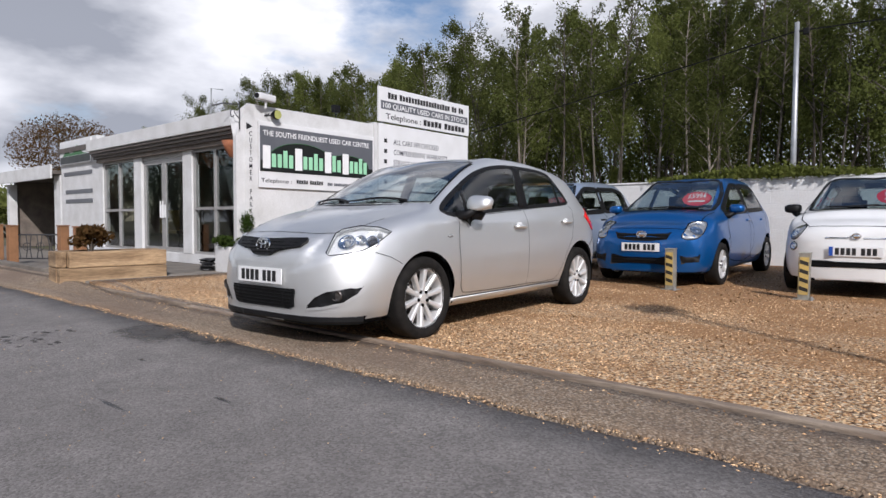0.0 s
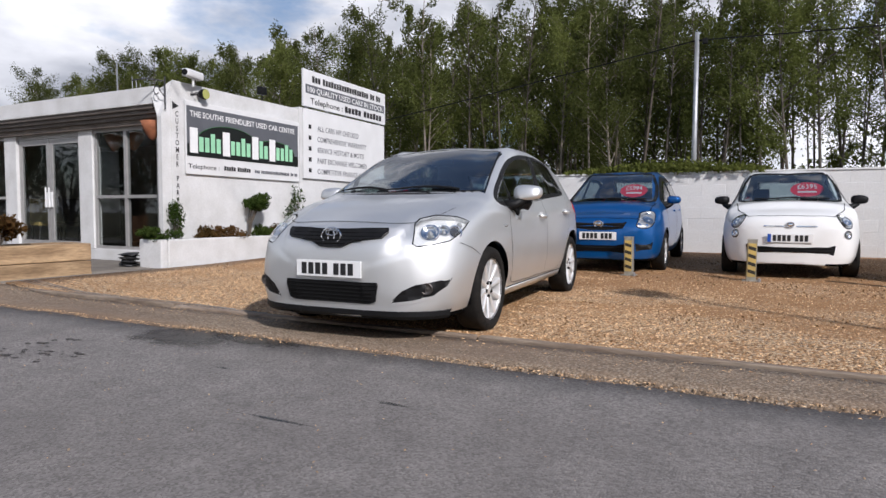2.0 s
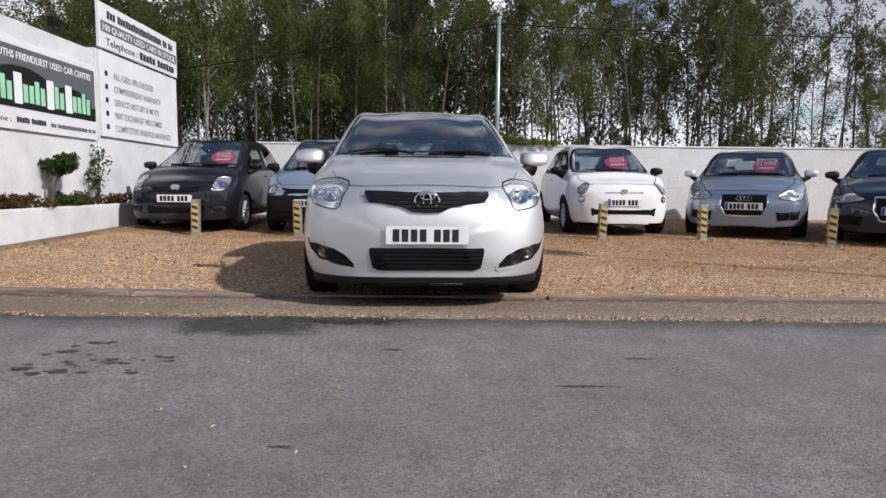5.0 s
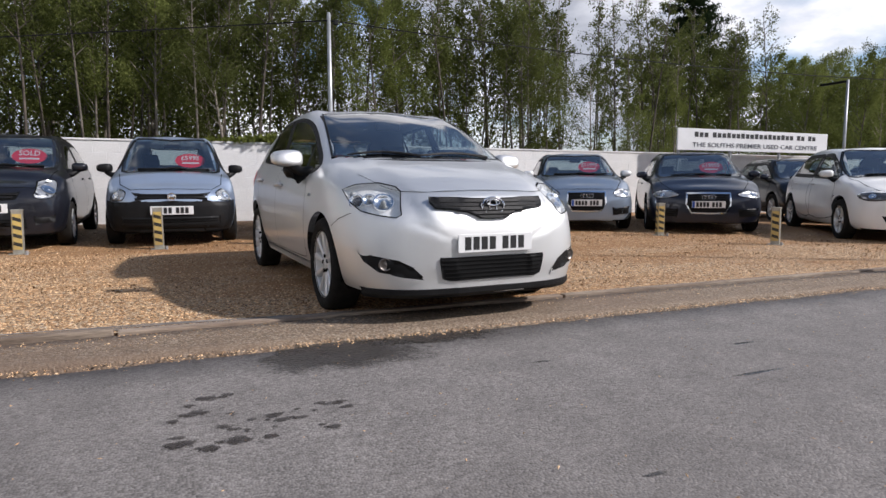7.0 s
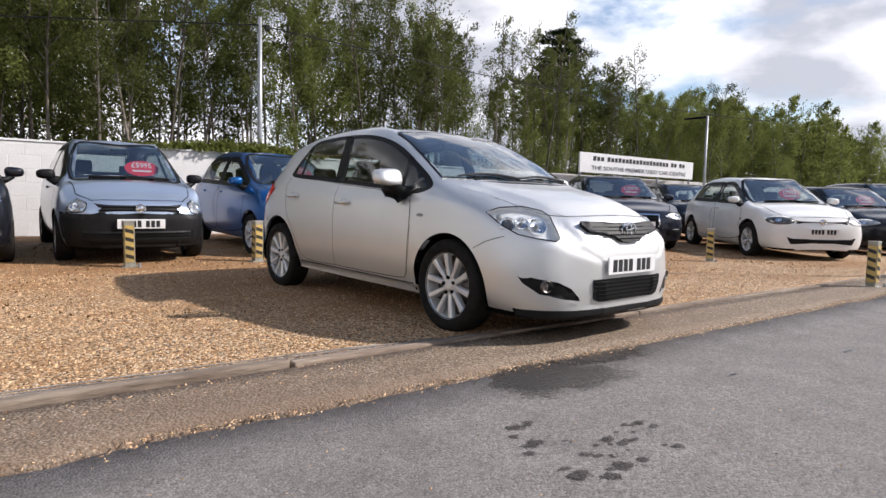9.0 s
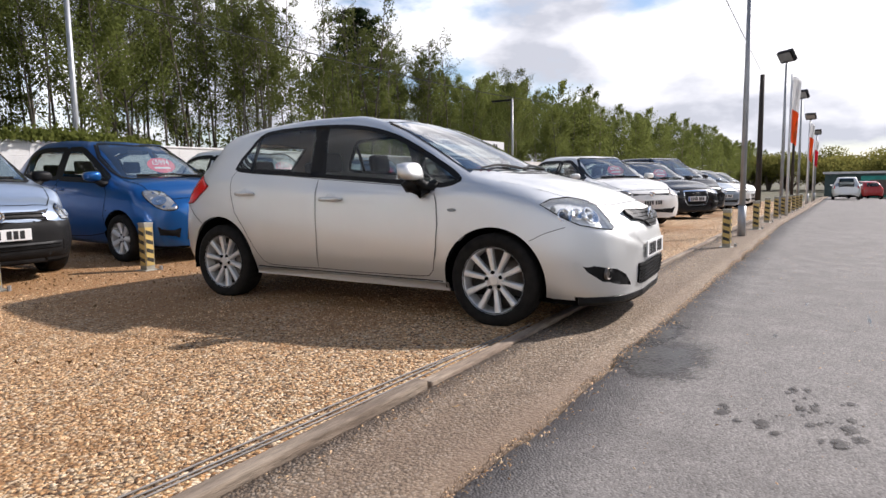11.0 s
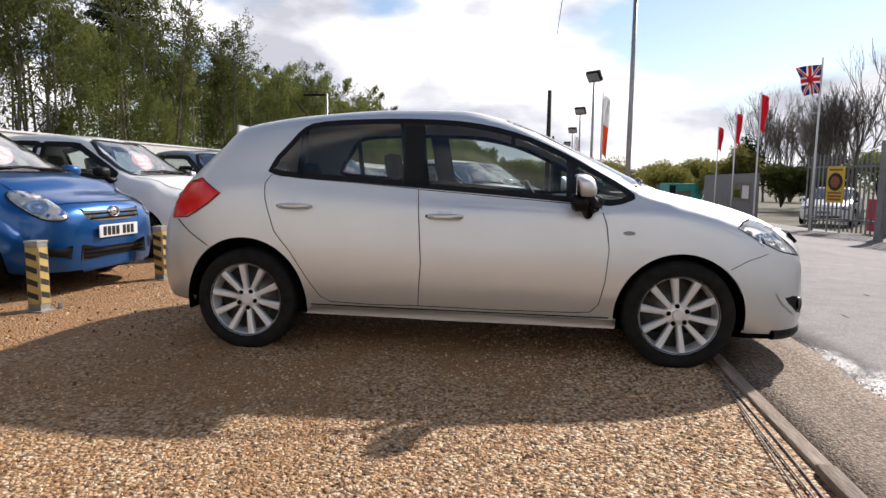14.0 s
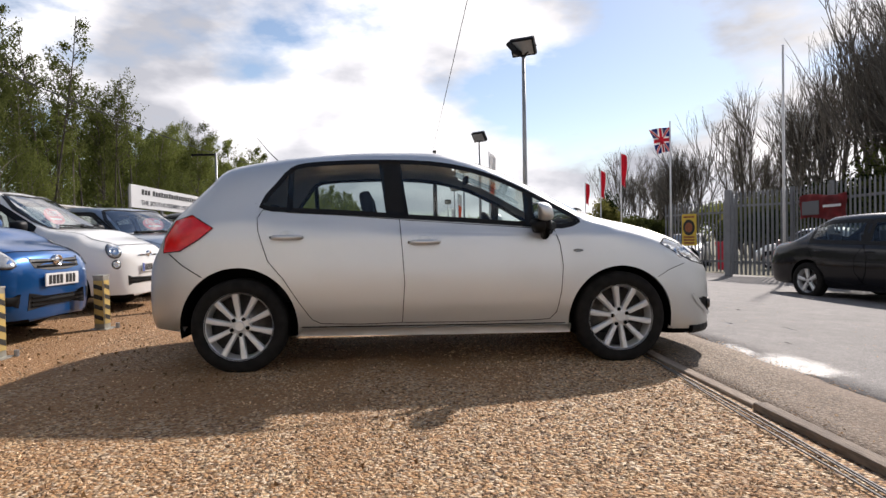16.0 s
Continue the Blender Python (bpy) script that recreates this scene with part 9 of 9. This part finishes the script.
# end of the road
ws_ = thing("workshop", pose(70, 0, ground_z(70, 0)), "long low dark workshop with a white roof edge and a teal front", "building", kind="structure")
part("shed_wall", boxes((0, 9, -4.9, 3.0, 0, 2.45)), M_DARKSHED, ws_)
part("roof_edge", boxes((-0.25, 9, -5.2, 3.2, 2.45, 2.68), bevel=0.02), M_WHITE, ws_)
part("teal_front", boxes((-0.6, 0, -3.4, -0.2, 0, 2.2)), M_TEAL, ws_)
part("shutter", boxes((-0.68, -0.6, -2.9, -1.0, 0.2, 1.8)), M_CANOPY, ws_)
part("side_shed", boxes((1, 8, -8.2, -5.0, 0, 1.9)), M_DARKBOX, ws_)
tk = thing("teal_kiosk", pose(42, -6.2, ground_z(42, -5)), "teal steel site kiosk beside the road", "kiosk", kind="structure")
part("body", boxes((0, 4, -1.2, 1.2, 0, 1.95), bevel=0.02), M_TEAL, tk)
part("poster", boxes((-0.03, 0.0, -0.4, 0.5, 0.5, 1.4)), M_PAVING, tk)
# black sheet on the closed body, standing for an opening's dark inside
part("opening", boxes((-0.02, 0.0, 0.7, 1.15, 0.1, 1.8)), M_PLASTIC, tk)
for k in range(8):
    s = thing("scrap_panel", pose(44 + 2.2 * k, -5.6 - 0.25 * k, ground_z(46, -5), 0, 0, 90 + 6 * k), "old grey fence panel at the roadside", "panel", "panels by the road")
    part("sheet", boxes((-0.9, 0.9, -0.04, 0.04, 0, 1.3 + 0.3 * (k % 3)), bevel=0.01), (M_CANOPY, M_HOARD, M_DARKBOX)[k % 3], s)

# ---- stains, patches, cables on the ground ----
blot("road_stain", -4.98, 2.36, 0.46, 0.30, 1.3, M_WET, "dark wet patch glinting at the edge of the road")
blot("road_stain", -4.42, 2.49, 0.52, 0.13, 2.6, M_WET, "dark wet patch glinting at the edge of the road", lift=-0.0075)
rng = np.random.default_rng(21)
DRIPS = ((-5.67, 1.96, 1.3), (-5.71, 1.79, 1.2), (-5.60, 1.75, 0.5), (-5.63, 1.62, 1.1), (-5.76, 1.52, 1.5), (-5.69, 1.46, 1.2), (-5.58, 1.49, 1.2), (-5.475, 1.48, 0.8), (-5.44, 1.66, 1.0), (-5.39, 1.62, 1.0), (-5.21, 1.70, 1.1), (-5.16, 1.66, 0.9), (-5.25, 1.48, 0.8))
for k, (x, y, q) in enumerate(DRIPS):
    for e in range(3):
        r = 0.036 * q * (1.0, 0.7, 0.5)[e]
        blot("road_stain", x + e * 0.05 * rng.normal(), y + e * 0.035 * rng.normal(), r * (1.3 + 0.5 * rng.random()), r * 0.9, 3.1 + 3 * k + e, M_DRIP, "small dark drip stain on the asphalt", 18, 0.9, -0.0085 + 0.0006 * ((3 * k + e) % 5))
blot("road_stain", -4.11, 1.87, 0.05, 0.02, 9.3, M_STAIN, "thin dark crack mark on the asphalt", 18, 0.7)
for k, (x, y, a, b) in enumerate(((-3.3, 1.35, 0.30, 0.018), (-2.9, 1.75, 0.10, 0.02), (-4.4, 0.75, 0.07, 0.02), (-1.6, 1.0, 0.06, 0.03))):
    blot("road_stain", x, y, a, b, 13.1 + k, M_STAIN, "thin dark crack mark on the asphalt", 22, 0.7)
blot("road_patch", 6.6, -0.1, 1.0, 0.35, 7.7, M_STAIN, "dark sunken patch in the asphalt", 30, 0.3)
for k in range(3):
    bm = bmesh.new()
    line = [(x, 3.272 + 0.020 * k + 0.030 * max(0.0, -5.2 - x) * (1 + 0.25 * k) + 0.010 * math.sin(2.3 * x + 1.7 * k)) for x in steps(-8.85, -4.7 - 0.4 * k, 0.18)]
    tube(bm, [(x, y, ground_z(x, y) + 0.010 + 0.003 * k) for x, y in line], 0.0042, 6)
    solid("ground_cable", bm, M_CABLE, "grey cable lying on the gravel beside the timber edging", "cable", "cables on the gravel", smooth=True)

# ---- loose stones ----
def scatter(name, n, box_, size, mat, label, seed, edge=None, thin=False):
    rng = np.random.default_rng(seed)
    x0, x1, y0, y1 = box_
    P = np.stack([x0 + (x1 - x0) * rng.random(n), y0 + (y1 - y0) * rng.random(n)], 1)
    if edge is not None:
        P[:, 1] = edge + np.abs(rng.normal(0, 0.05, n)) * np.where(rng.random(n) < 0.5, 1, -1)
    if thin:
        # fewer loose stones where the soil is worn bare
        bare = np.array([noise.noise(Vector((p[0] * 0.7, p[1] * 1.2, 6.0))) for p in P]) + 0.5 * np.clip((P[:, 0] + 7.0) / 1.6, 0, 1) * np.clip((P[:, 1] - 3.8) / 2.0, 0, 1)
        P = P[rng.random(n) > np.clip(0.15 + bare, 0.0, 0.8)]
        n = len(P)
    base = np.array([(1, 0, -0.3), (-1, 0, -0.3), (0, 1, -0.3), (0, -1, -0.3), (0, 0, 0.8)])
    s = size * (0.5 + rng.random(n) ** 1.5)
    V = base[None] * (1 + 0.45 * (rng.random((n, 5, 1)) - 0.5)) * s[:, None, None] * np.stack([0.8 + 0.9 * rng.random(n), 0.45 + 0.45 * rng.random(n), 0.35 + 0.35 * rng.random(n)], 1)[:, None]
    a = rng.random(n) * 6.28
    c, d = np.cos(a)[:, None], np.sin(a)[:, None]
    V = np.stack([V[..., 0] * c - V[..., 1] * d, V[..., 0] * d + V[..., 1] * c, V[..., 2] + 0.25 * V[..., 0]], -1)
    z = np.array([ground_z(*p) for p in P]) + 0.006
    V += np.concatenate([P, z[:, None]], 1)[:, None]
    F = np.array([(0, 2, 4), (2, 1, 4), (1, 3, 4), (3, 0, 4)])
    me = bpy.data.meshes.new(name)
    me.from_pydata(V.reshape(-1, 3).tolist(), [], (F[None] + 5 * np.arange(n)[:, None, None]).reshape(-1, 3).tolist())
    me.materials.append(mat)
    tagged(new(name, me), label, "gravel", kind="stuff")


scatter("gravel_stones", 62000, (-8.6, -1.5, 3.33, 7.6), 0.0084, M_PEBBLE, "loose yellow-brown gravel stones", 1, thin=True)
scatter("gravel_stones", 18000, (-1.5, 4.0, 3.33, 8.0), 0.0085, M_PEBBLE, "loose yellow-brown gravel stones", 2)
scatter("grit", 4500, (-9, 3, 0, 0), 0.006, M_PEBBLE, "stray gravel along the road edge", 3, 2.56)
scatter("grit", 1100, (-9, 3, 0.2, 2.5), 0.004, M_PEBBLE, "stray gravel on the asphalt", 4)
scatter("gravel_stones", 12000, (-8.8, 5.0, 7.6, 12.4), 0.011, M_PEBBLE, "loose gravel stones below the parked cars", 6)
rng = np.random.default_rng(8)
pts = []
while len(pts) < 4200:
    x, y = -8.7 + 12 * rng.random(), 3.5 + 7.5 * rng.random()
    if noise.noise(Vector((x * 0.9, y * 1.3, 2.0))) + 0.10 * (y - 6) > 0.12 * rng.random():
        pts.append((x, y, ground_z(x, y) + 0.014))
tagged(new("fallen_leaves", leaf_mesh("fallen_leaves", pts, 0.026, M_DRYLEAF, rng, -0.05, 0.7)), "dry brown leaves scattered over the gravel", "leaves", kind="stuff")
scatter("grit", 2500, (-9, 3, 2.6, 3.15), 0.007, M_PEBBLE, "stray gravel on the concrete apron", 5)
